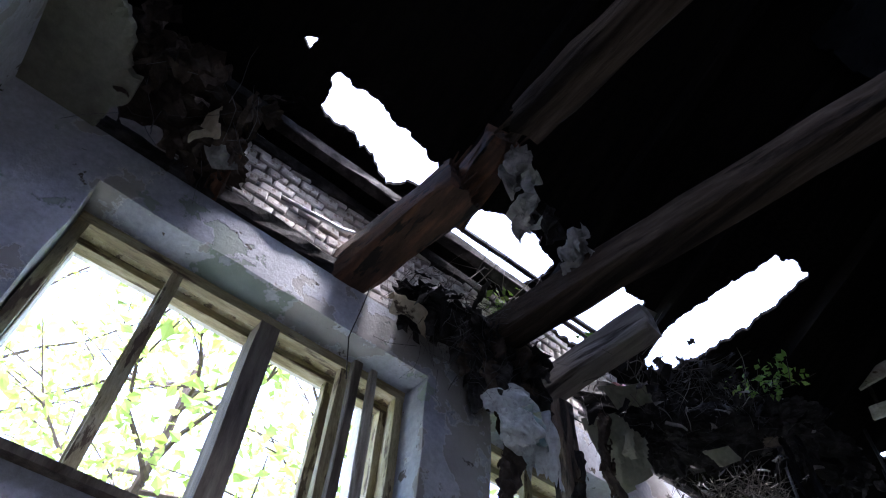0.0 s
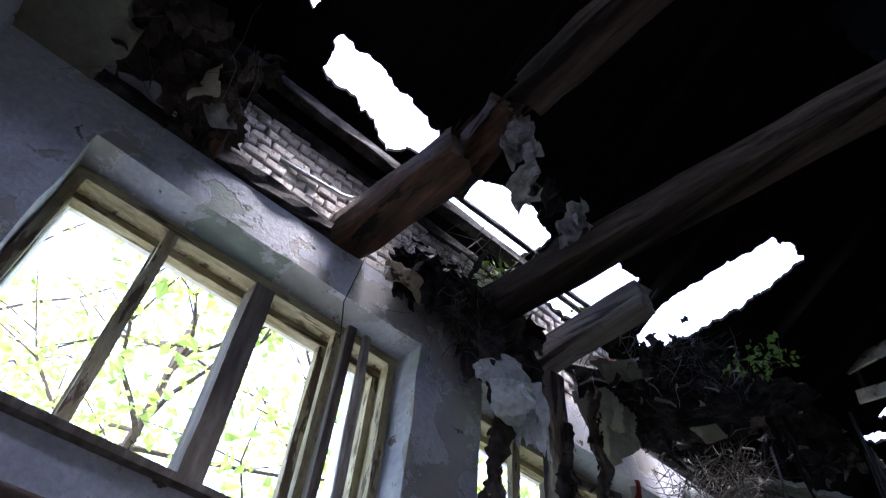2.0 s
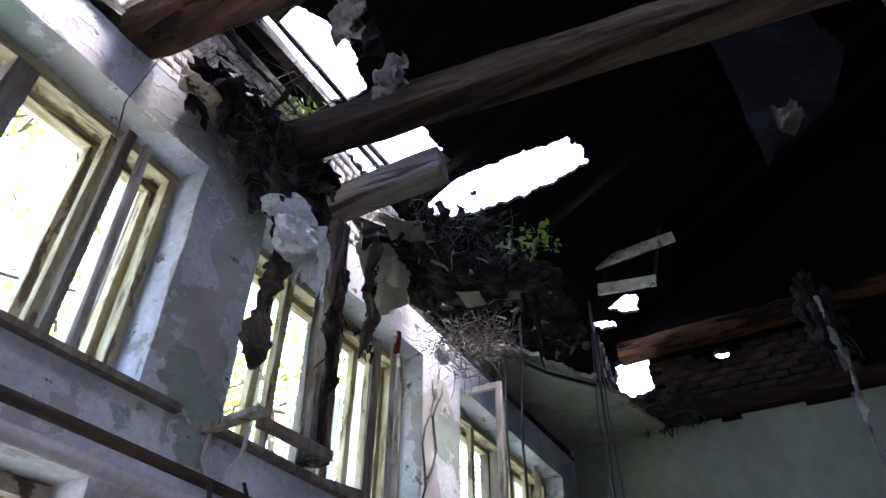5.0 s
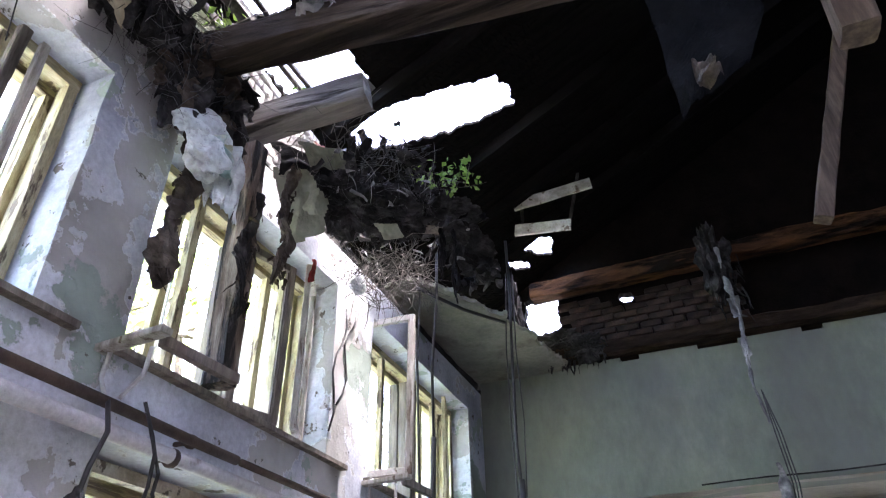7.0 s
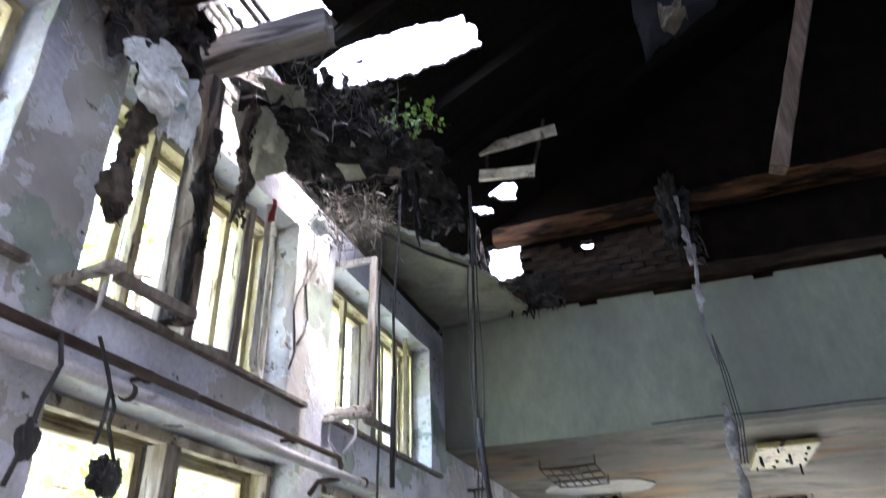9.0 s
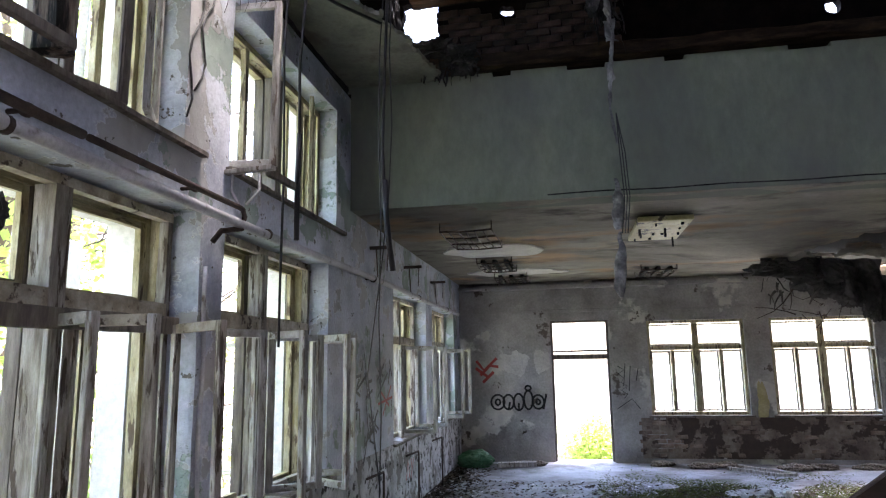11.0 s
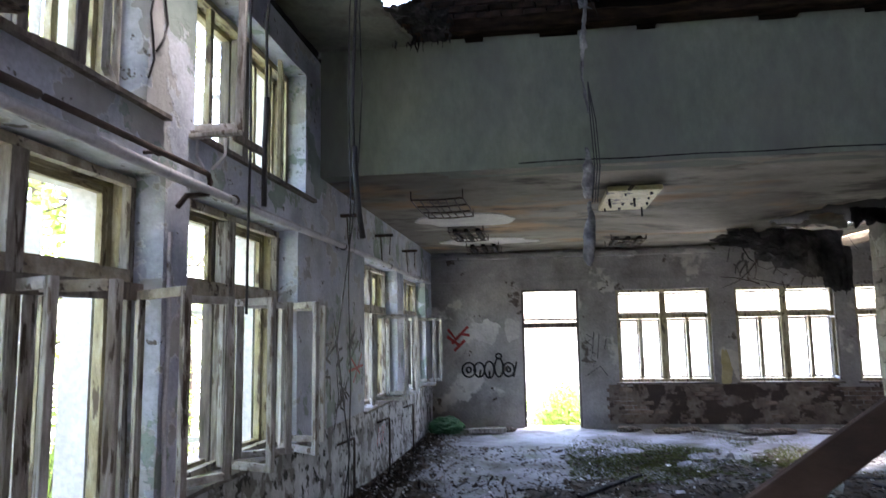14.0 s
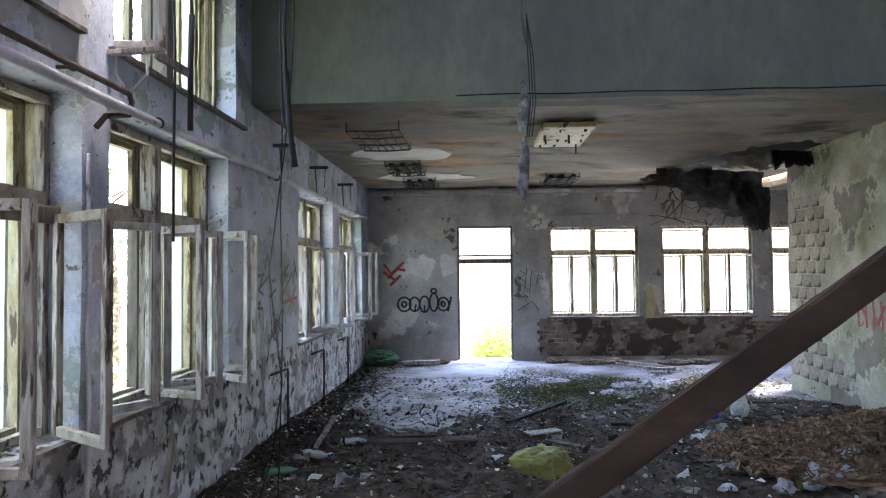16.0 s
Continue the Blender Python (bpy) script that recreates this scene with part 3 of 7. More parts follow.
M_WHITE = surf("white_sash_paint", [(0.50, 0.49, 0.45), (0.66, 0.65, 0.62), (0.76, 0.76, 0.74)], 5, 0.6, 0.4, 40, patch=(0.20, 0.17, 0.12), patch_scale=5.0, patch_at=0.62, edge=0.02)
UL = "tall-set double box window with flaking white frames, glass gone"
LL = "large double box window with a transom, flaking white frames and no glass"
wins = []
for i, (a, b) in enumerate(UPPER):
    wins.append(box_window(i + 1, a, b, UZ0, UZ1, UL, mids=(0.27, 0.79), mid=0.54))
for i, (a, b) in enumerate(LOWER):
    wins.append(box_window(i + 4, a, b, LZ0, LZ1, LL, transom=2.30, mids=(0.28, 0.72), sill_ext=0.05))

# loose second bar in the first upper window, leaning sideways
bm = bmesh.new()
timber(bm, (XW - 0.12, 1.04, 3.40), (XW - 0.10, 1.04, 4.56), 0.04, 0.05, 8, 0.006, 5)
part("loose_bar", bm, M_BARE, wins[0])
bm = bmesh.new()
timber(bm, (XW - 0.10, 1.16, 3.40), (XW - 0.06, 1.12, 4.52), 0.035, 0.04, 8, 0.006, 6)
part("loose_bar", bm, M_WOOD, wins[0])
bm = bmesh.new()
timber(bm, (XW - 0.04, 1.7, 2.24), (XW - 0.10, 3.78, 2.27), 0.05, 0.10, 14, 0.008, 16)
part("fallen_rail", bm, M_BARE, wins[4], "dark loose rail lying across the frame")
# casements left open
sash(wins[2], (XW - 0.12, 4.26), (1.0, 0.06), UZ0 + 0.03, 4.66, 0.43)
sash(wins[1], (XW - 0.14, 2.74), (0.25, 0.9), UZ0 + 0.05, 4.5, 0.38, mat=M_BARE)
sash(wins[1], (XW - 0.14, 3.52), (0.45, -0.9), UZ0 + 0.05, 4.55, 0.40)
sash(wins[2], (XW - 0.16, 6.15), (0.3, -0.9), UZ0 + 0.05, 4.55, 0.42, mat=M_WOODY)
for w, a, b in ((4, (-2.41, 3.74), (-1.91, 3.415)), (4, (-2.46, 2.90), (-1.975, 2.92)), (4, (-2.50, 2.82), (-2.10, 2.63)),
                (5, (-2.48, 4.95), (-1.96, 4.74)), (5, (-2.42, 4.22), (-2.19, 4.55)), (5, (-2.33, 5.78), (-1.87, 5.44)), (5, (-2.50, 6.13), (-2.05, 6.17)), (5, (-2.50, 5.25), (-2.12, 5.52)),
                (6, (-2.50, 10.72), (-1.99, 10.82)), (6, (-2.50, 9.80), (-1.98, 9.88)), (6, (-2.50, 9.68), (-2.34, 9.19)),
                (7, (-2.50, 13.44), (-2.0, 13.57)), (7, (-2.50, 12.46), (-1.98, 12.54)), (7, (-2.50, 12.34), (-2.29, 11.86))):
    d = (b[0] - a[0], b[1] - a[1])
    sash(wins[w], a, d, LZ0 + 0.02, 2.275, math.hypot(*d), 0.055, mat=M_SASHB if a[0] > -2.47 and w == 4 else None)

# outer casements pushed open to the daylight
for w, (a, b) in zip((4, 5, 6, 7), LOWER[1:]):
    m = (a + b) / 2
    for y, d in ((a + 0.10, (-0.9, 0.35)), (m - 0.05, (-0.95, -0.3)), (m + 0.08, (-0.97, 0.25)), (b - 0.10, (-0.9, -0.4))):
        sash(wins[w], (XW - 0.66, y), d, LZ0 + 0.03, 2.24, 0.42, 0.045, name="outer_casement", mat=M_WHITE)
for w, (a, b) in zip((1, 2), UPPER[1:]):
    m = (a + b) / 2
    for y, d in ((m - 0.05, (-0.9, -0.4)), (b - 0.10, (-0.9, -0.4))):
        sash(wins[w], (XW - 0.66, y), d, UZ0 + 0.03, 4.42, 0.40, 0.045, name="outer_casement", mat=M_WHITE)

# end wall windows and doorway
for i, (a, b) in enumerate(FAR):
    w = thing("window_%d" % (9 + i), "wide window in the end wall with thin pale frames", "window", kind="structure")
    y = YF + 0.05
    M = M_WOODY

    def bar(name, x0, x1, z0, z1, d=0.06):
        boxed(name, (x0, x1, y, y + d, z0, z1), M, w)
    bar("jamb", a + .004, a + 0.06, 0.925, 2.795)
    bar("jamb", b - 0.06, b - .004, 0.925, 2.795)
    bar("head", a + 0.062, b - 0.062, 2.735, 2.795)
    bar("bottom_rail", a + 0.062, b - 0.062, 0.925, 0.99)
    c = (a + b) / 2
    bar("mullion", c - 0.06, c + 0.06, 0.992, 2.733, 0.08)
    for p, q in ((a + 0.062, c - 0.062), (c + 0.062, b - 0.062)):
        bar("transom", p, q, 2.20, 2.29)
        for u in (p, q - 0.035, (p + q) / 2 - 0.06, (p + q) / 2 + 0.026):
            boxed("casement_stile", (u, u + 0.034, y + 0.062, y + 0.10, 0.994, 2.196), M_WOOD, w)
        for z in (0.994, 2.15, 2.292, 2.69):
            boxed("casement_rail", (p, q, y + 0.102, y + 0.13, z, z + 0.04), M_WOOD, w)
        bar("glazing_bar", (p + q) / 2 - 0.024, (p + q) / 2 + 0.024, 0.992, 2.198)
    boxed("sill", (a - 0.06, b + 0.06, YF - 0.06, YF + 0.046, 0.885, 0.917), M_BARE, w)
    if i == 1:
        bm = bmesh.new()
        for p, q, r, s in ((0, 0.04, 0, 1.22), (0.4, 0.44, 0, 1.22), (0.041, 0.399, 0, 0.05), (0.041, 0.399, 1.17, 1.22)):
            box(bm, p, q, -0.02, 0.02, r, s, 0.004)
        bm.transform(Matrix.Translation((b - 0.05, YF + 0.1, 0.98)) @ Matrix.Rotation(radians(-100), 4, "Z"))
        part("sash", bm, M_WOOD, w)
d = thing("door_1", "doorless opening with a bare transom bar, daylight beyond", "doorway", kind="structure")
boxed("jamb", (DOOR[0] + .003, DOOR[0] + 0.05, YF + 0.06, YF + 0.2, 0.02, DOOR[2] - 0.05), M_BARE, d)
boxed("jamb", (DOOR[1] - 0.05, DOOR[1] - .003, YF + 0.06, YF + 0.2, 0.02, DOOR[2] - 0.05), M_BARE, d)
boxed("head", (DOOR[0] + .003, DOOR[1] - .003, YF + 0.06, YF + 0.2, DOOR[2] - 0.048, DOOR[2] - 0.004), M_BARE, d)
boxed("transom", (DOOR[0] + 0.052, DOOR[1] - 0.052, YF + 0.06, YF + 0.16, 2.05, 2.15), M_BARE, d)
boxed("transom", (DOOR[0] + 0.052, DOOR[1] - 0.052, YF + 0.08, YF + 0.14, 2.2, 2.24), M_WOOD, d)
# moulding along the end wall and the crack board of the deep wall
tagged(boxed("trim", (XW + 0.02, XR, YF - 0.03, YF - 0.004, 3.02, 3.08), M_FARWALL), "flat plaster moulding on the end wall", "moulding", kind="structure")
tagged(boxed("trim_upper", (XW + 0.02, XR, YF - 0.16, YF - 0.004, ZC - 0.16, ZC - 0.07), M_FARWALL), "plaster cornice under the low ceiling", "moulding", kind="structure")


# ---- pipes along the window wall ----
def pipe_run(label, pts, r, mat, clips=()):
    t = thing("heating_pipe", label, "pipe", "wall pipes")
    bm = bmesh.new()
    tube(bm, pts, r, 12)
    part("tube", bm, mat, t, smooth=True)
    for y, z in clips:
        bm = bmesh.new()
        tube(bm, [(XW + 0.005, y, z), (XW + 0.10, y, z)], 0.012, 6)
        tube(bm, [(XW + 0.10, y - 0.012, z), (XW + 0.10, y + 0.012, z)], r + 0.008, 10)
        part("clip", bm, M_RUST, t)
    return t


pipe_run("pale painted heating pipe fixed along the window wall", [(XW + 0.10, y, 2.985 + 0.008 * math.sin(y)) for y in np.arange(-0.9, 13.7, 0.4)], 0.034, M_IRON,
         [(y, 2.985) for y in (0.4, 2.2, 4.6, 7.4, 9.8, 12.2)])
pipe_run("dark rust-flaked pipe running above the pale one", [(XW + 0.11, y, 3.085 + 0.01 * math.sin(y * 1.3)) for y in np.arange(-0.9, 2.6, 0.3)] + [(XW + 0.11, 2.62, 3.085)], 0.024, M_RUST,
         [(0.6, 3.085), (2.3, 3.085)])
pipe_run("rusty brown pipe with a bent branch", [(XW + 0.11, y, 3.085) for y in np.arange(2.66, 4.2, 0.3)] + [(XW + 0.11, 4.19, 3.08), (XW + 0.11, 4.22, 3.04), (XW + 0.10, 4.2, 2.95), (XW + 0.06, 4.0, 2.90), (XW + 0.03, 3.95, 2.82)], 0.019, M_RUST, [(3.6, 3.085)])
pipe_run("thin painted pipe dropping down the pier", [(XW + 0.02, 3.9 + 0.012 * math.sin(z * 7), z) for z in np.arange(0.1, 2.8, 0.15)], 0.014, M_IRON)
for y in (7.75, 9.6, 11.4):
    pipe_run("rusty pipe stub standing at the wall foot", [(XW + 0.03, y - 0.35, 0.78), (XW + 0.10, y - 0.2, 0.80), (XW + 0.12, y, 0.80), (XW + 0.12, y + 0.02, 0.76), (XW + 0.12, y + 0.02, 0.02)], 0.014, M_RUST)


def bracket(y):
    t = thing("wall_bracket", "grey wooden bracket on thin metal straps beside a window", "bracket", "wall brackets")
    bm = bmesh.new()
    timber(bm, (XW - 0.02, y, 3.335), (XW + 0.36, y - 0.02, 3.345), 0.06, 0.03, 5, 0.004, 3)
    part("shelf_arm", bm, M_WOOD, t)
    bm = bmesh.new()
    timber(bm, (XW + 0.30, y + 0.03, 3.33), (XW + 0.31, y + 0.5, 3.34), 0.04, 0.05, 5, 0.004, 4)
    part("rail", bm, M_BARE, t)
    for dx, dy in ((0.04, 0.02), (0.22, 0.06)):
        bm = bmesh.new()
        tube(bm, [(XW + dx, y + dy, 3.33), (XW + dx + 0.01, y + dy - 0.02, 3.2), (XW + 0.10 + dx * 0.2, y + dy - 0.03, 3.11)], 0.010, 6)
        part("strap", bm, M_IRON, t)


bracket(1.78)
bracket(4.14)

# broken glass and grit on the inner sills
srng = random.Random(17)
bm = bmesh.new()
for a, b in LOWER[:4]:
    for _ in range(260):
        p = Vector((XW - srng.uniform(0.02, 0.30), srng.uniform(a + 0.08, b - 0.08), LZ0 + 0.006))
        s = srng.uniform(0.006, 0.026)
        an = srng.uniform(0, 6.28)
        tri = [bm.verts.new(p + Vector((math.cos(an + k) * s * srng.uniform(.5, 1.2), math.sin(an + k) * s * srng.uniform(.5, 1.2), srng.uniform(0, .012)))) for k in (0, 2.1, 4.2)]
        bm.faces.new(tri)
m = surf("glass_grit", [(0.03, 0.035, 0.04), (0.12, 0.13, 0.14)], 6, 0.3, 0.0, 30, island=0.9)
tagged(part("sill_grit", bm, m), "broken glass and grit strewn along the window sills", "grit", kind="stuff")


# ---- collapsed roof edge ----
M_PLASTIC = surf("torn_white_plastic", [(0.42, 0.47, 0.48), (0.58, 0.625, 0.635), (0.70, 0.74, 0.745)], 4, 0.3, 0.25, 30, spec=0.5)
M_CREAM = surf("cream_lining_paper", [(0.42, 0.36, 0.24), (0.6, 0.55, 0.42)], 5, 0.8, 0.4, 30, patch=(0.08, 0.06, 0.04), patch_scale=5, patch_at=0.6)
M_TARP = surf("black_roofing_felt", [(0.007, 0.007, 0.008), (0.02, 0.02, 0.022)], 5, 0.8, 0.7, 25, spec=0.06)
M_RAG = surf("grey_cloth", [(0.09, 0.09, 0.09), (0.20, 0.20, 0.20), (0.34, 0.34, 0.335)], 9, 0.9, 0.6, 60)
M_TWIG = surf("dry_twigs", [(0.05, 0.046, 0.042), (0.15, 0.14, 0.128)], 8, 0.9, 0.3, 50, island=0.7)
M_LEAF = surf("fresh_leaf", [(0.10, 0.20, 0.03), (0.18, 0.32, 0.06), (0.30, 0.40, 0.08)], 3, 0.6, 0.1, 20)
M_OLD = surf("old_ceiling_board", [(0.12, 0.127, 0.10), (0.19, 0.197, 0.155), (0.26, 0.26, 0.21)], 2.2, 0.9, 0.5, 25, patch=(0.12, 0.115, 0.09), patch_scale=2.2, patch_at=0.57, edge=0.06)
M_CHAR = surf("charred_scraps", [(0.007, 0.007, 0.0075), (0.019, 0.0185, 0.019), (0.07, 0.068, 0.07)], 5, 0.9, 0.7, 40, spec=0.12, island=0.75)
M_FIBRE = surf("grey_fibres", [(0.05, 0.05, 0.052), (0.15, 0.15, 0.155)], 8, 0.9, 0.2, 50, island=0.6)
M_CHARBR = surf("brown_rotten_scraps", [(0.016, 0.013, 0.011), (0.045, 0.035, 0.028), (0.11, 0.088, 0.072)], 5, 0.95, 0.8, 40, spec=0.1, island=0.6)
rng = random.Random(7)


def clump(bm, c, s, seed, rough=0.55, sub=4):
    """An uneven lump of matted rubbish."""
    r = bmesh.ops.create_icosphere(bm, subdivisions=sub, radius=1)
    o = Vector((seed * 3.1, seed * 1.7, seed * 5.3))
    for v in r["verts"]:
        p = v.co.copy()
        k = 1 + rough * noise.noise(p * 1.6 + o) + rough * 0.6 * noise.noise(p * 4 + o) + rough * 0.4 * noise.noise(p * 9 + o) + rough * 0.25 * noise.noise(p * 20 + o)
        v.co = Vector(c) + Vector((p.x * s[0], p.y * s[1], p.z * s[2])) * k


def strips(bm, n, lo, hi, length, width, droop, rnd):
    """Loose hanging or strewn strips, each a bent ribbon with a fold for thickness."""
    for _ in range(n):
        p = Vector([rnd.uniform(a, b) for a, b in zip(lo, hi)])
        d = Vector((rnd.gauss(0, 1), rnd.gauss(0, 1), rnd.gauss(-droop, 0.5))).normalized()
        s = d.cross(Vector((rnd.gauss(0, 1), rnd.gauss(0, 1), rnd.gauss(0, 1)))).normalized()
        ln, w = rnd.uniform(0.4, 1.2) * length, rnd.uniform(0.4, 1.3) * width
        up = s.cross(d) * w * 0.35
        prev = None
        for i in range(5):
            t = i / 4
            k = w * (1 - 0.6 * t) * (0.8 + 0.4 * rnd.random())
            row = [bm.verts.new(p - s * k), bm.verts.new(p + up), bm.verts.new(p + s * k)]
            if prev:
                bm.faces.new((prev[0], prev[1], row[1], row[0]))
                bm.faces.new((prev[1], prev[2], row[2], row[1]))
            prev = row
            d = (d + Vector((rnd.gauss(0, .25), rnd.gauss(0, .25), -0.18 * droop))).normalized()
            p = p + d * ln / 4


def twigs(bm, n, lo, hi, length, r, rnd, up=0.0):
    for _ in range(n):
        p = Vector([rnd.uniform(a, b) for a, b in zip(lo, hi)])
        d = Vector((rnd.gauss(0, 1), rnd.gauss(0, 1), rnd.gauss(up, 0.6))).normalized()
        pts = [p]
        for i in range(3):
            d = (d + Vector((rnd.gauss(0, .3), rnd.gauss(0, .3), rnd.gauss(0, .3)))).normalized()
            pts.append(pts[-1] + d * length * rnd.uniform(0.2, 0.45))
        tube(bm, pts, r * rnd.uniform(0.6, 1.4), 4, r * 0.5)


def fold(p, seed, n=6, f=1.0):
    """Sharp straight creases: a sum of triangle waves across scattered directions, from -1 to 1."""
    r = random.Random(seed * 13 + 5)
    t = 0.0
    for i in range(n):
        d = Vector((r.gauss(0, 1), r.gauss(0, 1), r.gauss(0, 1))).normalized()
        k = (p.dot(d) * f * r.uniform(0.6, 1.7) + r.random()) % 1.0
        t += abs(k * 2 - 1) * 2 - 1
    return t / n * 1.6


def crumple(bm, o, u, v, nu=26, nv=26, amp=0.08, seed=0, ragged=0.18, thick=0.004, freq=5.0):
    """A creased sheet from corner o along u and v, with torn edges and real thickness."""
    o, u, v = Vector(o), Vector(u), Vector(v)
    nrm = u.cross(v).normalized()
    sd = Vector((seed * 2.3, seed * 7.1, seed))
    grid, back = {}, {}
    keep = {}
    for i in range(nu + 1):
        for j in range(nv + 1):
            a, b = i / nu, j / nv
            p = o + u * a + v * b
            q = p * freq + sd
            f = abs(noise.noise(q)) + 0.5 * abs(noise.noise(q * 2.3)) + 0.3 * abs(noise.noise(q * 5.1))
            p = p + nrm * amp * (f * 0.9 - 0.3 + 0.9 * fold(p, seed, 6, freq * 0.9)) + noise.noise_vector(q * 1.3) * amp * 0.5
            e = min(a, 1 - a, b, 1 - b)
            keep[i, j] = e > ragged * (0.5 + 0.9 * noise.noise(q * 1.1)) * 0.5
            grid[i, j] = p
    vf, vb = {}, {}

    def V(d, k, off):
        if k not in d:
            d[k] = bm.verts.new(grid[k] + nrm * off)
        return d[k]
    for i in range(nu):
        for j in range(nv):
            ks = [(i, j), (i + 1, j), (i + 1, j + 1), (i, j + 1)]
            if all(keep[k] for k in ks):
                bm.faces.new([V(vf, k, thick / 2) for k in ks])
                bm.faces.new([V(vb, k, -thick / 2) for k in reversed(ks)])


def drape(bm, p, q, drop, folds=7, amp=0.05, seed=0, nu=60, nv=26):
    """Torn felt hanging in upright folds between p and q."""
    p, q = Vector(p), Vector(q)
    side = (q - p).cross(Vector((0, 0, 1))).normalized()
    rows = []
    for j in range(nv + 1):
        row = []
        for i in range(nu + 1):
            a = i / nu
            ln = drop * (0.62 + 0.38 * noise.noise(Vector((a * 7, seed, 0))) + 0.15 * noise.noise(Vector((a * 29, seed, 1))))
            b = j / nv
            w = math.sin(a * folds * 6.28 + 2.2 * noise.noise(Vector((a * 3, b * 1.5, seed)))) * amp * (0.35 + b)
            c = p.lerp(q, a + 0.02 * noise.noise(Vector((a * 9, b * 4, seed)))) + side * w - Vector((0, 0, ln * b))
            row.append(bm.verts.new(c + noise.noise_vector(c * 6) * 0.018 + side * 0.012 * fold(c, seed, 5, 9.0)))
        rows.append(row)
    for r0, r1 in zip(rows, rows[1:]):
        for i in range(nu):
            bm.faces.new((r0[i], r0[i + 1], r1[i + 1], r1[i]))
    bmesh.ops.solidify(bm, geom=bm.faces[:], thickness=0.006)


def tatters(bm, n, lo, hi, size, rnd, droop=0.6):
    """Torn curling scraps of felt, paper and bark, each a small bent sheet with two sides."""
    for _ in range(n):
        p = Vector([rnd.uniform(a, b) for a, b in zip(lo, hi)])
        d = Vector((rnd.gauss(0, 1), rnd.gauss(0, 1), rnd.gauss(-droop, 0.5))).normalized()
        a = d.cross(Vector((rnd.gauss(0, 1), rnd.gauss(0, 1), rnd.gauss(0, 1)))).normalized()
        ln, w = size * rnd.uniform(0.5, 1.6), size * rnd.uniform(0.2, 0.8)
        curl, sd = rnd.uniform(-0.5, 0.5), rnd.random() * 50
        rows = []
        for i in range(6):
            t = i / 5
            nn = a.cross(d)
            rows.append([bm.verts.new(p + a * (w * (u - 0.5) * (1 - 0.5 * t * rnd.random())) + nn * (0.35 * w * (u - 0.5) ** 2 * curl * 4) + noise.noise_vector(Vector((u * 2, t * 3, sd))) * size * 0.16) for u in (0, 0.33, 0.67, 1)])
            d = (d + nn * curl * 0.35 + Vector((0, 0, -0.10 * droop))).normalized()
            p = p + d * ln / 5
        for r0, r1 in zip(rows, rows[1:]):
            for j in range(3):
                bm.faces.new((r0[j], r0[j + 1], r1[j + 1], r1[j]))


def rag_body(bm, pts, radii, seed, n=16, segs=44, flat=0.6):
    """One length of matted cloth along pts, lumpy and creased, closed at both ends."""
    pts = [Vector(p) for p in pts]
    rings = []
    for i in range(segs + 1):
        a = i / segs * (len(pts) - 1)
        k = min(int(a), len(pts) - 2)
        c = pts[k].lerp(pts[k + 1], a - k)
        r = radii[k] + (radii[k + 1] - radii[k]) * (a - k)
        ring = []
        for j in range(n):
            an = 2 * math.pi * j / n + 0.05 * i
            q = Vector((c.x + r * flat * math.cos(an), c.y + r * math.sin(an), c.z))
            f = 1 + 0.7 * noise.noise(q * 11 + Vector((seed, 0, 0))) + 0.4 * noise.noise(q * 34 + Vector((seed, 0, 0))) + 0.5 * fold(Vector((math.cos(an), math.sin(an), c.z * 7)), seed, 5, 1.2)
            ring.append(bm.verts.new(c + (q - c) * max(0.2, f)))
        rings.append(ring)
    for r0, r1 in zip(rings, rings[1:]):
        for j in range(n):
            bm.faces.new((r0[j], r0[(j + 1) % n], r1[(j + 1) % n], r1[j]))
    bm.faces.new(list(reversed(rings[0])))
    bm.faces.new(rings[-1])


def leaves(bm, n, lo, hi, size, rnd, fall=1.0):
    """Small folded leaves, two faces each, in an uneven cloud."""
    for _ in range(n):
        p = Vector([rnd.uniform(a, b) for a, b in zip(lo, hi)])
        leaf(bm, p, size * rnd.uniform(0.5, 1.3), rnd)


def leaf(bm, p, s, rnd):
    d = Vector((rnd.gauss(0, 1), rnd.gauss(0, 1), rnd.gauss(-0.3, 0.6))).normalized()
    q = d.cross(Vector((rnd.gauss(0, 1), rnd.gauss(0, 1), rnd.gauss(0, 1)))).normalized()
    n = d.cross(q) * s * 0.12
    a, b, c, e = p, p + d * s * 0.5 + q * s * 0.32 + n, p + d * s, p + d * s * 0.5 - q * s * 0.32 + n
    va, vb, vc, ve = [bm.verts.new(x) for x in (a, b, c, e)]
    bm.faces.new((va, vb, vc))
    bm.faces.new((va, vc, ve))


# wall plate and rotten timber on the wall top
bm = bmesh.new()
timber(bm, (XW - 0.10, -0.95, 5.01), (XW - 0.08, 0.72, 5.02), 0.2, 0.10, 20, 0.03, 8)
tagged(part("wall_plate", bm, M_SOOT), "charred wall plate on the broken wall top", "beam", "roof timbers")
bm = bmesh.new()
timber(bm, (XW - 0.16, 2.5, 5.03), (XW - 0.12, 6.8, 5.04), 0.2, 0.12, 26, 0.03, 9)
tagged(part("wall_plate", bm, M_SOOT), "charred wall plate on the broken wall top", "beam", "roof timbers")

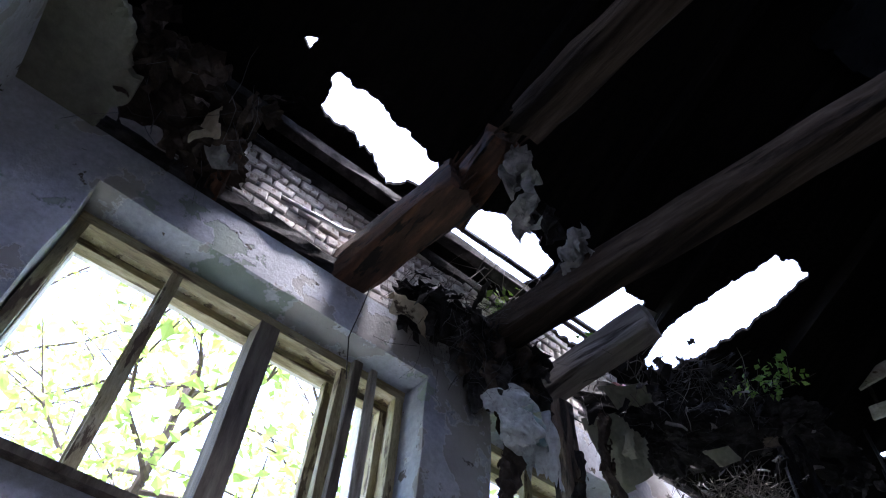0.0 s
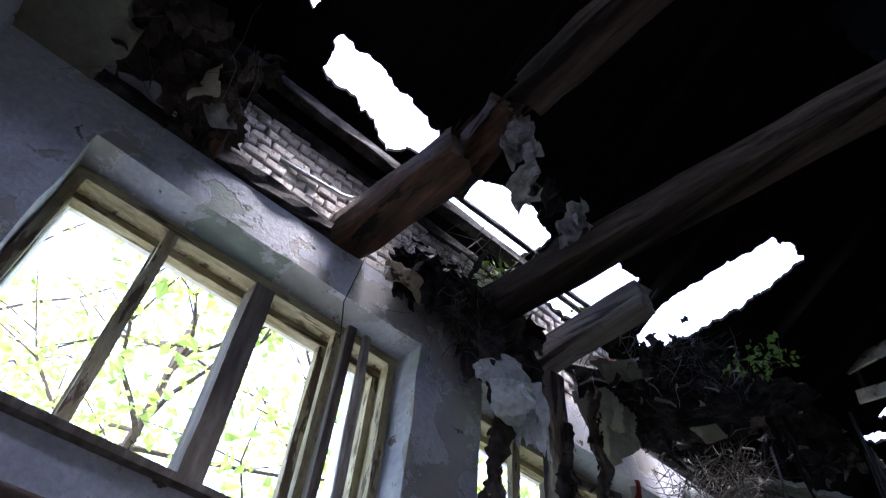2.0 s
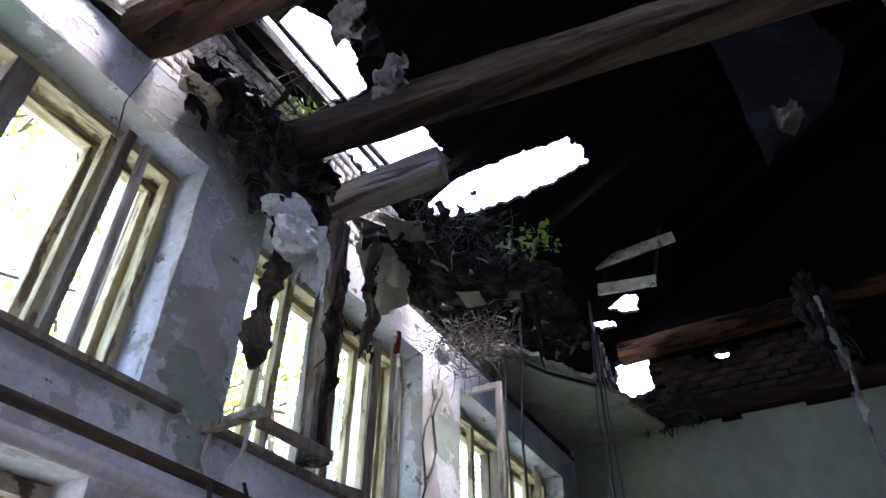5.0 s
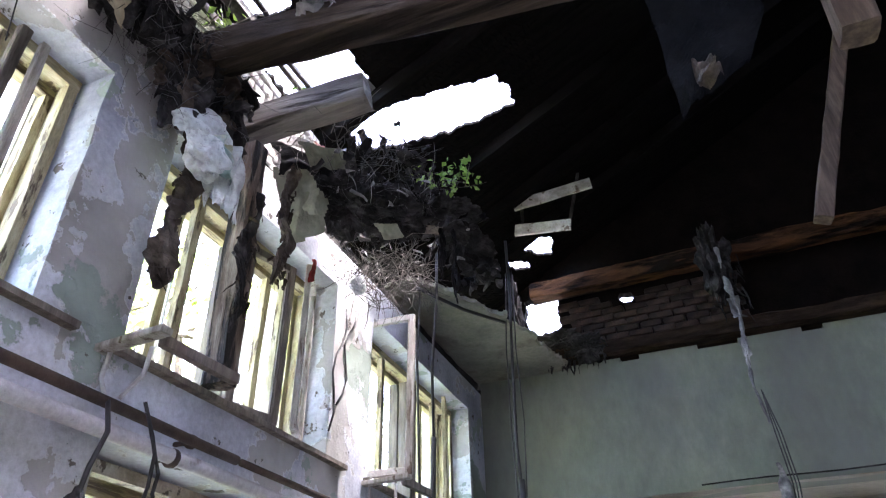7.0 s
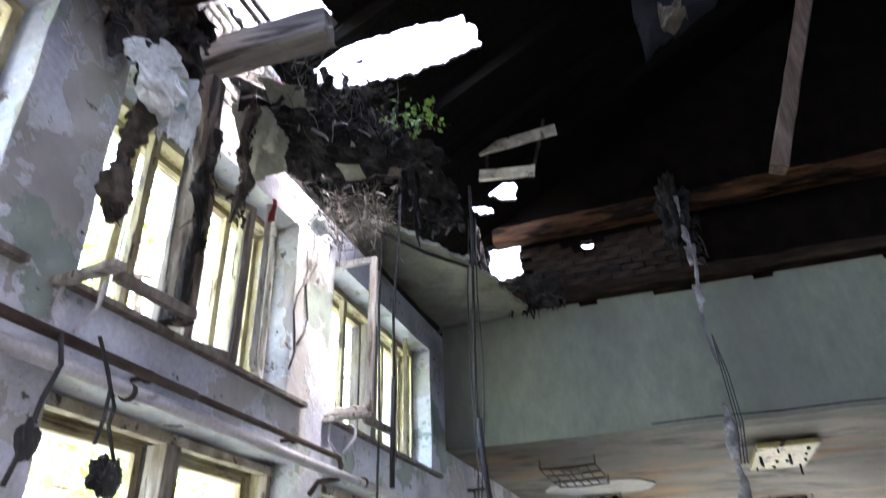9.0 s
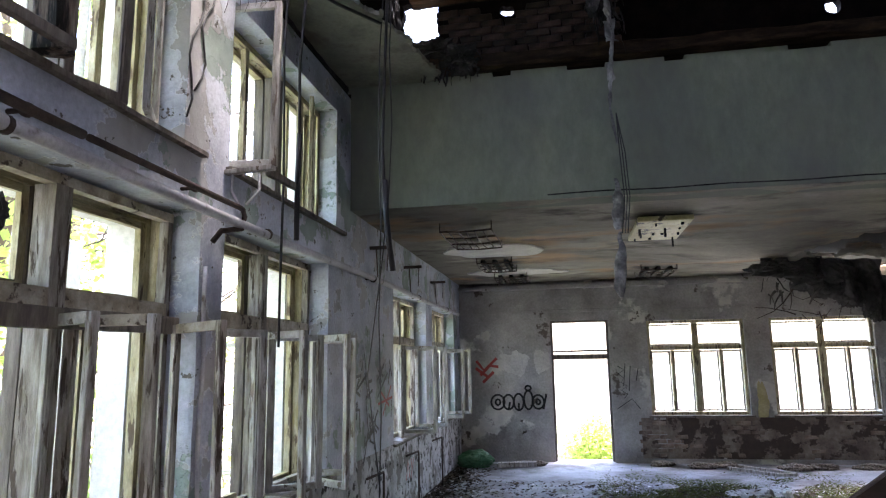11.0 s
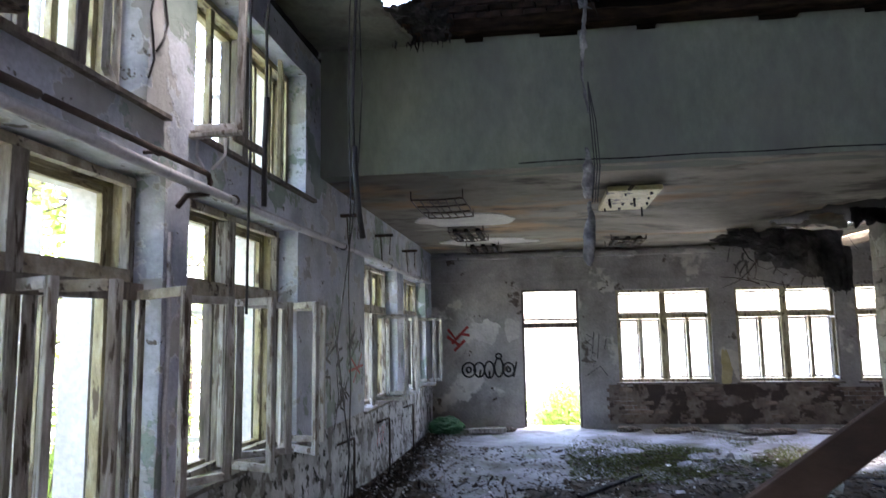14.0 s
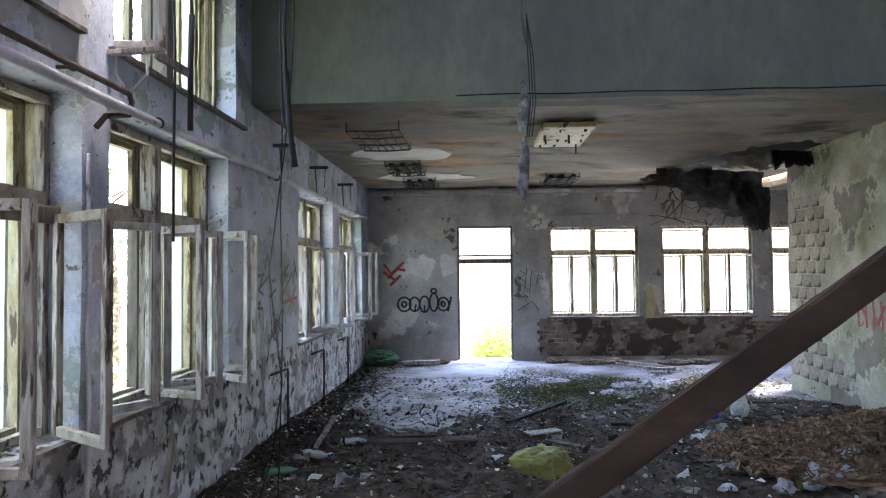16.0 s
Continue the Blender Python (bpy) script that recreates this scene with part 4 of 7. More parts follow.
# old ceiling: the corner left standing, and the far corner
def remnant(name, poly, z, label, seed):
    xs = [p[0] for p in poly]
    ys = [p[1] for p in poly]

    def solid(x, y):
        k = Vector((x * 5, y * 5, seed))
        return inside((x + 0.07 * noise.noise(k) + .03 * noise.noise(k * 3), y + 0.07 * noise.noise(k + Vector((4, 4, 4)))), poly)
    ob = part(name, slab(cuts(min(xs), max(xs), 0.03), cuts(min(ys), max(ys), 0.03), solid, lambda x, y, w: (x, y, z + w + 0.015 * noise.noise(Vector((x * 2, y * 2, seed)))), 0.04, 0.016), M_OLD)
    return tagged(ob, label, "ceiling", kind="structure")


remnant("ceiling_corner", [(-2.5, -1.1), (-1.0, -1.1), (-1.55, -0.82), (-1.82, -0.66), (-2.0, -0.55), (-2.3, -0.62), (-2.5, -0.7)], ZT - 0.01, "surviving corner of plaster ceiling with a torn edge", 1)
remnant("ceiling_far_corner", [(-2.5, 4.4), (-2.0, 4.5), (-1.75, 5.0), (-1.5, 5.6), (-1.35, 6.4), (-1.25, 7.0), (-2.5, 7.0)], ZT + 0.12, "surviving far corner of stained ceiling boards", 2)

# rubbish hanging over the near wall top
h = thing("ceiling_debris", "matted charred rubbish and torn lining hanging from the broken ceiling edge", "debris", "hanging debris")
bm = bmesh.new()
clump(bm, (-2.0, -0.42, 5.10), (0.24, 0.24, 0.07), 3, 0.45, 4)
clump(bm, (-2.2, -0.12, 5.06), (0.12, 0.2, 0.06), 4, 0.45, 4)
tatters(bm, 90, (-2.3, -0.72, 4.98), (-1.72, 0.0, 5.2), 0.15, rng, 0.4)
tagged(part("matted_clump", bm, M_CHARBR, h), kind="stuff")
bm = bmesh.new()
twigs(bm, 30, (-2.25, -0.6, 4.98), (-1.75, 0.0, 5.1), 0.28, 0.002, rng)
tagged(part("fibre", bm, M_FIBRE, h), kind="stuff")
bm = bmesh.new()
crumple(bm, (-2.06, -0.30, 5.12), (0.16, 0.10, 0), (-0.03, 0.06, -0.26), 18, 20, 0.03, 4)
part("torn_lining", bm, M_CREAM, h, "torn cream lining")
bm = bmesh.new()
crumple(bm, (-2.12, -0.20, 5.02), (0.10, 0.10, -0.02), (-0.06, 0.12, -0.06), 16, 16, 0.04, 9)
part("torn_plastic", bm, M_RAG, h)
bm = bmesh.new()
timber(bm, (-2.36, -0.02, 5.02), (-2.02, -0.06, 5.14), 0.10, 0.14, 10, 0.03, 12, ragged=0.1)
tagged(part("broken_joist_stub", bm, M_RUSTBROWN), "short splintered joist stub on the wall top", "beam", "roof timbers")
bm = bmesh.new()
tube(bm, [(-2.42, 0.02, 5.38), (-2.38, 0.35, 5.36), (-2.32, 0.72, 5.33), (-2.30, 0.78, 5.34)], 0.014, 6)
tagged(part("metal_strip", bm, surf("galvanised_strip", [(0.4, 0.42, 0.45), (0.6, 0.62, 0.65)], 8, 0.35, 0.2, 30, metal=0.8)), "thin galvanised strip hanging along the bricks", "strip")

# eaves timbers behind the bricks
for k, (x, z, w) in enumerate(((-2.41, 5.70, 0.10), (-2.28, 5.86, 0.08))):
    bm = bmesh.new()
    timber(bm, (x, -0.9, z), (x, 2.3, z), w, 0.09, 24, 0.012, 20 + k)
    tagged(part("eaves_purlin", bm, M_SOOT), "sooty purlin under the roof edge", "beam", "roof timbers")
for k, (x, y0, y1) in enumerate(((-2.36, 1.3, 3.3), (-2.24, 1.35, 2.5), (-2.30, 2.35, 3.3))):
    bm = bmesh.new()
    timber(bm, (x, y0, ROOF_Z + ROOF_S * x + 0.0), (x + 0.02, y1, ROOF_Z + ROOF_S * x + 0.01), 0.035, 0.03, 16, 0.006, 30 + k)
    tagged(part("roof_batten", bm, M_SOOT), "bare roof batten across a hole", "batten", "roof battens")
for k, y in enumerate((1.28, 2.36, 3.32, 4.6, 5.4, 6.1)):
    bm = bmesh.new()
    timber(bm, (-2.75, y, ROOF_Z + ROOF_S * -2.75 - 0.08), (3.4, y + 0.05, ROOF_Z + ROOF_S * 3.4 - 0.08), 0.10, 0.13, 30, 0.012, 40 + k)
    tagged(part("rafter", bm, M_ROOF), "shade-black rafter under the roof boards", "beam", "rafters")
bm = bmesh.new()
timber(bm, (-2.55, 2.55, 5.33), (-2.2, 3.2, 5.42), 0.14, 0.16, 14, 0.035, 50)
tagged(part("charred_log", bm, M_SOOT), "charred fallen purlin lying on the eaves", "beam", "roof timbers")

# nest of rubbish on the wall between the first two upper windows
h = thing("debris_nest", "dark nest of charred felt and straw slumped over the wall", "debris", "hanging debris")
bm = bmesh.new()
clump(bm, (-2.22, 1.46, 4.99), (0.13, 0.30, 0.07), 11, 0.45, 5)
clump(bm, (-2.2, 1.82, 4.82), (0.10, 0.15, 0.22), 12, 0.45, 5)
tatters(bm, 110, (-2.32, 1.15, 4.86), (-2.0, 2.1, 5.1), 0.13, rng, 0.9)
tagged(part("matted_clump", bm, M_CHAR, h), kind="stuff")
for k in range(9):
    y, z, x = 1.58 + 0.07 * k, 4.95 - 0.03 * (k % 3), -2.24 + 0.03 * (k % 4)
    ln = 0.30 + 0.22 * abs(math.sin(k * 1.9))
    bm = bmesh.new()
    rag_body(bm, [(x, y, z), (x + 0.02, y + 0.03, z - ln * 0.4), (x + 0.01, y + 0.01, z - ln * 0.75), (x + 0.03, y - 0.02, z - ln)], [0.05, 0.065, 0.045, 0.012], 300 + k, 12, 24)
    part("hanging_shred", bm, M_SOOT if k % 2 else M_CHARBR, h)
bm = bmesh.new()
twigs(bm, 130, (-2.28, 1.2, 4.6), (-2.02, 2.1, 5.05), 0.22, 0.0016, rng, up=-0.6)
tagged(part("fibre", bm, M_FIBRE, h), kind="stuff")
for k, (a, b, dr, f) in enumerate((((-2.26, 1.5, 5.02), (-2.1, 2.08, 5.05), 0.46, 4), ((-2.14, 1.6, 5.03), (-2.04, 2.0, 5.04), 0.34, 3))):
    bm = bmesh.new()
    drape(bm, a, b, dr, f, 0.04, 70 + k)
    part("felt_drape", bm, M_CHARBR if k else M_SOOT, h, "charred felt hanging in folds", smooth=True)
bm = bmesh.new()
twigs(bm, 110, (-2.3, 1.05, 4.94), (-2.0, 1.8, 5.08), 0.16, 0.0018, rng)
tagged(part("straw", bm, M_TWIG, h), kind="stuff")
bm = bmesh.new()
crumple(bm, (-2.24, 1.02, 5.0), (0.02, 0.26, -0.06), (0.1, 0.02, -0.24), 18, 18, 0.06, 14)
part("lining_scrap", bm, M_CREAM, h, "scrap of yellowed lining")
bm = bmesh.new()
crumple(bm, (-2.2, 1.5, 5.1), (0.05, 0.36, 0.02), (0.12, 0.0, -0.14), 18, 18, 0.07, 15)
part("felt_scrap", bm, M_TARP, h)

def wad(bm, c, s, seed):
    """A wad of film with sharp creases and loose corners."""
    r = bmesh.ops.create_icosphere(bm, subdivisions=5, radius=1)
    o = Vector((seed * 1.3, seed * 2.9, seed))
    for v in r["verts"]:
        p = v.co.copy()
        k = 0.95 + 0.30 * noise.noise(p * 1.3 + o) + 0.30 * fold(p, seed, 5, 0.8) + 0.12 * fold(p, seed + 40, 6, 2.0)
        v.co = Vector(c) + Vector((p.x * s[0], p.y * s[1], p.z * s[2])) * k


M_RAGB = surf("brown_matted_rag", [(0.02, 0.016, 0.013), (0.06, 0.048, 0.04), (0.13, 0.11, 0.095)], 9, 0.95, 0.8, 40)
h = thing("plastic_sheet", "crumpled white plastic sheet hanging beside the pier", "plastic sheet", "hanging debris")
def film_arch(bm, c, w, ht, span, seed, depth=0.10, nu=40, nv=34, ragged=0.06):
    """A creased film bent over like a hood: an arch of the given span about c, with two sides and a torn lower edge."""
    front, back = {}, {}
    for i in range(nu + 1):
        for j in range(nv + 1):
            a, b = (i / nu - 0.5) * span, j / nv
            r = 1 + 0.10 * fold(Vector((a, b * 2, 0)), seed, 6, 0.8) + 0.05 * fold(Vector((a, b * 2, 3)), seed + 3, 6, 1.7) + 0.10 * noise.noise(Vector((a * 2, b * 3, seed)))
            low = 1 + ragged * 3 * noise.noise(Vector((a * 5, seed, 1))) if b > 0.8 else 1
            p = Vector((c[0] + depth * (math.cos(a) * r - 0.5) + 0.03 * fold(Vector((a, b * 2, 1)), seed + 9, 5, 0.8), c[1] + w * math.sin(a) * r * (0.55 + 0.45 * math.sin(min(1, b * 1.6) * 1.57)), c[2] + ht * (0.5 - b * low)))
            front[i, j] = bm.verts.new(p)
            back[i, j] = bm.verts.new(p - Vector((0.003, 0, 0)))
    for i in range(nu):
        for j in range(nv):
            ks = [(i, j), (i + 1, j), (i + 1, j + 1), (i, j + 1)]
            bm.faces.new([front[k] for k in ks])
            bm.faces.new([back[k] for k in reversed(ks)])


bm = bmesh.new()
film_arch(bm, (-2.13, 1.91, 4.56), 0.24, 0.24, 2.9, 16)
part("sheet", bm, M_PLASTIC, h)
bm = bmesh.new()
film_arch(bm, (-2.09, 2.04, 4.36), 0.12, 0.40, 2.8, 21, 0.08, 26, 34, 0.1)
part("side_flap", bm, M_PLASTIC, h)
bm = bmesh.new()
wad(bm, (-2.02, 1.80, 4.30), (0.07, 0.14, 0.10), 17)
part("bag", bm, M_PLASTIC, h)
bm = bmesh.new()
film_arch(bm, (-2.04, 1.91, 4.40), 0.11, 0.22, 2.6, 23, 0.05, 26, 24)
part("printed_flap", bm, surf("faded_printed_film", [(0.14, 0.30, 0.32), (0.34, 0.42, 0.40), (0.52, 0.46, 0.20)], 5, 0.5, 0.2, 30), h, "faded yellow and green printed film")

for k, (y, z0, z1, x, r) in enumerate(((1.82, 4.28, 3.60, -2.12, 0.055), (2.34, 4.50, 3.62, -2.12, 0.032), (2.66, 5.02, 4.06, -2.14, 0.042))):
    t = thing("hanging_rag", "blackened rag hanging in front of the upper windows" if k else "brown matted rag hanging below the plastic sheet", "rag", "hanging rags")
    bm = bmesh.new()
    m = 7
    rag_body(bm, [(x + 0.02 * math.sin(i * 1.9), y + 0.025 * math.sin(i * 1.3 + k) - 0.05 * i / m, z0 + (z1 - z0) * i / (m - 1)) for i in range(m)], [r * (0.5 + 0.7 * abs(math.sin(i * 0.9 + k * 2 + 0.4))) for i in range(m - 1)] + [r * 0.3], 20 + k)
    part("cloth", bm, M_SOOT if k == 1 else M_RAGB, t)
    bm = bmesh.new()
    strips(bm, 20, (x - 0.03, y - 0.04, z1), (x + 0.03, y + 0.03, z0), 0.10, 0.008, 1.8, rng)
    tatters(bm, 34, (x - 0.035, y - 0.05, z1 + 0.05), (x + 0.035, y + 0.03, z0), 0.055, rng, 1.6)
    tagged(part("fringe", bm, M_CHARBR, t), kind="stuff")

# scorched post standing in the second upper window
bm = bmesh.new()
timber(bm, (-2.22, 2.40, UZ0 + 0.002), (-2.20, 2.33, 4.86), 0.13, 0.12, 22, 0.014, 26)
tagged(part("charred_post", bm, surf("half_charred_post", [(0.05, 0.036, 0.026), (0.14, 0.105, 0.08), (0.30, 0.26, 0.21)], 4, 0.9, 0.7, 30, streak=(5, 5, 0.8), patch=(0.012, 0.010, 0.009), patch_scale=1.6, patch_at=0.5, edge=0.03)), "half-charred brown timber post standing in the window", "post")

# sagging ceiling layer further along
h = thing("sagging_ceiling", "sagging layer of black felt, boards and twigs along the broken ceiling edge", "debris", "hanging debris")
bm = bmesh.new()
clump(bm, (-2.0, 3.06, 4.90), (0.22, 0.26, 0.13), 31, 0.5, 5)
clump(bm, (-1.74, 3.3, 4.88), (0.20, 0.24, 0.10), 32, 0.5, 5)
clump(bm, (-1.45, 3.55, 4.97), (0.20, 0.22, 0.06), 33, 0.5, 5)
clump(bm, (-1.5, 4.2, 5.10), (0.16, 0.5, 0.05), 35, 0.5, 5)
tatters(bm, 150, (-2.22, 2.62, 4.86), (-1.35, 3.6, 5.08), 0.11, rng, 0.4)
tatters(bm, 60, (-1.75, 3.6, 4.95), (-1.3, 4.7, 5.12), 0.10, rng, 0.5)
tagged(part("matted_clump", bm, M_CHAR, h), kind="stuff")
bm = bmesh.new()
twigs(bm, 420, (-2.2, 2.7, 4.82), (-1.4, 3.6, 5.06), 0.20, 0.0016, rng)
tagged(part("fibre", bm, M_FIBRE, h), kind="stuff")
for k, (a, b, dr, f) in enumerate((((-2.2, 2.6, 5.02), (-1.75, 3.0, 5.02), 0.18, 3), ((-1.6, 3.3, 5.0), (-1.2, 3.7, 5.04), 0.16, 3))):
    bm = bmesh.new()
    drape(bm, a, b, dr, f, 0.05, 110 + k)
    part("felt_drape", bm, M_TARP, h, smooth=True)
for k, (o, u, v) in enumerate((((-2.34, 2.56, 5.06), (0.36, 0.10, -0.06), (0.02, 0.18, -0.44)), ((-2.30, 2.66, 4.82), (0.32, 0.08, 0.06), (0.06, 0.18, -0.42)), ((-1.86, 3.16, 4.76), (0.20, 0.06, 0.0), (0.02, 0.14, -0.07)), ((-2.1, 2.52, 5.06), (0.34, 0.16, -0.02), (0.0, 0.2, -0.10)))):
    bm = bmesh.new()
    crumple(bm, o, u, v, 22, 22, 0.035, 51 + k, ragged=0.55, thick=0.010, freq=3.5)
    part("ceiling_flap", bm, M_OLD, h, "grey-green flap of old ceiling board")
for k, (x, y, z, ln) in enumerate(((-1.52, 3.62, 4.98, 0.50), (-1.46, 3.70, 5.0, 0.62), (-1.58, 3.8, 4.98, 0.36), (-1.66, 4.3, 5.02, 0.34))):
    bm = bmesh.new()
    rag_body(bm, [(x, y, z), (x + 0.02, y, z - ln * 0.4), (x - 0.01, y + 0.01, z - ln * 0.7), (x + 0.01, y, z - ln)], [0.02, 0.03, 0.02, 0.006], 330 + k, 12, 24)
    part("hanging_shred", bm, M_TARP, h)
bm = bmesh.new()
twigs(bm, 330, (-2.25, 3.45, 4.56), (-1.7, 4.0, 4.80), 0.24, 0.0032, rng)
twigs(bm, 70, (-2.2, 2.4, 4.98), (-1.5, 3.2, 5.1), 0.26, 0.003, rng)
tagged(part("twigs", bm, M_TWIG, h), kind="stuff")
bm = bmesh.new()
timber(bm, (-1.98, 3.30, 4.93), (-1.52, 3.64, 4.93), 0.10, 0.035, 8, 0.006, 55)
part("plank", bm, M_BARE, h, "pale broken plank")
bm = bmesh.new()
wad(bm, (-2.12, 3.52, 4.54), (0.05, 0.08, 0.07), 56)
crumple(bm, (-1.93, 2.98, 5.06), (0.08, 0.08, 0), (0.0, 0.06, -0.06), 8, 8, 0.05, 57)
part("plastic_scrap", bm, M_PLASTIC, h, "scrap of white plastic")
bm = bmesh.new()
crumple(bm, (-2.02, 2.62, 5.12), (0.10, 0.06, 0.02), (0.02, 0.02, -0.10), 12, 12, 0.07, 58)
part("pink_scrap", bm, surf("faded_pink_plastic", [(0.5, 0.2, 0.2), (0.65, 0.32, 0.30)], 6, 0.6, 0.2, 30), h, "scrap of faded pink plastic")
bm = bmesh.new()
strips(bm, 46, (-2.2, 2.7, 4.78), (-1.35, 3.9, 5.08), 0.13, 0.018, 0.3, rng)
tagged(part("pale_shred", bm, M_RAG, h, "pale shreds of lining paper"), kind="stuff")
bm = bmesh.new()
twigs(bm, 26, (-2.3, 1.5, 5.35), (-2.1, 2.15, 5.5), 0.5, 0.004, rng, up=0.6)
tagged(part("dead_branches", bm, M_TWIG), "bare thin branches caught in the roof hole", "branches", kind="stuff")

for k, (c, n, s) in enumerate((((-1.42, 3.18, 4.98), 38, 0.055), ((-1.22, 3.25, 4.98), 70, 0.05), ((-2.2, 1.9, 5.42), 22, 0.06), ((-2.18, 2.7, 5.5), 40, 0.05))):
    p = thing("seedling", "small green seedling rooted in the roof rubbish", "plant", "seedlings")
    bm = bmesh.new()
    twigs(bm, 6, [x - 0.05 for x in c], [x + 0.03 for x in c], 0.2, 0.003, rng, up=1.2)
    part("stem", bm, M_TWIG, p)
    bm = bmesh.new()
    leaves(bm, n, (c[0] - 0.10, c[1] - 0.10, c[2] - 0.02), (c[0] + 0.10, c[1] + 0.10, c[2] + 0.16), s, rng)
    part("foliage", bm, M_LEAF, p)

# rags on the near joists
for k, (c, s, m) in enumerate((((-1.23, 1.06, 5.02), (0.10, 0.09, 0.14), M_RAG), ((-1.21, 1.07, 4.59), (0.08, 0.07, 0.10), M_RAG), ((-1.47, 1.74, 5.20), (0.11, 0.05, 0.13), M_RAG), ((-1.12, 1.10, 4.48), (0.05, 0.05, 0.10), M_TARP))):
    bm = bmesh.new()
    crumple(bm, (c[0] - s[0], c[1] - s[1] * 0.5, c[2] + s[2]), (s[0] * 2, s[1] * 0.4, 0.02), (0.0, s[1], -s[2] * 2), 20, 20, 0.07, 60 + k, freq=9)
    crumple(bm, (c[0] - s[0] * .6, c[1] + s[1] * 0.3, c[2] + s[2] * .8), (s[0] * 1.2, -s[1], 0.02), (0.02, s[1] * .3, -s[2] * 1.5), 16, 16, 0.06, 70 + k, freq=9)
    if k == 0:
        crumple(bm, (-1.20, 1.05, 4.94), (0.06, 0.02, 0), (0.03, 0.0, -0.36), 8, 24, 0.03, 77, ragged=0.1)
    tagged(part("hanging_cloth", bm, m), "crumpled grey insulation cloth hanging from a joist" if m == M_RAG else "dark scrap of felt hanging from a joist", "cloth", "hanging cloths")
bm = bmesh.new()
timber(bm, (-1.75, 1.05, 5.16), (-1.2, 1.0, 5.32), 0.16, 0.22, 12, 0.05, 61, ragged=0.1)
tagged(part("split_joist", bm, M_RUSTBROWN), "splintered reddish rotten joist end", "beam", "roof timbers")

# black sheet hanging from the roof and the struts beside it
bm = bmesh.new()
crumple(bm, (0.12, 2.95, 7.42), (0.66, 0.12, 0.46), (0.10, 0.06, -2.72), 30, 80, 0.06, 80, ragged=0.10, freq=2)
for v in bm.verts:
    k = min(1.0, max(0.0, (5.62 - v.co.z) / 0.85))
    edge = 0.16 + 0.02 * k
    v.co.x = edge + (v.co.x - edge) * (1 - 0.62 * k)
tagged(part("hanging_tarp", bm, surf("dusty_black_felt", [(0.003, 0.0035, 0.004), (0.010, 0.011, 0.012)], 3, 0.95, 0.5, 25, spec=0.03)), "black felt sheet hanging from the roof", "tarpaulin")
bm = bmesh.new()
crumple(bm, (0.30, 2.93, 5.14), (0.16, 0.0, 0.02), (0.02, -0.03, -0.22), 16, 16, 0.08, 81, freq=8)
tagged(part("hanging_cloth", bm, M_RAGB), "yellowed lining scrap on the black felt", "cloth", "hanging cloths")
bm = bmesh.new()
timber(bm, (1.06, 4.6, 4.92), (2.5, 4.66, 8.72), 0.12, 0.12, 30, 0.01, 82)
M_STRUT = surf("brown_strut", [(0.03, 0.021, 0.015), (0.075, 0.053, 0.038), (0.13, 0.10, 0.074)], 4, 0.9, 0.5, 30, streak=(5, 5, 0.5))
tagged(part("roof_strut", bm, M_STRUT), "brown timber roof strut", "beam", "roof timbers")
bm = bmesh.new()
timber(bm, (0.98, 2.5, 4.58), (1.15, 2.5, 7.95), 0.16, 0.16, 30, 0.01, 83)
tagged(part("roof_strut", bm, M_STRUT), "brown timber roof strut with a sawn end", "beam", "roof timbers")
for k, (a, b) in enumerate((((-1.44, 5.6, 6.49), (-0.60, 5.62, 6.56)), ((-1.45, 5.6, 6.17), (-0.87, 5.62, 6.10)))):
    bm = bmesh.new()
    timber(bm, a, b, 0.03, 0.13, 10, 0.005, 84 + k)
    tagged(part("roof_board", bm, M_RAILW), "pale loose roof board", "plank", "loose boards")
for x0, z0, x1, z1 in ((-1.36, 6.55, -1.38, 6.16), (-0.72, 6.75, -0.90, 6.08)):
    bm = bmesh.new()
    timber(bm, (x0, 5.65, z0), (x1, 5.65, z1), 0.03, 0.03, 5, 0.003, 1)
    tagged(part("roof_lath", bm, M_SOOT), "thin lath tying two loose boards", "batten", "roof battens")

# timbers over the deep wall
bm = bmesh.new()
timber(bm, (-1.62, YB - 0.02, 6.08), (8.8, YB - 0.02, 6.2), 0.2, 0.2, 60, 0.03, 90)
tagged(part("purlin", bm, surf("red_rotten_purlin", [(0.015, 0.010, 0.008), (0.06, 0.03, 0.016), (0.13, 0.062, 0.028)], 1.6, 0.95, 0.8, 25, streak=(1, 5, 5), patch=(0.008, 0.006, 0.005), patch_scale=1.2, patch_at=0.53, edge=0.05, spec=0.05)), "long reddish-brown rotten purlin along the gable", "beam", "roof timbers")
bm = bmesh.new()
timber(bm, (-1.4, YB + 0.02, 5.20), (8.8, YB + 0.02, 5.20), 0.3, 0.15, 60, 0.03, 91)
tagged(part("purlin", bm, surf("sooty_wet_beam", [(0.008, 0.006, 0.005), (0.022, 0.015, 0.011), (0.045, 0.03, 0.02)], 3, 0.95, 0.7, 25, streak=(1, 5, 5), spec=0.05)), "rotten brown timber on the wall over the low ceiling", "beam", "roof timbers")
h = thing("wall_debris", "black rags and felt hanging under the gable gap", "debris", "hanging debris")
bm = bmesh.new()
clump(bm, (-1.35, 6.75, 5.36), (0.28, 0.12, 0.10), 92, 0.9, 5)
clump(bm, (-1.05, 6.72, 5.22), (0.2, 0.1, 0.12), 93, 0.9, 5)
strips(bm, 60, (-1.55, 6.65, 5.15), (-0.85, 6.82, 5.4), 0.22, 0.022, 1.8, rng)
tagged(part("matted_clump", bm, M_SOOT, h), kind="stuff")
bm = bmesh.new()
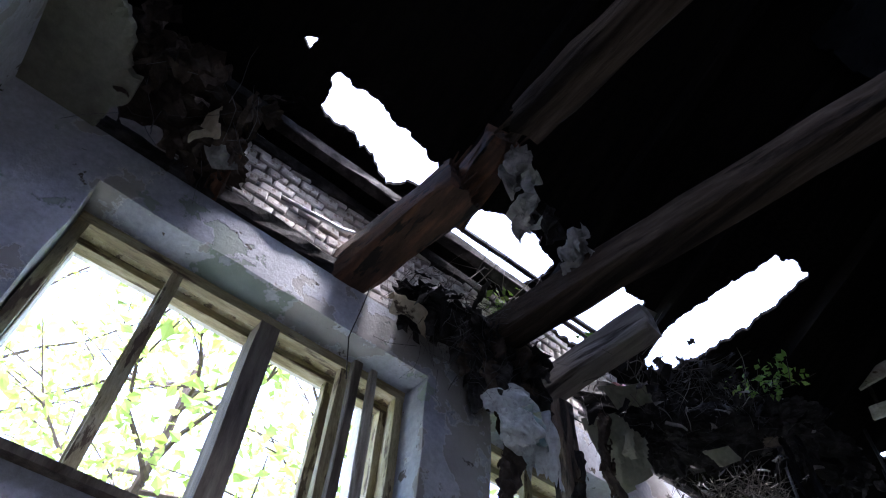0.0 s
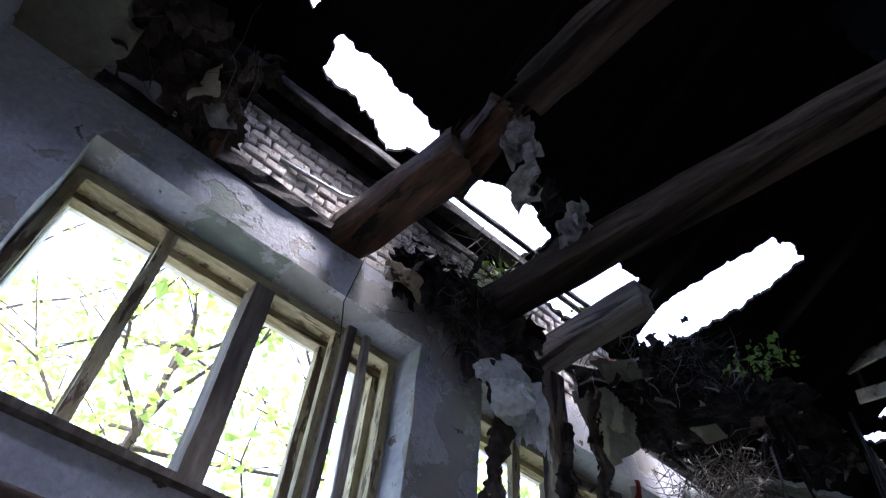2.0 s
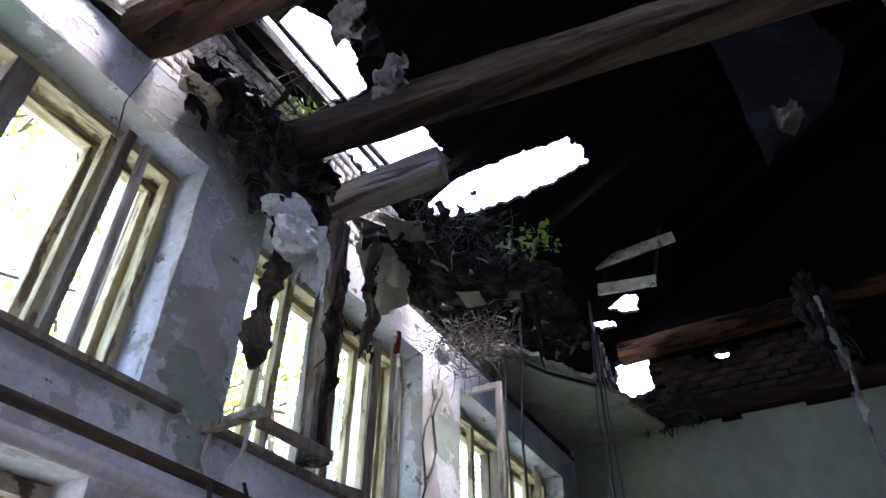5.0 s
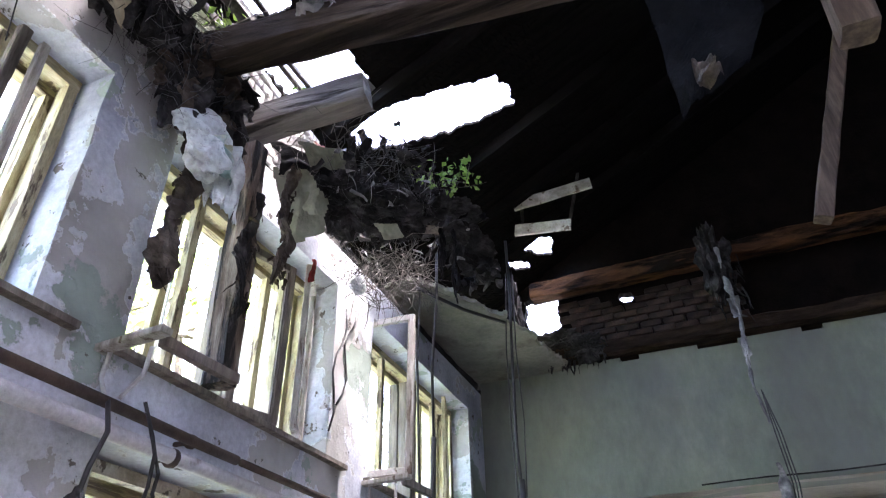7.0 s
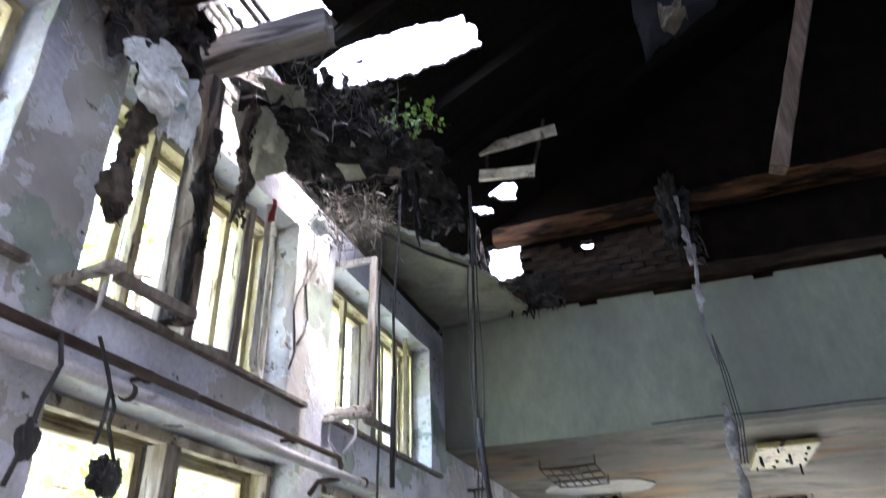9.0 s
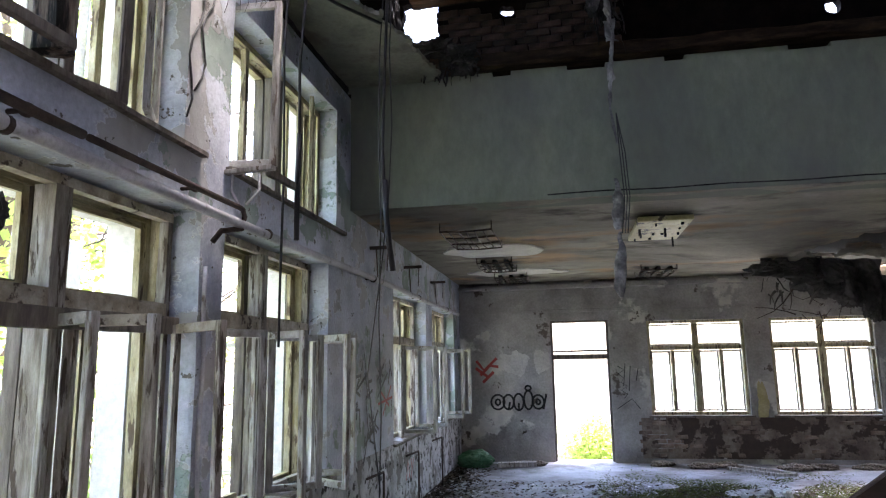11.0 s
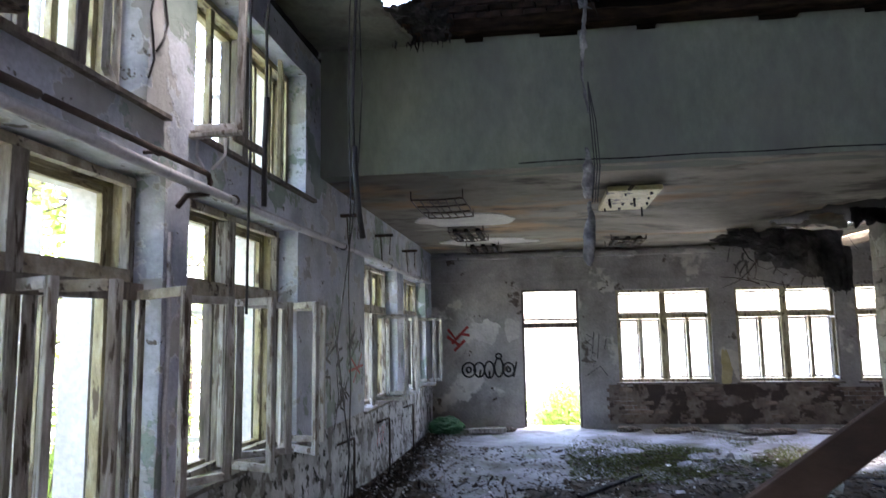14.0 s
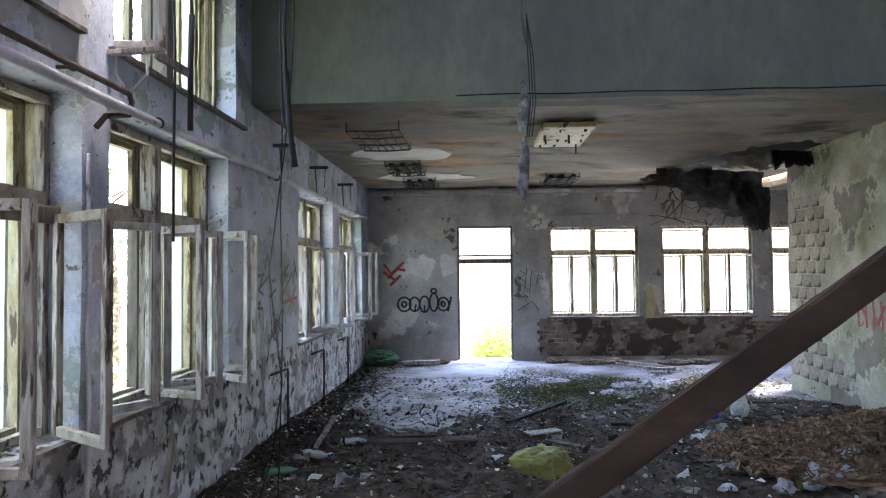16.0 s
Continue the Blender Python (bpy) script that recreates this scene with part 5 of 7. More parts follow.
clump(bm, (-1.80, 6.62, 5.75), (0.07, 0.1, 0.40), 94, 0.8, 4)
part("felt", bm, M_TARP, h)


# ---- hanging cables and cloth ----
def cable(label, runs, mat=None):
    t = thing("hanging_cable", label, "cable", "hanging cables")
    for pts, r in runs:
        bm = bmesh.new()
        tube(bm, pts, r, 7)
        part("strand", bm, mat or M_BLACK, t, smooth=True)
    return t


cable("thick black cable with loose wires hanging from the roof", [
    ([(-1.54, 5.5, 6.0), (-1.54, 5.5, 5.4), (-1.57, 5.5, 4.6), (-1.59, 5.5, 3.9), (-1.57, 5.5, 3.4)], 0.014),
    ([(-1.57, 5.5, 3.6), (-1.56, 5.5, 3.3), (-1.53, 5.5, 3.0), (-1.50, 5.5, 2.8)], 0.026),
    ([(-1.50, 5.52, 5.6), (-1.53, 5.52, 4.8), (-1.51, 5.52, 4.1), (-1.54, 5.52, 3.5), (-1.60, 5.52, 2.9), (-1.68, 5.52, 2.3), (-1.73, 5.52, 1.93), (-1.68, 5.52, 1.5), (-1.62, 5.52, 1.0), (-1.70, 5.5, 0.4), (-1.80, 5.4, 0.02)], 0.006),
    ([(-1.56, 5.48, 5.6), (-1.61, 5.48, 4.8), (-1.62, 5.48, 4.0), (-1.6, 5.48, 3.2), (-1.62, 5.48, 2.4), (-1.6, 5.48, 1.6), (-1.62, 5.48, 0.8), (-1.64, 5.46, 0.02)], 0.006)])
cable("thin dark wire hanging over the first upper window", [([(-2.28, 0.95, 5.0), (-2.27, 0.92, 4.78), (-2.29, 0.89, 4.55), (-2.30, 0.93, 4.3)], 0.003)])
cable("black strap hanging before the third upper window", [
    ([(-1.94, 4.6, 5.7), (-1.95, 4.6, 5.0), (-2.0, 4.6, 4.3), (-1.99, 4.6, 3.7)], 0.012),
    ([(-1.99, 4.6, 3.75), (-2.0, 4.6, 3.4), (-2.0, 4.6, 2.93)], 0.021)])
cable("thin dark wire hanging beside the window pier", [([(-2.1, 4.6, 5.2), (-2.13, 4.6, 4.4), (-2.11, 4.6, 3.4), (-2.12, 4.6, 2.6), (-2.12, 4.6, 2.15)], 0.010)])
cable("black conduit crossing below the ceiling remnant", [([(-2.1, 4.5, 5.04), (-1.85, 5.0, 5.02), (-1.6, 5.45, 5.05)], 0.016)])
cable("kinked wire loop dangling from the pipe", [([(-2.1, 1.86, 3.1), (-2.1, 1.94, 2.98), (-2.11, 2.02, 2.86), (-2.1, 2.0, 2.78), (-2.1, 2.06, 2.66)], 0.008), ([(-2.1, 1.9, 3.04), (-2.1, 1.97, 2.92), (-2.1, 1.97, 2.8), (-2.1, 1.95, 2.7)], 0.008)])
cable("black flex dangling from the pipe", [([(-2.21, 1.78, 3.10), (-2.1, 1.72, 2.94), (-2.1, 1.68, 2.8), (-2.1, 1.66, 2.66), (-2.1, 1.62, 2.5)], 0.010)])
bm = bmesh.new()
clump(bm, (-2.1, 1.665, 2.66), (0.02, 0.045, 0.07), 5, 0.4, 3)
tagged(part("lamp_holder", bm, M_BLACK), "black lamp holder hanging on a flex", "lamp holder", "lamp holders")
bm = bmesh.new()
clump(bm, (-2.1, 2.03, 2.60), (0.03, 0.07, 0.075), 6, 0.5, 4)
tagged(part("lamp_holder", bm, M_BLACK), "smashed black lamp holder hanging on a wire", "lamp holder", "lamp holders")
for k, (y, z, ln) in enumerate(((3.74, 4.5, 0.95), (3.86, 4.55, 0.8))):
    cable("loose dark wire down the flaking pier", [([(XW + 0.008, y + 0.05 * math.sin(i * 1.3 + k) - 0.02 * i, z - ln * i / 7) for i in range(8)], 0.007)])

M_DKRAG = surf("dirty_grey_cloth", [(0.035, 0.035, 0.037), (0.17, 0.17, 0.172), (0.46, 0.455, 0.44)], 5, 0.9, 0.7, 50)
M_RAGL = surf("pale_grey_cloth", [(0.035, 0.035, 0.037), (0.13, 0.13, 0.13), (0.34, 0.335, 0.325)], 9, 0.9, 0.5, 50)
t = thing("hanging_rag_rope", "twisted grey rag with black cords before the green wall", "rag", "hanging rags")
pts = [(0.47, 6.5, 6.0), (0.48, 6.5, 5.5), (0.52, 6.5, 5.25), (0.48, 6.5, 4.9), (0.45, 6.5, 4.47), (0.50, 6.5, 4.1)]
bm = bmesh.new()
rag_body(bm, pts, [0.014, 0.030, 0.010, 0.026, 0.010, 0.014], 100, 12, 90, 1.0)
crumple(bm, (0.43, 6.49, 5.42), (0.13, 0.03, 0.02), (0.02, 0.0, -0.30), 14, 18, 0.05, 101, freq=5)
crumple(bm, (0.44, 6.49, 4.95), (0.08, 0.03, 0.02), (0.0, 0.0, -0.22), 12, 16, 0.03, 103, freq=5)
part("knotted_cloth", bm, M_DKRAG, t)
for k, (z0, z1, w) in enumerate(((3.75, 3.25, 0.05), (3.22, 2.60, 0.045))):
    bm = bmesh.new()
    n = 22
    rows = []
    for i in range(n + 1):
        s = i / n
        ww = w * (0.25 + 0.95 * math.sin(min(1, s * 1.25) * math.pi * 0.62)) * (1 if s < 0.9 else 1 - (s - 0.9) * 6)
        row = []
        for j in range(12):
            an = 2 * math.pi * j / 12
            q = Vector((0.46 + 0.02 * math.sin(s * 4 + k) + ww * math.cos(an), 6.5 + 0.4 * ww * math.sin(an), z0 + (z1 - z0) * s))
            row.append(bm.verts.new(q + noise.noise_vector(q * 9) * 0.018 + Vector((0.013 * fold(q, 4, 5, 5.0), 0, 0))))
        rows.append(row)
    for a, b in zip(rows, rows[1:]):
        for j in range(12):
            bm.faces.new((a[j], a[(j + 1) % 12], b[(j + 1) % 12], b[j]))
    bm.faces.new(rows[0])
    bm.faces.new(rows[-1])
    part("sleeve", bm, M_RAGL, t, "pale grey cloth end")
for dx in (0.05, 0.075, 0.10):
    bm = bmesh.new()
    tube(bm, [(0.50, 6.46, 4.4), (0.46 + dx, 6.45, 4.0), (0.48 + dx, 6.45, 3.55), (0.44 + dx, 6.45, 3.2)], 0.006, 5)
    part("cord", bm, M_BLACK, t)
bm = bmesh.new()
clump(bm, (0.42, 6.6, 5.85), (0.14, 0.12, 0.35), 130, 0.8, 4)
strips(bm, 40, (0.3, 6.5, 5.3), (0.65, 6.65, 5.9), 0.25, 0.02, 2.0, rng)
tagged(part("charred_knot", bm, M_SOOT, t), kind="stuff")

# ---- ceiling lamps of the low part ----
M_LAMPW = surf("yellowed_lamp_enamel", [(0.36, 0.31, 0.13), (0.60, 0.54, 0.30)], 6, 0.5, 0.2, 30, patch=(0.10, 0.08, 0.05), patch_scale=6, patch_at=0.6)


def ceiling_lamp(x, y, ruined, w=0.62, d=1.3):
    t = thing("ceiling_lamp", "rusted wire grid of a stripped ceiling lamp" if ruined else "yellowed broken ceiling lamp panel with missing tubes", "ceiling lamp", "ceiling lamps")
    z = ZC - 0.02
    if not ruined:
        bm = bmesh.new()
        box(bm, x - w / 2, x + w / 2, y - d / 2, y + d / 2, z - 0.07, z - 0.01, 0.01)
        part("tray", bm, M_LAMPW, t)
        for i in range(4):
            for j in range(4):
                if rng.random() < 0.75:
                    bm = bmesh.new()
                    cx, cy = x - w * 0.36 + i * w * 0.24 + rng.uniform(-.03, .03), y - d * 0.38 + j * d * 0.25
                    rr = rng.uniform(0.010, 0.018)
                    box(bm, cx - rr, cx + rr, cy - rr * 1.6, cy + rr * 1.6, z - 0.07 - (0.02 + 0.14 * rng.random() ** 3), z - 0.068, 0.004)
                    part("tube_socket", bm, M_BLACK, t)
    else:
        for i in range(7):
            bm = bmesh.new()
            a = x - w / 2 + w * i / 6
            tube(bm, [(a, y - d / 2, z - 0.09), (a + rng.uniform(-.03, .03), y, z - 0.10), (a, y + d / 2, z - 0.085)], 0.009, 5)
            part("wire", bm, M_RUST, t)
        for j in range(4):
            bm = bmesh.new()
            b = y - d / 2 + d * j / 3
            tube(bm, [(x - w / 2, b, z - 0.09), (x, b, z - 0.10), (x + w / 2, b, z - 0.085)], 0.012, 5)
            part("crossbar", bm, M_RUST, t)
        for k in range(0 if y < 9 else 3):
            bm = bmesh.new()
            c = x - w / 3 + w * k / 3
            box(bm, c - 0.035, c + 0.035, y - d / 2 + 0.05, y + d / 2 - 0.05, z - 0.10, z - 0.03, 0.006)
            part("tube_channel", bm, M_SOOT, t)
        for sx in (-1, 1):
            for sy in (-1, 1):
                bm = bmesh.new()
                tube(bm, [(x + sx * w / 2, y + sy * d / 2, z - 0.09), (x + sx * w / 2, y + sy * d / 2, z + 0.03)], 0.008, 5)
                part("hanger", bm, M_RUST, t)


ceiling_lamp(1.10, 8.5, False)
ceiling_lamp(-1.2, 8.4, True)
ceiling_lamp(-1.15, 11.0, True, 0.55, 1.1)
ceiling_lamp(-1.05, 12.9, True, 0.6, 1.0)
ceiling_lamp(1.55, 12.6, True, 0.6, 1.1)
M_PALE = surf("bare_white_plaster", [(0.45, 0.43, 0.39), (0.60, 0.58, 0.54)], 3, 0.9, 0.3, 20)


def scar(name, cx, cy, rx, ry, seed, label):
    bm = bmesh.new()
    n = 40
    top, bot = [], []
    for i in range(n):
        a = 2 * math.pi * i / n
        k = 1 + 0.35 * noise.noise(Vector((math.cos(a) * 1.6, math.sin(a) * 1.6, seed)))
        p = (cx + rx * k * math.cos(a), cy + ry * k * math.sin(a))
        sag = -0.02
        bot.append(bm.verts.new((*p, ZC - 0.022)))
        top.append(bm.verts.new((*p, ZC + 0.02)))
    bm.faces.new(bot)
    bm.faces.new(top)
    for i in range(n):
        bm.faces.new((bot[i], bot[(i + 1) % n], top[(i + 1) % n], top[i]))
    tagged(part(name, bm, M_PALE), label, "ceiling", kind="structure")


scar("ceiling_scar", -1.05, 9.9, 0.75, 0.55, 1, "pale bare plaster where ceiling paint has fallen")
scar("ceiling_scar_far", -0.95, 12.4, 0.85, 0.45, 2, "pale bare plaster where ceiling paint has fallen")
for k, y in enumerate((7.6, 9.3, 11.2)):
    t = thing("wall_hanger", "small iron hanger bracket between pipe and ceiling", "bracket", "pipe hangers")
    bm = bmesh.new()
    box(bm, XW, XW + 0.26, y - 0.02, y + 0.02, 3.36, 3.40, 0.004)
    part("arm", bm, M_RUST, t)
    bm = bmesh.new()
    tube(bm, [(XW + 0.08, y, 3.36), (XW + 0.10, y, 3.0)], 0.008, 5)
    tube(bm, [(XW + 0.22, y, 3.36), (XW + 0.21, y, 3.1)], 0.006, 5)
    part("rod", bm, M_RUST, t)

# ---- fallen ceiling towards the far side ----
h = thing("fallen_ceiling", "torn ceiling layer sagging down with black insulation and reinforcing wires", "debris", "hanging debris")
M_INS = surf("grey_black_insulation", [(0.025, 0.023, 0.022), (0.085, 0.08, 0.076), (0.19, 0.178, 0.168)], 2.6, 0.95, 0.9, 22)
bm = bmesh.new()
for c, sz, sd in (((3.2, 11.0, 3.38), (0.40, 0.22, 0.14), 140), ((3.75, 11.0, 3.18), (0.42, 0.22, 0.22), 145), ((4.2, 11.0, 3.0), (0.30, 0.18, 0.26), 141), ((4.45, 11.0, 2.72), (0.18, 0.14, 0.18), 146)):
    clump(bm, c, sz, sd, 0.45, 5)
strips(bm, 34, (2.9, 10.7, 2.95), (4.7, 11.2, 3.5), 0.28, 0.03, 1.4, rng)
tagged(part("insulation", bm, M_INS, h), kind="stuff")
for k, (p, q, dr, f) in enumerate((((2.85, 10.75, 3.5), (3.7, 10.72, 3.5), 0.42, 3), ((3.45, 10.7, 3.45), (4.5, 10.75, 3.42), 0.75, 3), ((3.95, 10.66, 3.3), (4.55, 10.66, 3.2), 0.9, 2))):
    bm = bmesh.new()
    drape(bm, p, q, dr, f, 0.08, 140 + k * 3, 70, 30)
    for v in bm.verts:
        v.co.z = 3.5 - (3.5 - v.co.z) * min(1.15, max(0.25, (v.co.x - 2.7) / 1.55))
    part("felt_drape", bm, M_INS, h)
bm = bmesh.new()
drape(bm, (4.35, 10.1, 3.64), (5.1, 10.1, 3.62), 0.34, 3, 0.06, 149, 60, 20)
part("ceiling_flap", bm, M_SOOT, h)
for k, (o, u, v) in enumerate((((2.75, 10.35, 3.6), (0.9, 0.1, -0.06), (0.1, 0.5, -0.14)), ((3.7, 10.1, 3.62), (0.8, 0.1, -0.02), (0.1, 0.5, -0.16)))):
    bm = bmesh.new()
    crumple(bm, o, u, v, 22, 18, 0.05, 160 + k, freq=3, ragged=0.5)
    part("broken_board", bm, M_CEIL, h)
bm = bmesh.new()
twigs(bm, 14, (3.3, 10.9, 2.6), (4.2, 11.2, 3.2), 0.6, 0.008, rng, up=-1.0)
part("wires", bm, M_RUST, h)
bm = bmesh.new()
timber(bm, (3.9, 11.55, 3.12), (6.6, 11.4, 3.72), 0.14, 0.17, 14, 0.015, 144)
tagged(part("fallen_joist", bm, surf("pale_new_wood", [(0.34, 0.27, 0.18), (0.5, 0.42, 0.30)], 4, 0.85, 0.4, 25)), "pale joist bared by the fallen ceiling", "beam", "roof timbers")
crk = bmesh.new()
tube(crk, [(x, YB - 0.004, ZC + 0.05 + 0.006 * math.sin(x * 5)) for x in np.arange(-0.2, 8, 0.3)], 0.008, 4)
tagged(part("trim_crack", crk, M_SOOT), "dark crack line along the lower edge of the green wall", "crack", kind="structure")

# ---- masonry pier at the far side ----
M_PIER = surf("pier_plaster", [(0.28, 0.275, 0.205), (0.40, 0.395, 0.31), (0.50, 0.485, 0.395)], 1.4, 0.9, 0.5, 26, patch=(0.25, 0.235, 0.195), patch_scale=0.8, patch_at=0.55, edge=0.012,
             second=(0.11, 0.10, 0.08), second_scale=4, second_at=0.67, rim=(0.46, 0.45, 0.37), grime=(0.45, 0.50, 0.36), grime_scale=1.1, grime_at=0.55)
bm = slab(cuts(YB + 0.4, 10.9, 0.12), cuts(0, ZC, 0.12), lambda y, z: True, lambda y, z, w: (4.93 + w + 0.006 * noise.noise(Vector((y * 1.7, z * 1.7, w * 9))) + 0.003 * noise.noise(Vector((y * 6, z * 6, 2))), y, z), 0.45)
pier = tagged(part("wall_pier", bm, M_PIER), "thick masonry pier with crumbling plaster and bare blocks", "wall", kind="structure")

# ---- sloping plank across the foreground ----
bm = bmesh.new()
timber(bm, (-0.93, 3.0, 0.0), (2.75, 3.12, 2.575), 0.05, 0.155, 30, 0.006, 150)
tagged(part("leaning_plank", bm, surf("stained_plank", [(0.018, 0.011, 0.008), (0.034, 0.021, 0.015), (0.055, 0.035, 0.025)], 2, 0.75, 0.35, 22, streak=(1, 6, 2))), "long brown stained plank leaning across the room", "plank")


# splash of yellow paint and pale bare plaster on the end wall
def splash(name, cx, cz, rx, rz, seed, mat, label):
    bm = bmesh.new()
    n = 48
    f, bk = [], []
    for i in range(n):
        a = 2 * math.pi * i / n
        d = Vector((math.cos(a) * 1.5, math.sin(a) * 1.5, seed))
        k = 1 + 0.5 * noise.noise(d) + 0.2 * noise.noise(d * 4)
        f.append(bm.verts.new((cx + rx * k * math.cos(a), YF - 0.016, cz + rz * k * math.sin(a))))
        bk.append(bm.verts.new((cx + rx * k * math.cos(a), YF + 0.02, cz + rz * k * math.sin(a))))
    bm.faces.new(f)
    bm.faces.new(bk)
    for i in range(n):
        bm.faces.new((f[i], f[(i + 1) % n], bk[(i + 1) % n], bk[i]))
    tagged(part(name, bm, mat), label, "wall", kind="structure")


splash("plaster_scar", -1.18, 2.02, 0.30, 0.22, 3, M_PALE, "pale bare plaster where paint fell off the end wall")
splash("plaster_scar_low", -0.62, 2.02, 0.20, 0.22, 8, M_PALE, "pale bare plaster where paint fell off the end wall")
splash("yellow_splash", 3.60, 1.15, 0.11, 0.36, 5, surf("yellow_stain", [(0.42, 0.36, 0.17), (0.52, 0.46, 0.27)], 6, 0.8, 0.2, 30), "yellow paint splash on the pier between the windows")

# small things caught in the second upper window
bm = bmesh.new()
crumple(bm, (-2.250, 3.100, 4.550), (0.02, 0.05, 0.0), (0.02, 0.0, -0.18), 8, 16, 0.03, 190, ragged=0.1, freq=8)
tagged(part("red_rag", bm, surf("red_cloth", [(0.16, 0.015, 0.015), (0.26, 0.035, 0.03)], 8, 0.8, 0.3, 40)), "small strip of red cloth caught on the window frame", "rag", "hanging rags")
bm = bmesh.new()
clump(bm, (XW - 0.09, 2.300, UZ0 + 0.035), (0.035, 0.035, 0.038), 191, 0.25, 3)
tagged(part("black_knob", bm, M_BLACK), "small round black knob lying on the window sill", "knob")


# ---- floor litter ----
M_DIRT = surf("dark_damp_dirt", [(0.032, 0.027, 0.022), (0.082, 0.069, 0.057), (0.155, 0.132, 0.108)], 5, 0.95, 1.0, 14, spec=0.12)
M_MOSS = surf("moss", [(0.06, 0.075, 0.022), (0.11, 0.13, 0.035), (0.17, 0.18, 0.06)], 2, 0.95, 0.6, 40, island=0.4)
M_FLAKE = surf("litter_mix", [(0.03, 0.025, 0.02), (0.10, 0.08, 0.06), (0.22, 0.19, 0.15), (0.42, 0.40, 0.37)], 30, 0.9, 0.3, 60)
M_BROWN = surf("brown_leaf_litter", [(0.11, 0.072, 0.045), (0.24, 0.165, 0.108), (0.38, 0.285, 0.20)], 9, 0.95, 0.8, 40, island=0.5, spec=0.1)
M_GLASSY = surf("clear_bottle_plastic", [(0.42, 0.46, 0.48), (0.60, 0.64, 0.66)], 6, 0.25, 0.2, 30)
M_BAGY = surf("olive_bag", [(0.15, 0.16, 0.04), (0.28, 0.285, 0.10)], 6, 0.5, 0.4, 30)
M_BAGG = surf("green_sack", [(0.04, 0.13, 0.06), (0.10, 0.24, 0.13)], 6, 0.5, 0.4, 30)
M_BLUE = surf("blue_plastic", [(0.02, 0.06, 0.4), (0.05, 0.12, 0.6)], 6, 0.4, 0.2, 30)
M_GREYPL = surf("dirty_plastic", [(0.12, 0.12, 0.12), (0.26, 0.27, 0.27), (0.42, 0.43, 0.43)], 12, 0.5, 0.5, 30)
frng = random.Random(21)


def dirt_height(x, y):
    """How deep the dirt lies on the floor: thick near the camera and along the walls, thin towards the doorway."""
    k = Vector((x * 0.7, y * 0.7, 3))
    near = max(0.0, min(1.0, (9.3 - y + 0.35 * math.sin(x * 1.7)) / 1.3))
    side = max(0.0, 1 - (x - XW) / 0.7)
    right = max(0.0, min(1.0, (x - 1.6) / 1.6)) * max(0.0, min(1.0, (11.2 - y) / 1.6))
    heap = 0.30 * math.exp(-((x - 3.9) ** 2 / 1.8 + (y - 5.9) ** 2 / 1.4))
    d = 0.06 * near + 0.05 * side + 0.05 * right + heap
    d += (0.045 * noise.noise(k) + 0.03 * noise.noise(k * 3) + 0.02 * noise.noise(k * 9)) * (0.5 + near + right)
    return d - 0.03


xs, ys = cuts(XW + 0.01, 6.5, 0.07), cuts(YBACK + 0.02, 13.6, 0.07)
bm = slab(xs, ys, lambda x, y: dirt_height(x, y) > -0.01, lambda x, y, w: (x, y, max(dirt_height(x, y), -0.02) + 0.012 - w), 0.05)
tagged(part("floor_dirt", bm, M_DIRT, smooth=True), "dark damp layer of dirt and rotted leaves on the floor", "dirt", kind="stuff")

bm = bmesh.new()
for _ in range(30000):
    x, y = frng.uniform(XW + 0.05, 5.5), 3.5 + 8.5 * frng.random() ** 1.1
    if frng.random() < 0.25:
        x = XW + 0.05 + abs(frng.gauss(0, 0.35))
        y = frng.uniform(4, 14)
    h = max(dirt_height(x, y), -0.005)
    if h < 0 and frng.random() < 0.6:
        continue
    s = frng.uniform(0.008, 0.034) * (1.5 if frng.random() < 0.06 else 1)
    c = Vector((x, y, h + 0.014))
    a = frng.uniform(0, 6.28)
    u, v = Vector((math.cos(a), math.sin(a), frng.uniform(-.4, .4))) * s, Vector((-math.sin(a), math.cos(a), frng.uniform(-.4, .4))) * s * frng.uniform(0.2, 0.9)
    q = [bm.verts.new(c - u - v), bm.verts.new(c + u - v * 0.6 + Vector((0, 0, s * .4))), bm.verts.new(c + u * 0.8 + v), bm.verts.new(c - u * 0.7 + v + Vector((0, 0, s * .3)))]
    bm.faces.new((q[0], q[1], q[2]))
    bm.faces.new((q[0], q[2], q[3]))
m = M_FLAKE.copy()
n, l = m.node_tree.nodes, m.node_tree.links
geo = n.new("ShaderNodeNewGeometry")
rp = n.new("ShaderNodeValToRGB")
for e, (p, c) in zip([rp.color_ramp.elements[0], rp.color_ramp.elements[1], rp.color_ramp.elements.new(0.6), rp.color_ramp.elements.new(0.9)],
                     [(0.0, (0.02, 0.016, 0.012, 1)), (1.0, (0.42, 0.41, 0.39, 1)), (0.6, (0.075, 0.055, 0.038, 1)), (0.9, (0.16, 0.13, 0.095, 1))]):
    e.position, e.color = p, c
l.new(geo.outputs["Random Per Island"], rp.inputs[0])
l.new(rp.outputs[0], n["Principled BSDF"].inputs["Base Color"])
for _ in range(900):
    x, y = frng.uniform(-2.1, 4.6), frng.uniform(4.2, 9.2)
    z = max(0.0, dirt_height(x, y)) + 0.02
    tatters(bm, 1, (x, y, z), (x, y, z + 0.02), frng.uniform(0.03, 0.10), frng, 0.05)
tagged(part("floor_litter", bm, m), "strewn leaves, paint flakes and scraps on the floor", "litter", kind="stuff")

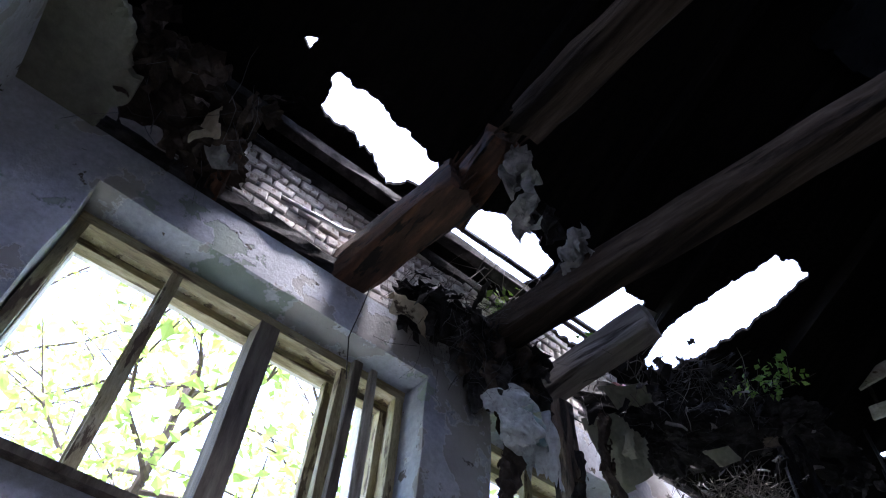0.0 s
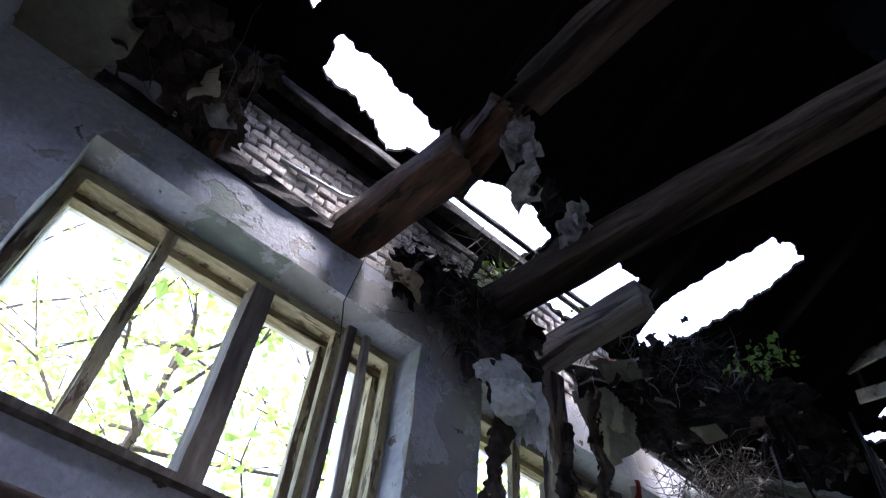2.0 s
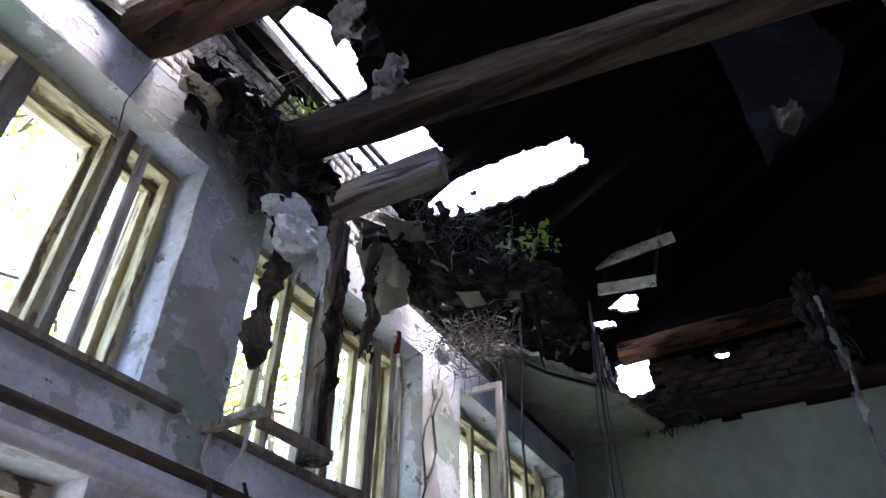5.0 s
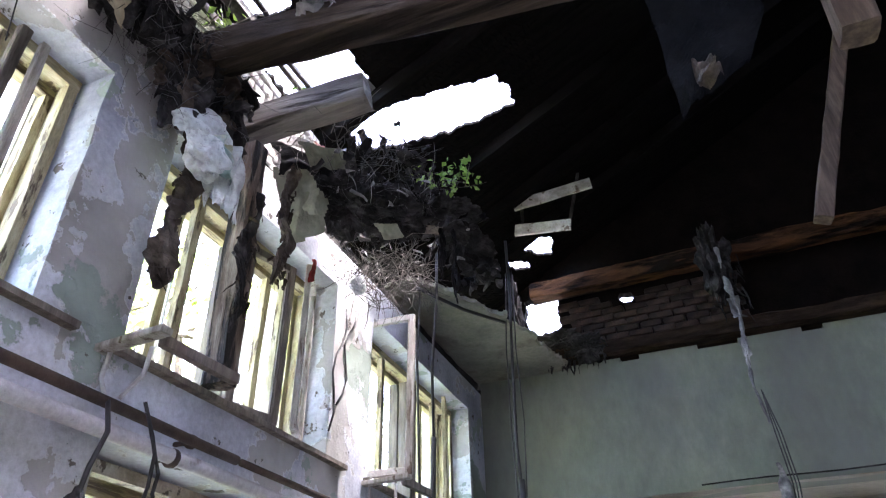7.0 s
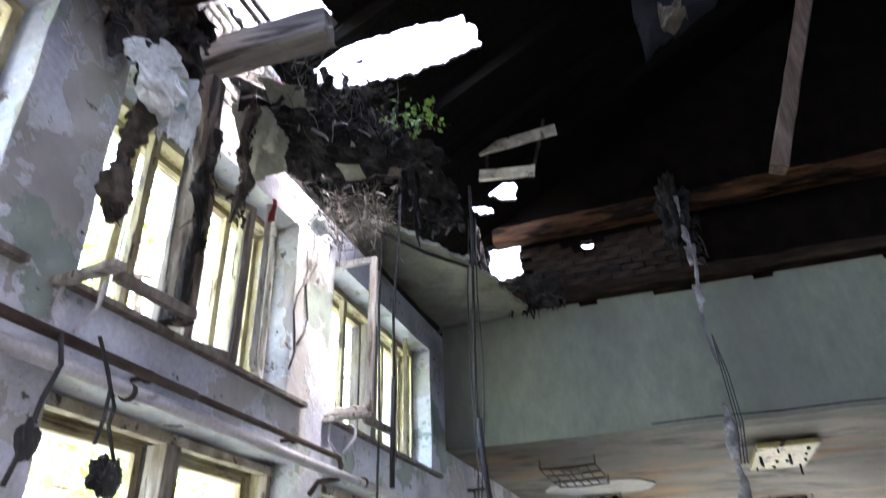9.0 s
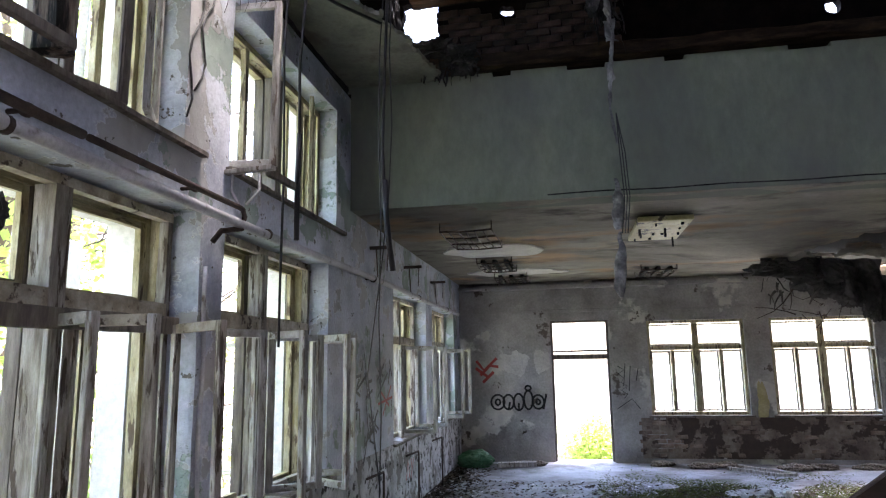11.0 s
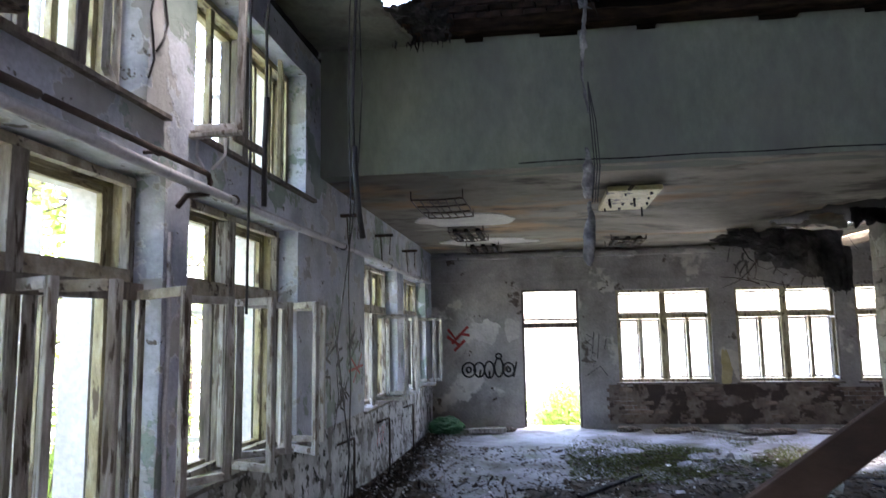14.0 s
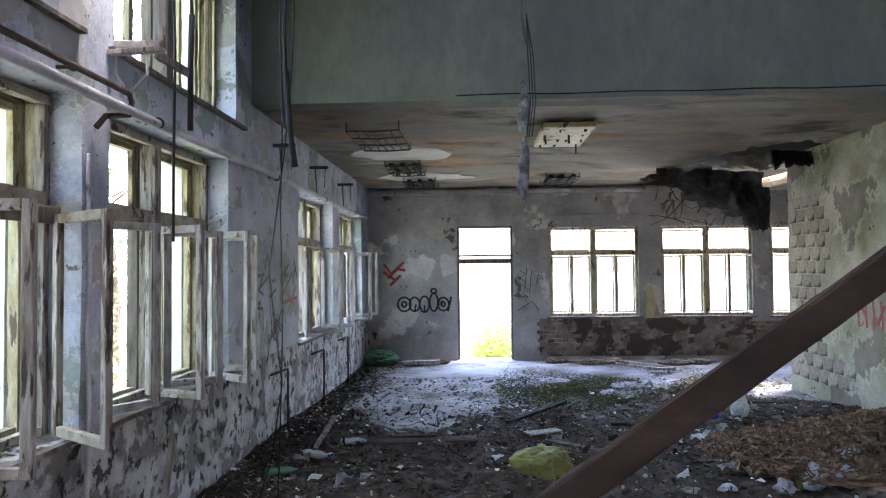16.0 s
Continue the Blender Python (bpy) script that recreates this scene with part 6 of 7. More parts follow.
bm = bmesh.new()
twigs(bm, 260, (-1.9, 4.0, 0.03), (4.8, 8.6, 0.08), 0.4, 0.005, frng)
for _ in range(70):
    x, y, an, ln = frng.uniform(-1.9, 4.6), frng.uniform(4.6, 9.0), frng.uniform(0, 3.14), frng.uniform(0.12, 0.4)
    z = max(0.0, dirt_height(x, y)) + 0.025
    timber(bm, (x, y, z), (x + ln * math.cos(an), y + ln * math.sin(an), z + frng.uniform(-0.01, 0.04)), frng.uniform(0.012, 0.035), 0.012, 4, 0.004, 5, ragged=0.03)
tagged(part("floor_twigs", bm, M_TWIG), "thin twigs strewn on the floor", "twigs", kind="stuff")

bm = bmesh.new()
for _ in range(46000):
    x, y = frng.gauss(2.5, 1.3), frng.gauss(10.7, 0.95)
    if noise.noise(Vector((x * 1.1, y * 1.1, 9))) < -0.22 or not 0.3 < x < 4.8:
        continue
    s = frng.uniform(0.006, 0.018)
    base = Vector((x, y, max(0.0, dirt_height(x, y)) + 0.0))
    for k in range(2):
        a = frng.uniform(0, 6.28)
        d = Vector((math.cos(a), math.sin(a), 0)) * s
        f = [bm.verts.new(base - d), bm.verts.new(base + d), bm.verts.new(base + Vector((frng.gauss(0, .01), frng.gauss(0, .01), s * frng.uniform(.4, 1.1))))]
        bm.faces.new(f)
tagged(part("moss_patch", bm, M_MOSS), "green moss growing on the damp floor", "moss", kind="stuff")

bm = bmesh.new()
clump(bm, (4.3, 6.6, 0.18), (1.5, 0.85, 0.24), 160, 0.35, 5)
clump(bm, (3.5, 5.95, 0.22), (0.95, 0.6, 0.16), 161, 0.35, 5)
for _ in range(9500):
    a, q = frng.uniform(0, 6.28), frng.random() ** 0.6
    x, y = 3.8 + 1.8 * q * math.cos(a), 6.25 + 1.05 * q * math.sin(a)
    c = Vector((x, y, 0.2 + 0.22 * (1 - q) + max(0, dirt_height(x, y)) * 0.5 + frng.uniform(-.02, .05)))
    d = Vector((frng.gauss(0, 1), frng.gauss(0, 1), frng.gauss(0, .5))).normalized() * frng.uniform(.015, .05)
    e = d.cross(Vector((frng.gauss(0, 1), frng.gauss(0, 1), 1))).normalized() * frng.uniform(.003, .012)
    bm.faces.new([bm.verts.new(c - d - e), bm.verts.new(c + d - e), bm.verts.new(c + d * .8 + e), bm.verts.new(c - d + e)])
tagged(part("litter_heap", bm, M_BROWN), "heap of brown fibrous insulation and leaf litter", "litter", kind="stuff")


def lump(name, c, s, mat, label, cat, seed, freq=5):
    bm = bmesh.new()
    r = bmesh.ops.create_icosphere(bm, subdivisions=4, radius=1)
    o = Vector((seed * 3.3, seed, seed * 2.2))
    for v in r["verts"]:
        p = v.co.copy()
        k = 1 + 0.35 * noise.noise(p * 1.4 + o) + 0.22 * abs(noise.noise(p * freq * .6 + o)) - 0.12 * abs(noise.noise(p * freq * 1.6 + o))
        v.co = Vector((c[0] + p.x * s[0] * k, c[1] + p.y * s[1] * k, max(0.005, c[2] + p.z * s[2] * k)))
    return tagged(part(name, bm, mat), label, cat)


lump("plastic_bag", (0.58, 6.35, 0.12), (0.24, 0.2, 0.17), M_BAGY, "olive yellow crumpled plastic bag on the dirt", "bag", 1)
lump("plastic_sack", (-1.95, 13.55, 0.12), (0.32, 0.22, 0.2), M_BAGG, "green crumpled sack by the far corner", "bag", 2)
for k, (x, y, s) in enumerate(((0.18, 6.5, 0.10), (-1.2, 5.95, 0.15), (-0.98, 5.95, 0.12), (2.35, 7.3, 0.20), (2.7, 7.6, 0.12), (2.7, 5.9, 0.2), (3.05, 5.75, 0.22), (3.3, 5.9, 0.16), (2.15, 5.95, 0.16), (1.75, 5.9, 0.12), (3.9, 9.9, 0.18), (2.6, 10.6, 0.22), (2.9, 10.8, 0.2), (2.35, 10.7, 0.15), (-1.7, 6.4, 0.14), (-1.45, 5.9, 0.12))):
    z = max(0.0, dirt_height(x, y))
    s *= 0.6
    bm = bmesh.new()
    crumple(bm, (x - s, y - s * .7, z + 0.06), (s * 2, 0.05, 0.02), (0.0, s * 1.4, 0.03), 16, 16, s * 0.55, 170 + k, freq=6)
    for v in bm.verts:
        v.co.z = max(v.co.z, z + 0.012)
    tagged(part("plastic_scrap", bm, M_GREYPL if k % 3 else M_PLASTIC), "crumpled pale plastic scrap lying in the dirt", "plastic scrap", "plastic scraps")


def bottle(x, y, ang, mat, label, tip=0.0, z=None):
    t = thing("plastic_bottle", label, "bottle", "bottles")
    z = max(0.0, dirt_height(x, y)) + 0.05 if z is None else z
    prof = [(0.0, 0.030), (0.01, 0.040), (0.06, 0.042), (0.10, 0.036), (0.13, 0.042), (0.20, 0.040), (0.24, 0.028), (0.27, 0.014), (0.285, 0.014)]
    for nm, pr, mt in (("body", prof, mat), ("cap", [(0.286, 0.016), (0.305, 0.016)], M_BLUE)):
        bm = bmesh.new()
        rings = [[bm.verts.new((l, r * math.cos(a), r * math.sin(a))) for a in [2 * math.pi * k / 14 for k in range(14)]] for l, r in pr]
        for p, q in zip(rings, rings[1:]):
            for j in range(14):
                bm.faces.new((p[j], p[(j + 1) % 14], q[(j + 1) % 14], q[j]))
        bm.faces.new(list(reversed(rings[0])))
        bm.faces.new(rings[-1])
        bm.transform(Matrix.Translation((x, y, z)) @ Matrix.Rotation(ang, 4, "Z") @ Matrix.Rotation(tip, 4, "Y"))
        part(nm, bm, mt, t, smooth=True)


bottle(-1.95, 6.1, 0.3, M_BAGG, "green plastic bottle lying by the wall")
bottle(-1.75, 6.75, -0.4, M_GLASSY, "clear plastic bottle lying by the wall")
bottle(2.2, 7.5, 2.3, M_GLASSY, "clear dented plastic bottle in the dirt")
bottle(-1.5, 7.3, 0.2, M_GLASSY, "clear plastic bottle lying by the wall")
lump("plastic_cup", (2.95, 8.6, 0.06), (0.07, 0.05, 0.05), M_BLUE, "small blue plastic scrap in the dirt", "plastic scrap", 5)
lump("plastic_bucket", (3.35, 8.9, 0.12), (0.11, 0.1, 0.16), M_PLASTIC, "dented pale plastic tub", "tub", 6)
lump("rubble_stone", (4.3, 6.1, 0.2), (0.5, 0.12, 0.1), M_SOOT, "dark broken lump of rubble", "rubble", 7)

M_DKPLANK = surf("damp_brown_plank", [(0.05, 0.038, 0.028), (0.10, 0.08, 0.062), (0.16, 0.135, 0.11)], 4, 0.9, 0.6, 30, streak=(0.7, 5, 5))
for k, (a, b, w, h, m) in enumerate((
        ((-1.15, 7.35, 0.06), (0.0, 7.5, 0.07), 0.20, 0.03, M_DKPLANK), ((-0.95, 7.48, 0.09), (-0.45, 7.5, 0.10), 0.08, 0.03, M_DKPLANK), ((0.35, 8.35, 0.05), (1.2, 9.4, 0.10), 0.07, 0.04, M_SOOT),
        ((0.75, 7.5, 0.05), (1.3, 7.0, 0.06), 0.10, 0.025, M_BARE), ((-0.75, 6.75, 0.07), (-0.3, 6.62, 0.07), 0.04, 0.02, M_DKPLANK), ((0.55, 7.75, 0.06), (0.95, 7.95, 0.06), 0.16, 0.02, M_WOOD),
        ((1.6, 8.3, 0.05), (2.5, 8.1, 0.06), 0.06, 0.03, M_SOOT), ((-1.75, 7.1, 0.03), (-1.62, 7.6, 0.30), 0.06, 0.02, M_WOOD), ((3.95, 9.2, 0.05), (4.2, 7.6, 0.12), 0.07, 0.05, M_SOOT), ((4.3, 7.3, 0.12), (4.88, 7.7, 0.28), 0.08, 0.05, M_BARE),
        ((-1.5, 13.5, 0.06), (-0.75, 13.6, 0.07), 0.14, 0.09, M_WOOD), ((-2.0, 6.9, 0.05), (-1.4, 6.7, 0.06), 0.08, 0.03, M_BARE), ((-2.12, 4.35, 0.06), (-2.06, 4.5, 0.86), 0.05, 0.02, M_WOOD), ((3.4, 9.7, 0.04), (5.0, 9.5, 0.04), 0.08, 0.03, M_SOOT))):
    bm = bmesh.new()
    timber(bm, a, b, w, h, 8, 0.006, 200 + k, ragged=0.04)
    tagged(part("loose_plank", bm, m), "loose broken plank lying on the littered floor" if m != M_WOOD else "pale painted batten lying on the littered floor", "plank", "loose planks")

f = thing("fallen_window_frame", "pale wooden window frame lying flat on the floor", "window frame")
for a, b in (((2.7, 13.45, 0.05), (3.3, 12.7, 0.06)), ((3.0, 13.6, 0.05), (3.65, 12.75, 0.06)), ((3.3, 12.68, 0.06), (3.62, 12.72, 0.06))):
    bm = bmesh.new()
    timber(bm, a, b, 0.06, 0.05, 6, 0.004, 3)
    part("rail", bm, M_WOOD, f)
for k, (x, y) in enumerate(((2.3, 13.7), (2.75, 13.8), (3.9, 13.6), (4.4, 13.7), (5.2, 13.75), (-0.9, 13.8), (1.6, 13.9))):
    lump("rubble_stone", (x, y, 0.04), (frng.uniform(.15, .3), .12, .07), M_FLAKE, "lump of fallen plaster by the end wall", "rubble", 30 + k)

# ---- outlines sprayed on the walls: plain strokes ----
M_SPRAYK = surf("black_spray", [(0.012, 0.012, 0.013), (0.03, 0.03, 0.03)], 10, 0.6, 0.05, 30)
M_SPRAYR = surf("red_spray", [(0.30, 0.04, 0.04), (0.42, 0.08, 0.07)], 10, 0.6, 0.05, 30)


def strokes(name, label, mat, shapes, to3, r=0.022):
    t = tagged(new(name), label, "graffiti")
    for pts in shapes:
        bm = bmesh.new()
        P = [Vector(p) for p in pts]
        rows = []
        for i, p in enumerate(P):
            d = P[min(i + 1, len(P) - 1)] - P[max(i - 1, 0)]
            if d.length < 1e-6 or (P[0] - P[-1]).length < 1e-6 and i in (0, len(P) - 1):
                d = P[1] - P[-2]
            s = Vector((-d.y, d.x)).normalized() * r
            rows.append((bm.verts.new(to3(*(p + s))), bm.verts.new(to3(*(p - s)))))
        for a, b in zip(rows, rows[1:]):
            bm.faces.new((a[0], b[0], b[1], a[1]))
        part("stroke", bm, mat, t)


def oval(cx, cz, rx, rz, n=14):
    return [(cx + rx * math.cos(2 * math.pi * i / n), cz + rz * math.sin(2 * math.pi * i / n)) for i in range(n + 1)]


def far(x, z):
    return (x, YF - 0.018, z)


strokes("graffiti", "black outlined bubble graffiti on the grey end wall", M_SPRAYK,
        [oval(-1.55, 1.2, 0.14, 0.15), oval(-1.33, 1.2, 0.11, 0.15), oval(-1.12, 1.2, 0.10, 0.17), oval(-0.92, 1.24, 0.09, 0.19), oval(-0.72, 1.2, 0.12, 0.14), [(-0.62, 1.05), (-0.55, 1.36)], oval(-1.55, 1.2, 0.05, 0.06, 8), oval(-0.72, 1.2, 0.04, 0.05, 8), [(-1.33, 1.06), (-1.30, 1.2)], [(-1.12, 1.05), (-1.12, 1.18)], oval(-0.92, 1.48, 0.06, 0.05, 8)], far, 0.02)
strokes("graffiti", "red sprayed strokes on the grey end wall", M_SPRAYR,
        [[(-1.98, 2.05), (-1.82, 1.85), (-1.55, 2.1)], [(-1.9, 1.75), (-1.7, 1.95), (-1.52, 1.92)], [(-2.0, 1.9), (-1.75, 1.72)], [(-1.85, 1.6), (-1.62, 1.82)]], far, 0.03)
strokes("graffiti", "thin black scrawl beside the doorway", M_SPRAYK,
        [[(0.9 + 0.12 * (i % 2) + 0.05 * (i // 4), 1.9 - 0.08 * i) for i in range(9)], [(1.05, 1.95), (1.0, 1.5)], [(1.15, 1.9), (1.1, 1.4)], [(0.85, 1.05), (1.15, 1.25), (1.3, 1.05)], [(1.3, 1.85), (1.25, 1.6)]], far, 0.007)


def west(y, z):
    return (XW + 0.016, y, z)


grng = random.Random(5)
sc = []
for k in range(26):
    y, z = grng.uniform(6.9, 8.55), grng.uniform(1.15, 2.0)
    sc.append([(y, z), (y + grng.uniform(-.25, .25), z + grng.uniform(-.4, .2)), (y + grng.uniform(-.3, .3), z + grng.uniform(-.3, .1))])
strokes("graffiti", "tangle of black sprayed strokes on the window wall", M_SPRAYK, sc, west, 0.018)
strokes("graffiti", "faded red sprayed strokes on the window wall", M_SPRAYR,
        [[(8.0, 1.7), (8.4, 1.5)], [(8.1, 1.4), (8.5, 1.75)], [(7.9, 1.55), (8.55, 1.6)], [(9.3, 0.45), (9.4, 0.7), (9.5, 0.45)], [(9.6, 0.7), (9.6, 0.45), (9.75, 0.7)]], west, 0.016)


def pierf(y, z):
    return (4.885, y, z)


strokes("graffiti", "red sprayed bars on the masonry pier", M_SPRAYR, [[(8.9 - 0.17 * i, 1.15), (8.93 - 0.17 * i, 1.5)] for i in range(4)] + [[(8.9, 1.48), (8.75, 1.3)], [(8.5, 1.2), (8.35, 1.45)]], pierf, 0.025)
strokes("graffiti", "green and black scrawl on the masonry pier", surf("green_spray", [(0.04, 0.25, 0.10), (0.08, 0.36, 0.16)], 10, 0.6, 0.05, 30), [[(8.25, 1.1), (8.2, 0.75)], [(8.1, 1.15), (8.25, 1.12)], [(8.0, 1.5), (8.2, 1.45)]], pierf, 0.02)


# torn film and bags in front of the brown heap
M_FILM = surf("dirty_white_film", [(0.24, 0.25, 0.27), (0.40, 0.42, 0.44), (0.54, 0.56, 0.58)], 6, 0.4, 0.4, 30)
M_ORANGE = surf("orange_wrapper", [(0.45, 0.14, 0.05), (0.6, 0.22, 0.08)], 6, 0.4, 0.2, 30)
for k, (x, y, sx, sz, m, lab) in enumerate(((2.72, 5.62, 0.17, 0.20, M_FILM, "torn white plastic film on the litter"), (2.92, 5.55, 0.16, 0.15, M_FILM, "torn white plastic film on the litter"), (2.45, 5.6, 0.13, 0.12, M_FILM, "crumpled pale plastic bag on the litter"),
                                             (2.52, 5.78, 0.07, 0.12, M_ORANGE, "small orange wrapper among the plastic"), (2.05, 5.72, 0.12, 0.08, M_FILM, "crumpled pale plastic bag on the litter"), (1.75, 5.75, 0.11, 0.06, M_GREYPL, "dirty plastic scrap in the dirt"),
                                             (2.62, 5.66, 0.07, 0.13, M_BAGY, "small olive wrapper among the plastic"), (3.05, 5.85, 0.10, 0.08, M_FILM, "torn white plastic film on the litter"), (2.45, 7.15, 0.18, 0.07, M_FILM, "long torn strip of white plastic"))):
    bm = bmesh.new()
    z = max(0.0, dirt_height(x, y))
    wad(bm, (x, y, z + sz * 0.3), (sx * 0.62, sx * 0.42, sz * 0.62), 40 + k)
    for v in bm.verts:
        v.co.z = max(v.co.z, z - 0.01)
    tagged(part("plastic_film", bm, m), lab, "plastic scrap", "plastic scraps")


# ---- outside: trees and bushes ----
M_BARK = surf("bark", [(0.06, 0.045, 0.035), (0.13, 0.10, 0.08)], 8, 0.95, 0.7, 30)
M_TREELEAF = surf("tree_leaf", [(0.06, 0.13, 0.015), (0.12, 0.22, 0.03), (0.20, 0.28, 0.04)], 1.4, 0.5, 0.0, 12)
tl = M_TREELEAF.node_tree
tr = tl.nodes.new("ShaderNodeBsdfTranslucent")
tr.inputs[0].default_value = (0.38, 0.48, 0.13, 1)
ms = tl.nodes.new("ShaderNodeMixShader")
ms.inputs[0].default_value = 0.65
tl.links.new(tl.nodes["Principled BSDF"].outputs[0], ms.inputs[1])
tl.links.new(tr.outputs[0], ms.inputs[2])
tl.links.new(ms.outputs[0], tl.nodes["Material Output"].inputs[0])


def tree(x, y, h, spread, n, size, seed, label="slim broadleaved tree with light green leaves outside the windows", low=1.4):
    r = random.Random(seed)
    t = thing("tree", label, "tree", "trees outside")
    bm = bmesh.new()
    base = Vector((x, y, -0.65))
    trunk = [base + Vector((0.12 * math.sin(i * 0.9 + seed), 0.12 * math.cos(i * 0.7 + seed), h * i / 8)) for i in range(9)]
    tube(bm, trunk, 0.10, 8, 0.025)
    tips = []
    for k in range(22):
        p = trunk[0].lerp(trunk[-1], 0.22 + 0.75 * r.random())
        a = r.uniform(0, 6.28)
        d = Vector((math.cos(a), math.sin(a), r.uniform(0.0, 0.7))).normalized()
        pts = [p]
        for i in range(5):
            d = (d + Vector((r.gauss(0, .22), r.gauss(0, .22), r.gauss(0.02, .2)))).normalized()
            pts.append(pts[-1] + d * spread * r.uniform(0.14, 0.3))
            tips.append(pts[-1])
        tube(bm, pts, 0.022, 5, 0.004)
        for i in (2, 3, 4):
            e = (d + Vector((r.gauss(0, .8), r.gauss(0, .8), r.gauss(0, .5)))).normalized()
            q = [pts[i], pts[i] + e * 0.2 * spread, pts[i] + e * 0.38 * spread + Vector((0, 0, -0.04))]
            tube(bm, q, 0.008, 4, 0.003)
            tips += q[1:]
    part("trunk", bm, M_BARK, t)
    vs, fs = [], []
    for _ in range(n):
        c = r.choice(tips) + Vector((r.gauss(0, .14), r.gauss(0, .14), r.gauss(0, .12)))
        if c.z < low or c.x > XW - 0.75:
            continue
        s = size * r.uniform(0.5, 1.3)
        d = Vector((r.gauss(0, 1), r.gauss(0, 1), r.gauss(-0.4, 0.5))).normalized()
        q = d.cross(Vector((r.gauss(0, 1), r.gauss(0, 1), r.gauss(0, 1)))).normalized()
        nn = d.cross(q) * s * 0.15
        b = len(vs)
        vs += [c, c + d * s * .45 + q * s * .33 + nn, c + d * s, c + d * s * .45 - q * s * .33 + nn]
        fs += [(b, b + 1, b + 2), (b, b + 2, b + 3)]
    me = bpy.data.meshes.new("crown")
    me.from_pydata([tuple(v) for v in vs], [], fs)
    me.materials.append(M_TREELEAF)
    c = new("crown", me)
    c.parent = t


tree(-4.6, 0.6, 6.5, 1.6, 2900, 0.10, 1)
tree(-5.2, 2.6, 7.5, 1.8, 4200, 0.10, 2)
tree(-4.7, 4.6, 6.5, 1.6, 6500, 0.09, 3)
tree(-6.0, 7.0, 8.0, 2.0, 4200, 0.11, 4)
tree(-6.5, -1.0, 8.0, 2.0, 3600, 0.11, 5)
tree(-6.2, 11.0, 8.0, 2.0, 3600, 0.11, 6)
tree(-7.5, 15.5, 9.0, 2.2, 3600, 0.12, 7)


def bush(x, y, w, h, n, seed, mat, size=0.09):
    r = random.Random(seed)
    t = thing("bush", "low green bush growing outside the wall", "bush", "bushes outside")
    bm = bmesh.new()
    for k in range(12):
        a = r.uniform(0, 6.28)
        tube(bm, [(x, y, -0.65), (x + 0.3 * w * math.cos(a), y + 0.3 * w * math.sin(a), -0.65 + h * 0.5), (x + 0.45 * w * math.cos(a), y + 0.45 * w * math.sin(a), -0.65 + h * r.uniform(.7, 1))], 0.012, 4, 0.004)
    part("stems", bm, M_BARK, t)
    vs, fs = [], []
    for _ in range(n):
        a, q = r.uniform(0, 6.28), r.random() ** 0.5
        z = r.random()
        k = 0.75 + 0.4 * noise.noise(Vector((math.cos(a) * 2, math.sin(a) * 2, z * 3 + seed)))
        c = Vector((x + w * 0.55 * q * k * math.cos(a), y + w * 0.55 * q * k * math.sin(a), -0.62 + h * z * (1.1 - 0.6 * q * q)))
        s = size * r.uniform(.5, 1.3)
        d = Vector((r.gauss(0, 1), r.gauss(0, 1), r.gauss(0, .6))).normalized()
        u = d.cross(Vector((r.gauss(0, 1), r.gauss(0, 1), r.gauss(0, 1)))).normalized()
        b = len(vs)
        vs += [c, c + d * s * .5 + u * s * .3, c + d * s, c + d * s * .5 - u * s * .3]
        fs += [(b, b + 1, b + 2), (b, b + 2, b + 3)]
    me = bpy.data.meshes.new("foliage")
    me.from_pydata([tuple(v) for v in vs], [], fs)
    me.materials.append(mat)
    new("foliage", me).parent = t


for k, (x, y, w, h, n) in enumerate(((-4.4, 3.2, 1.6, 2.3, 2200), (-4.6, 5.4, 1.6, 1.9, 2000), (-5.0, 7.5, 1.8, 2.4, 1800), (-4.4, 1.6, 1.4, 2.0, 1500), (-4.1, 2.5, 1.5, 2.9, 4200), (-4.1, 4.8, 1.5, 2.7, 3600), (-5.2, 10.0, 2.0, 2.2, 1500), (-5.0, 13.0, 2.0, 2.4, 1500), (0.5, 16.0, 1.7, 1.35, 7000), (-0.3, 18.5, 2.0, 1.0, 1200))):
    bush(x, y, w, h, n, 300 + k, M_TREELEAF)
tagged(boxed("concrete_post", (-3.62, -3.4, 3.9, 4.15, -0.65, 2.9), M_RENDER, bev=0.012), "pale rendered post outside the windows", "post")

# ---- bricks: eaves wall, end wall, pier ----
def brick_mesh(l, h, d, seed):
    bm = bmesh.new()
    box(bm, -l / 2, l / 2, -d / 2, d / 2, -h / 2, h / 2)
    r = random.Random(seed)
    for v in bm.verts:
        v.co += Vector((r.uniform(-.012, .012), r.uniform(-.006, .006), r.uniform(-.008, .008)))
    bmesh.ops.bevel(bm, geom=bm.edges[:], offset=0.009, segments=1, affect="EDGES")
    me = bpy.data.meshes.new("brick")
    bm.to_mesh(me)
    bm.free()
    return me


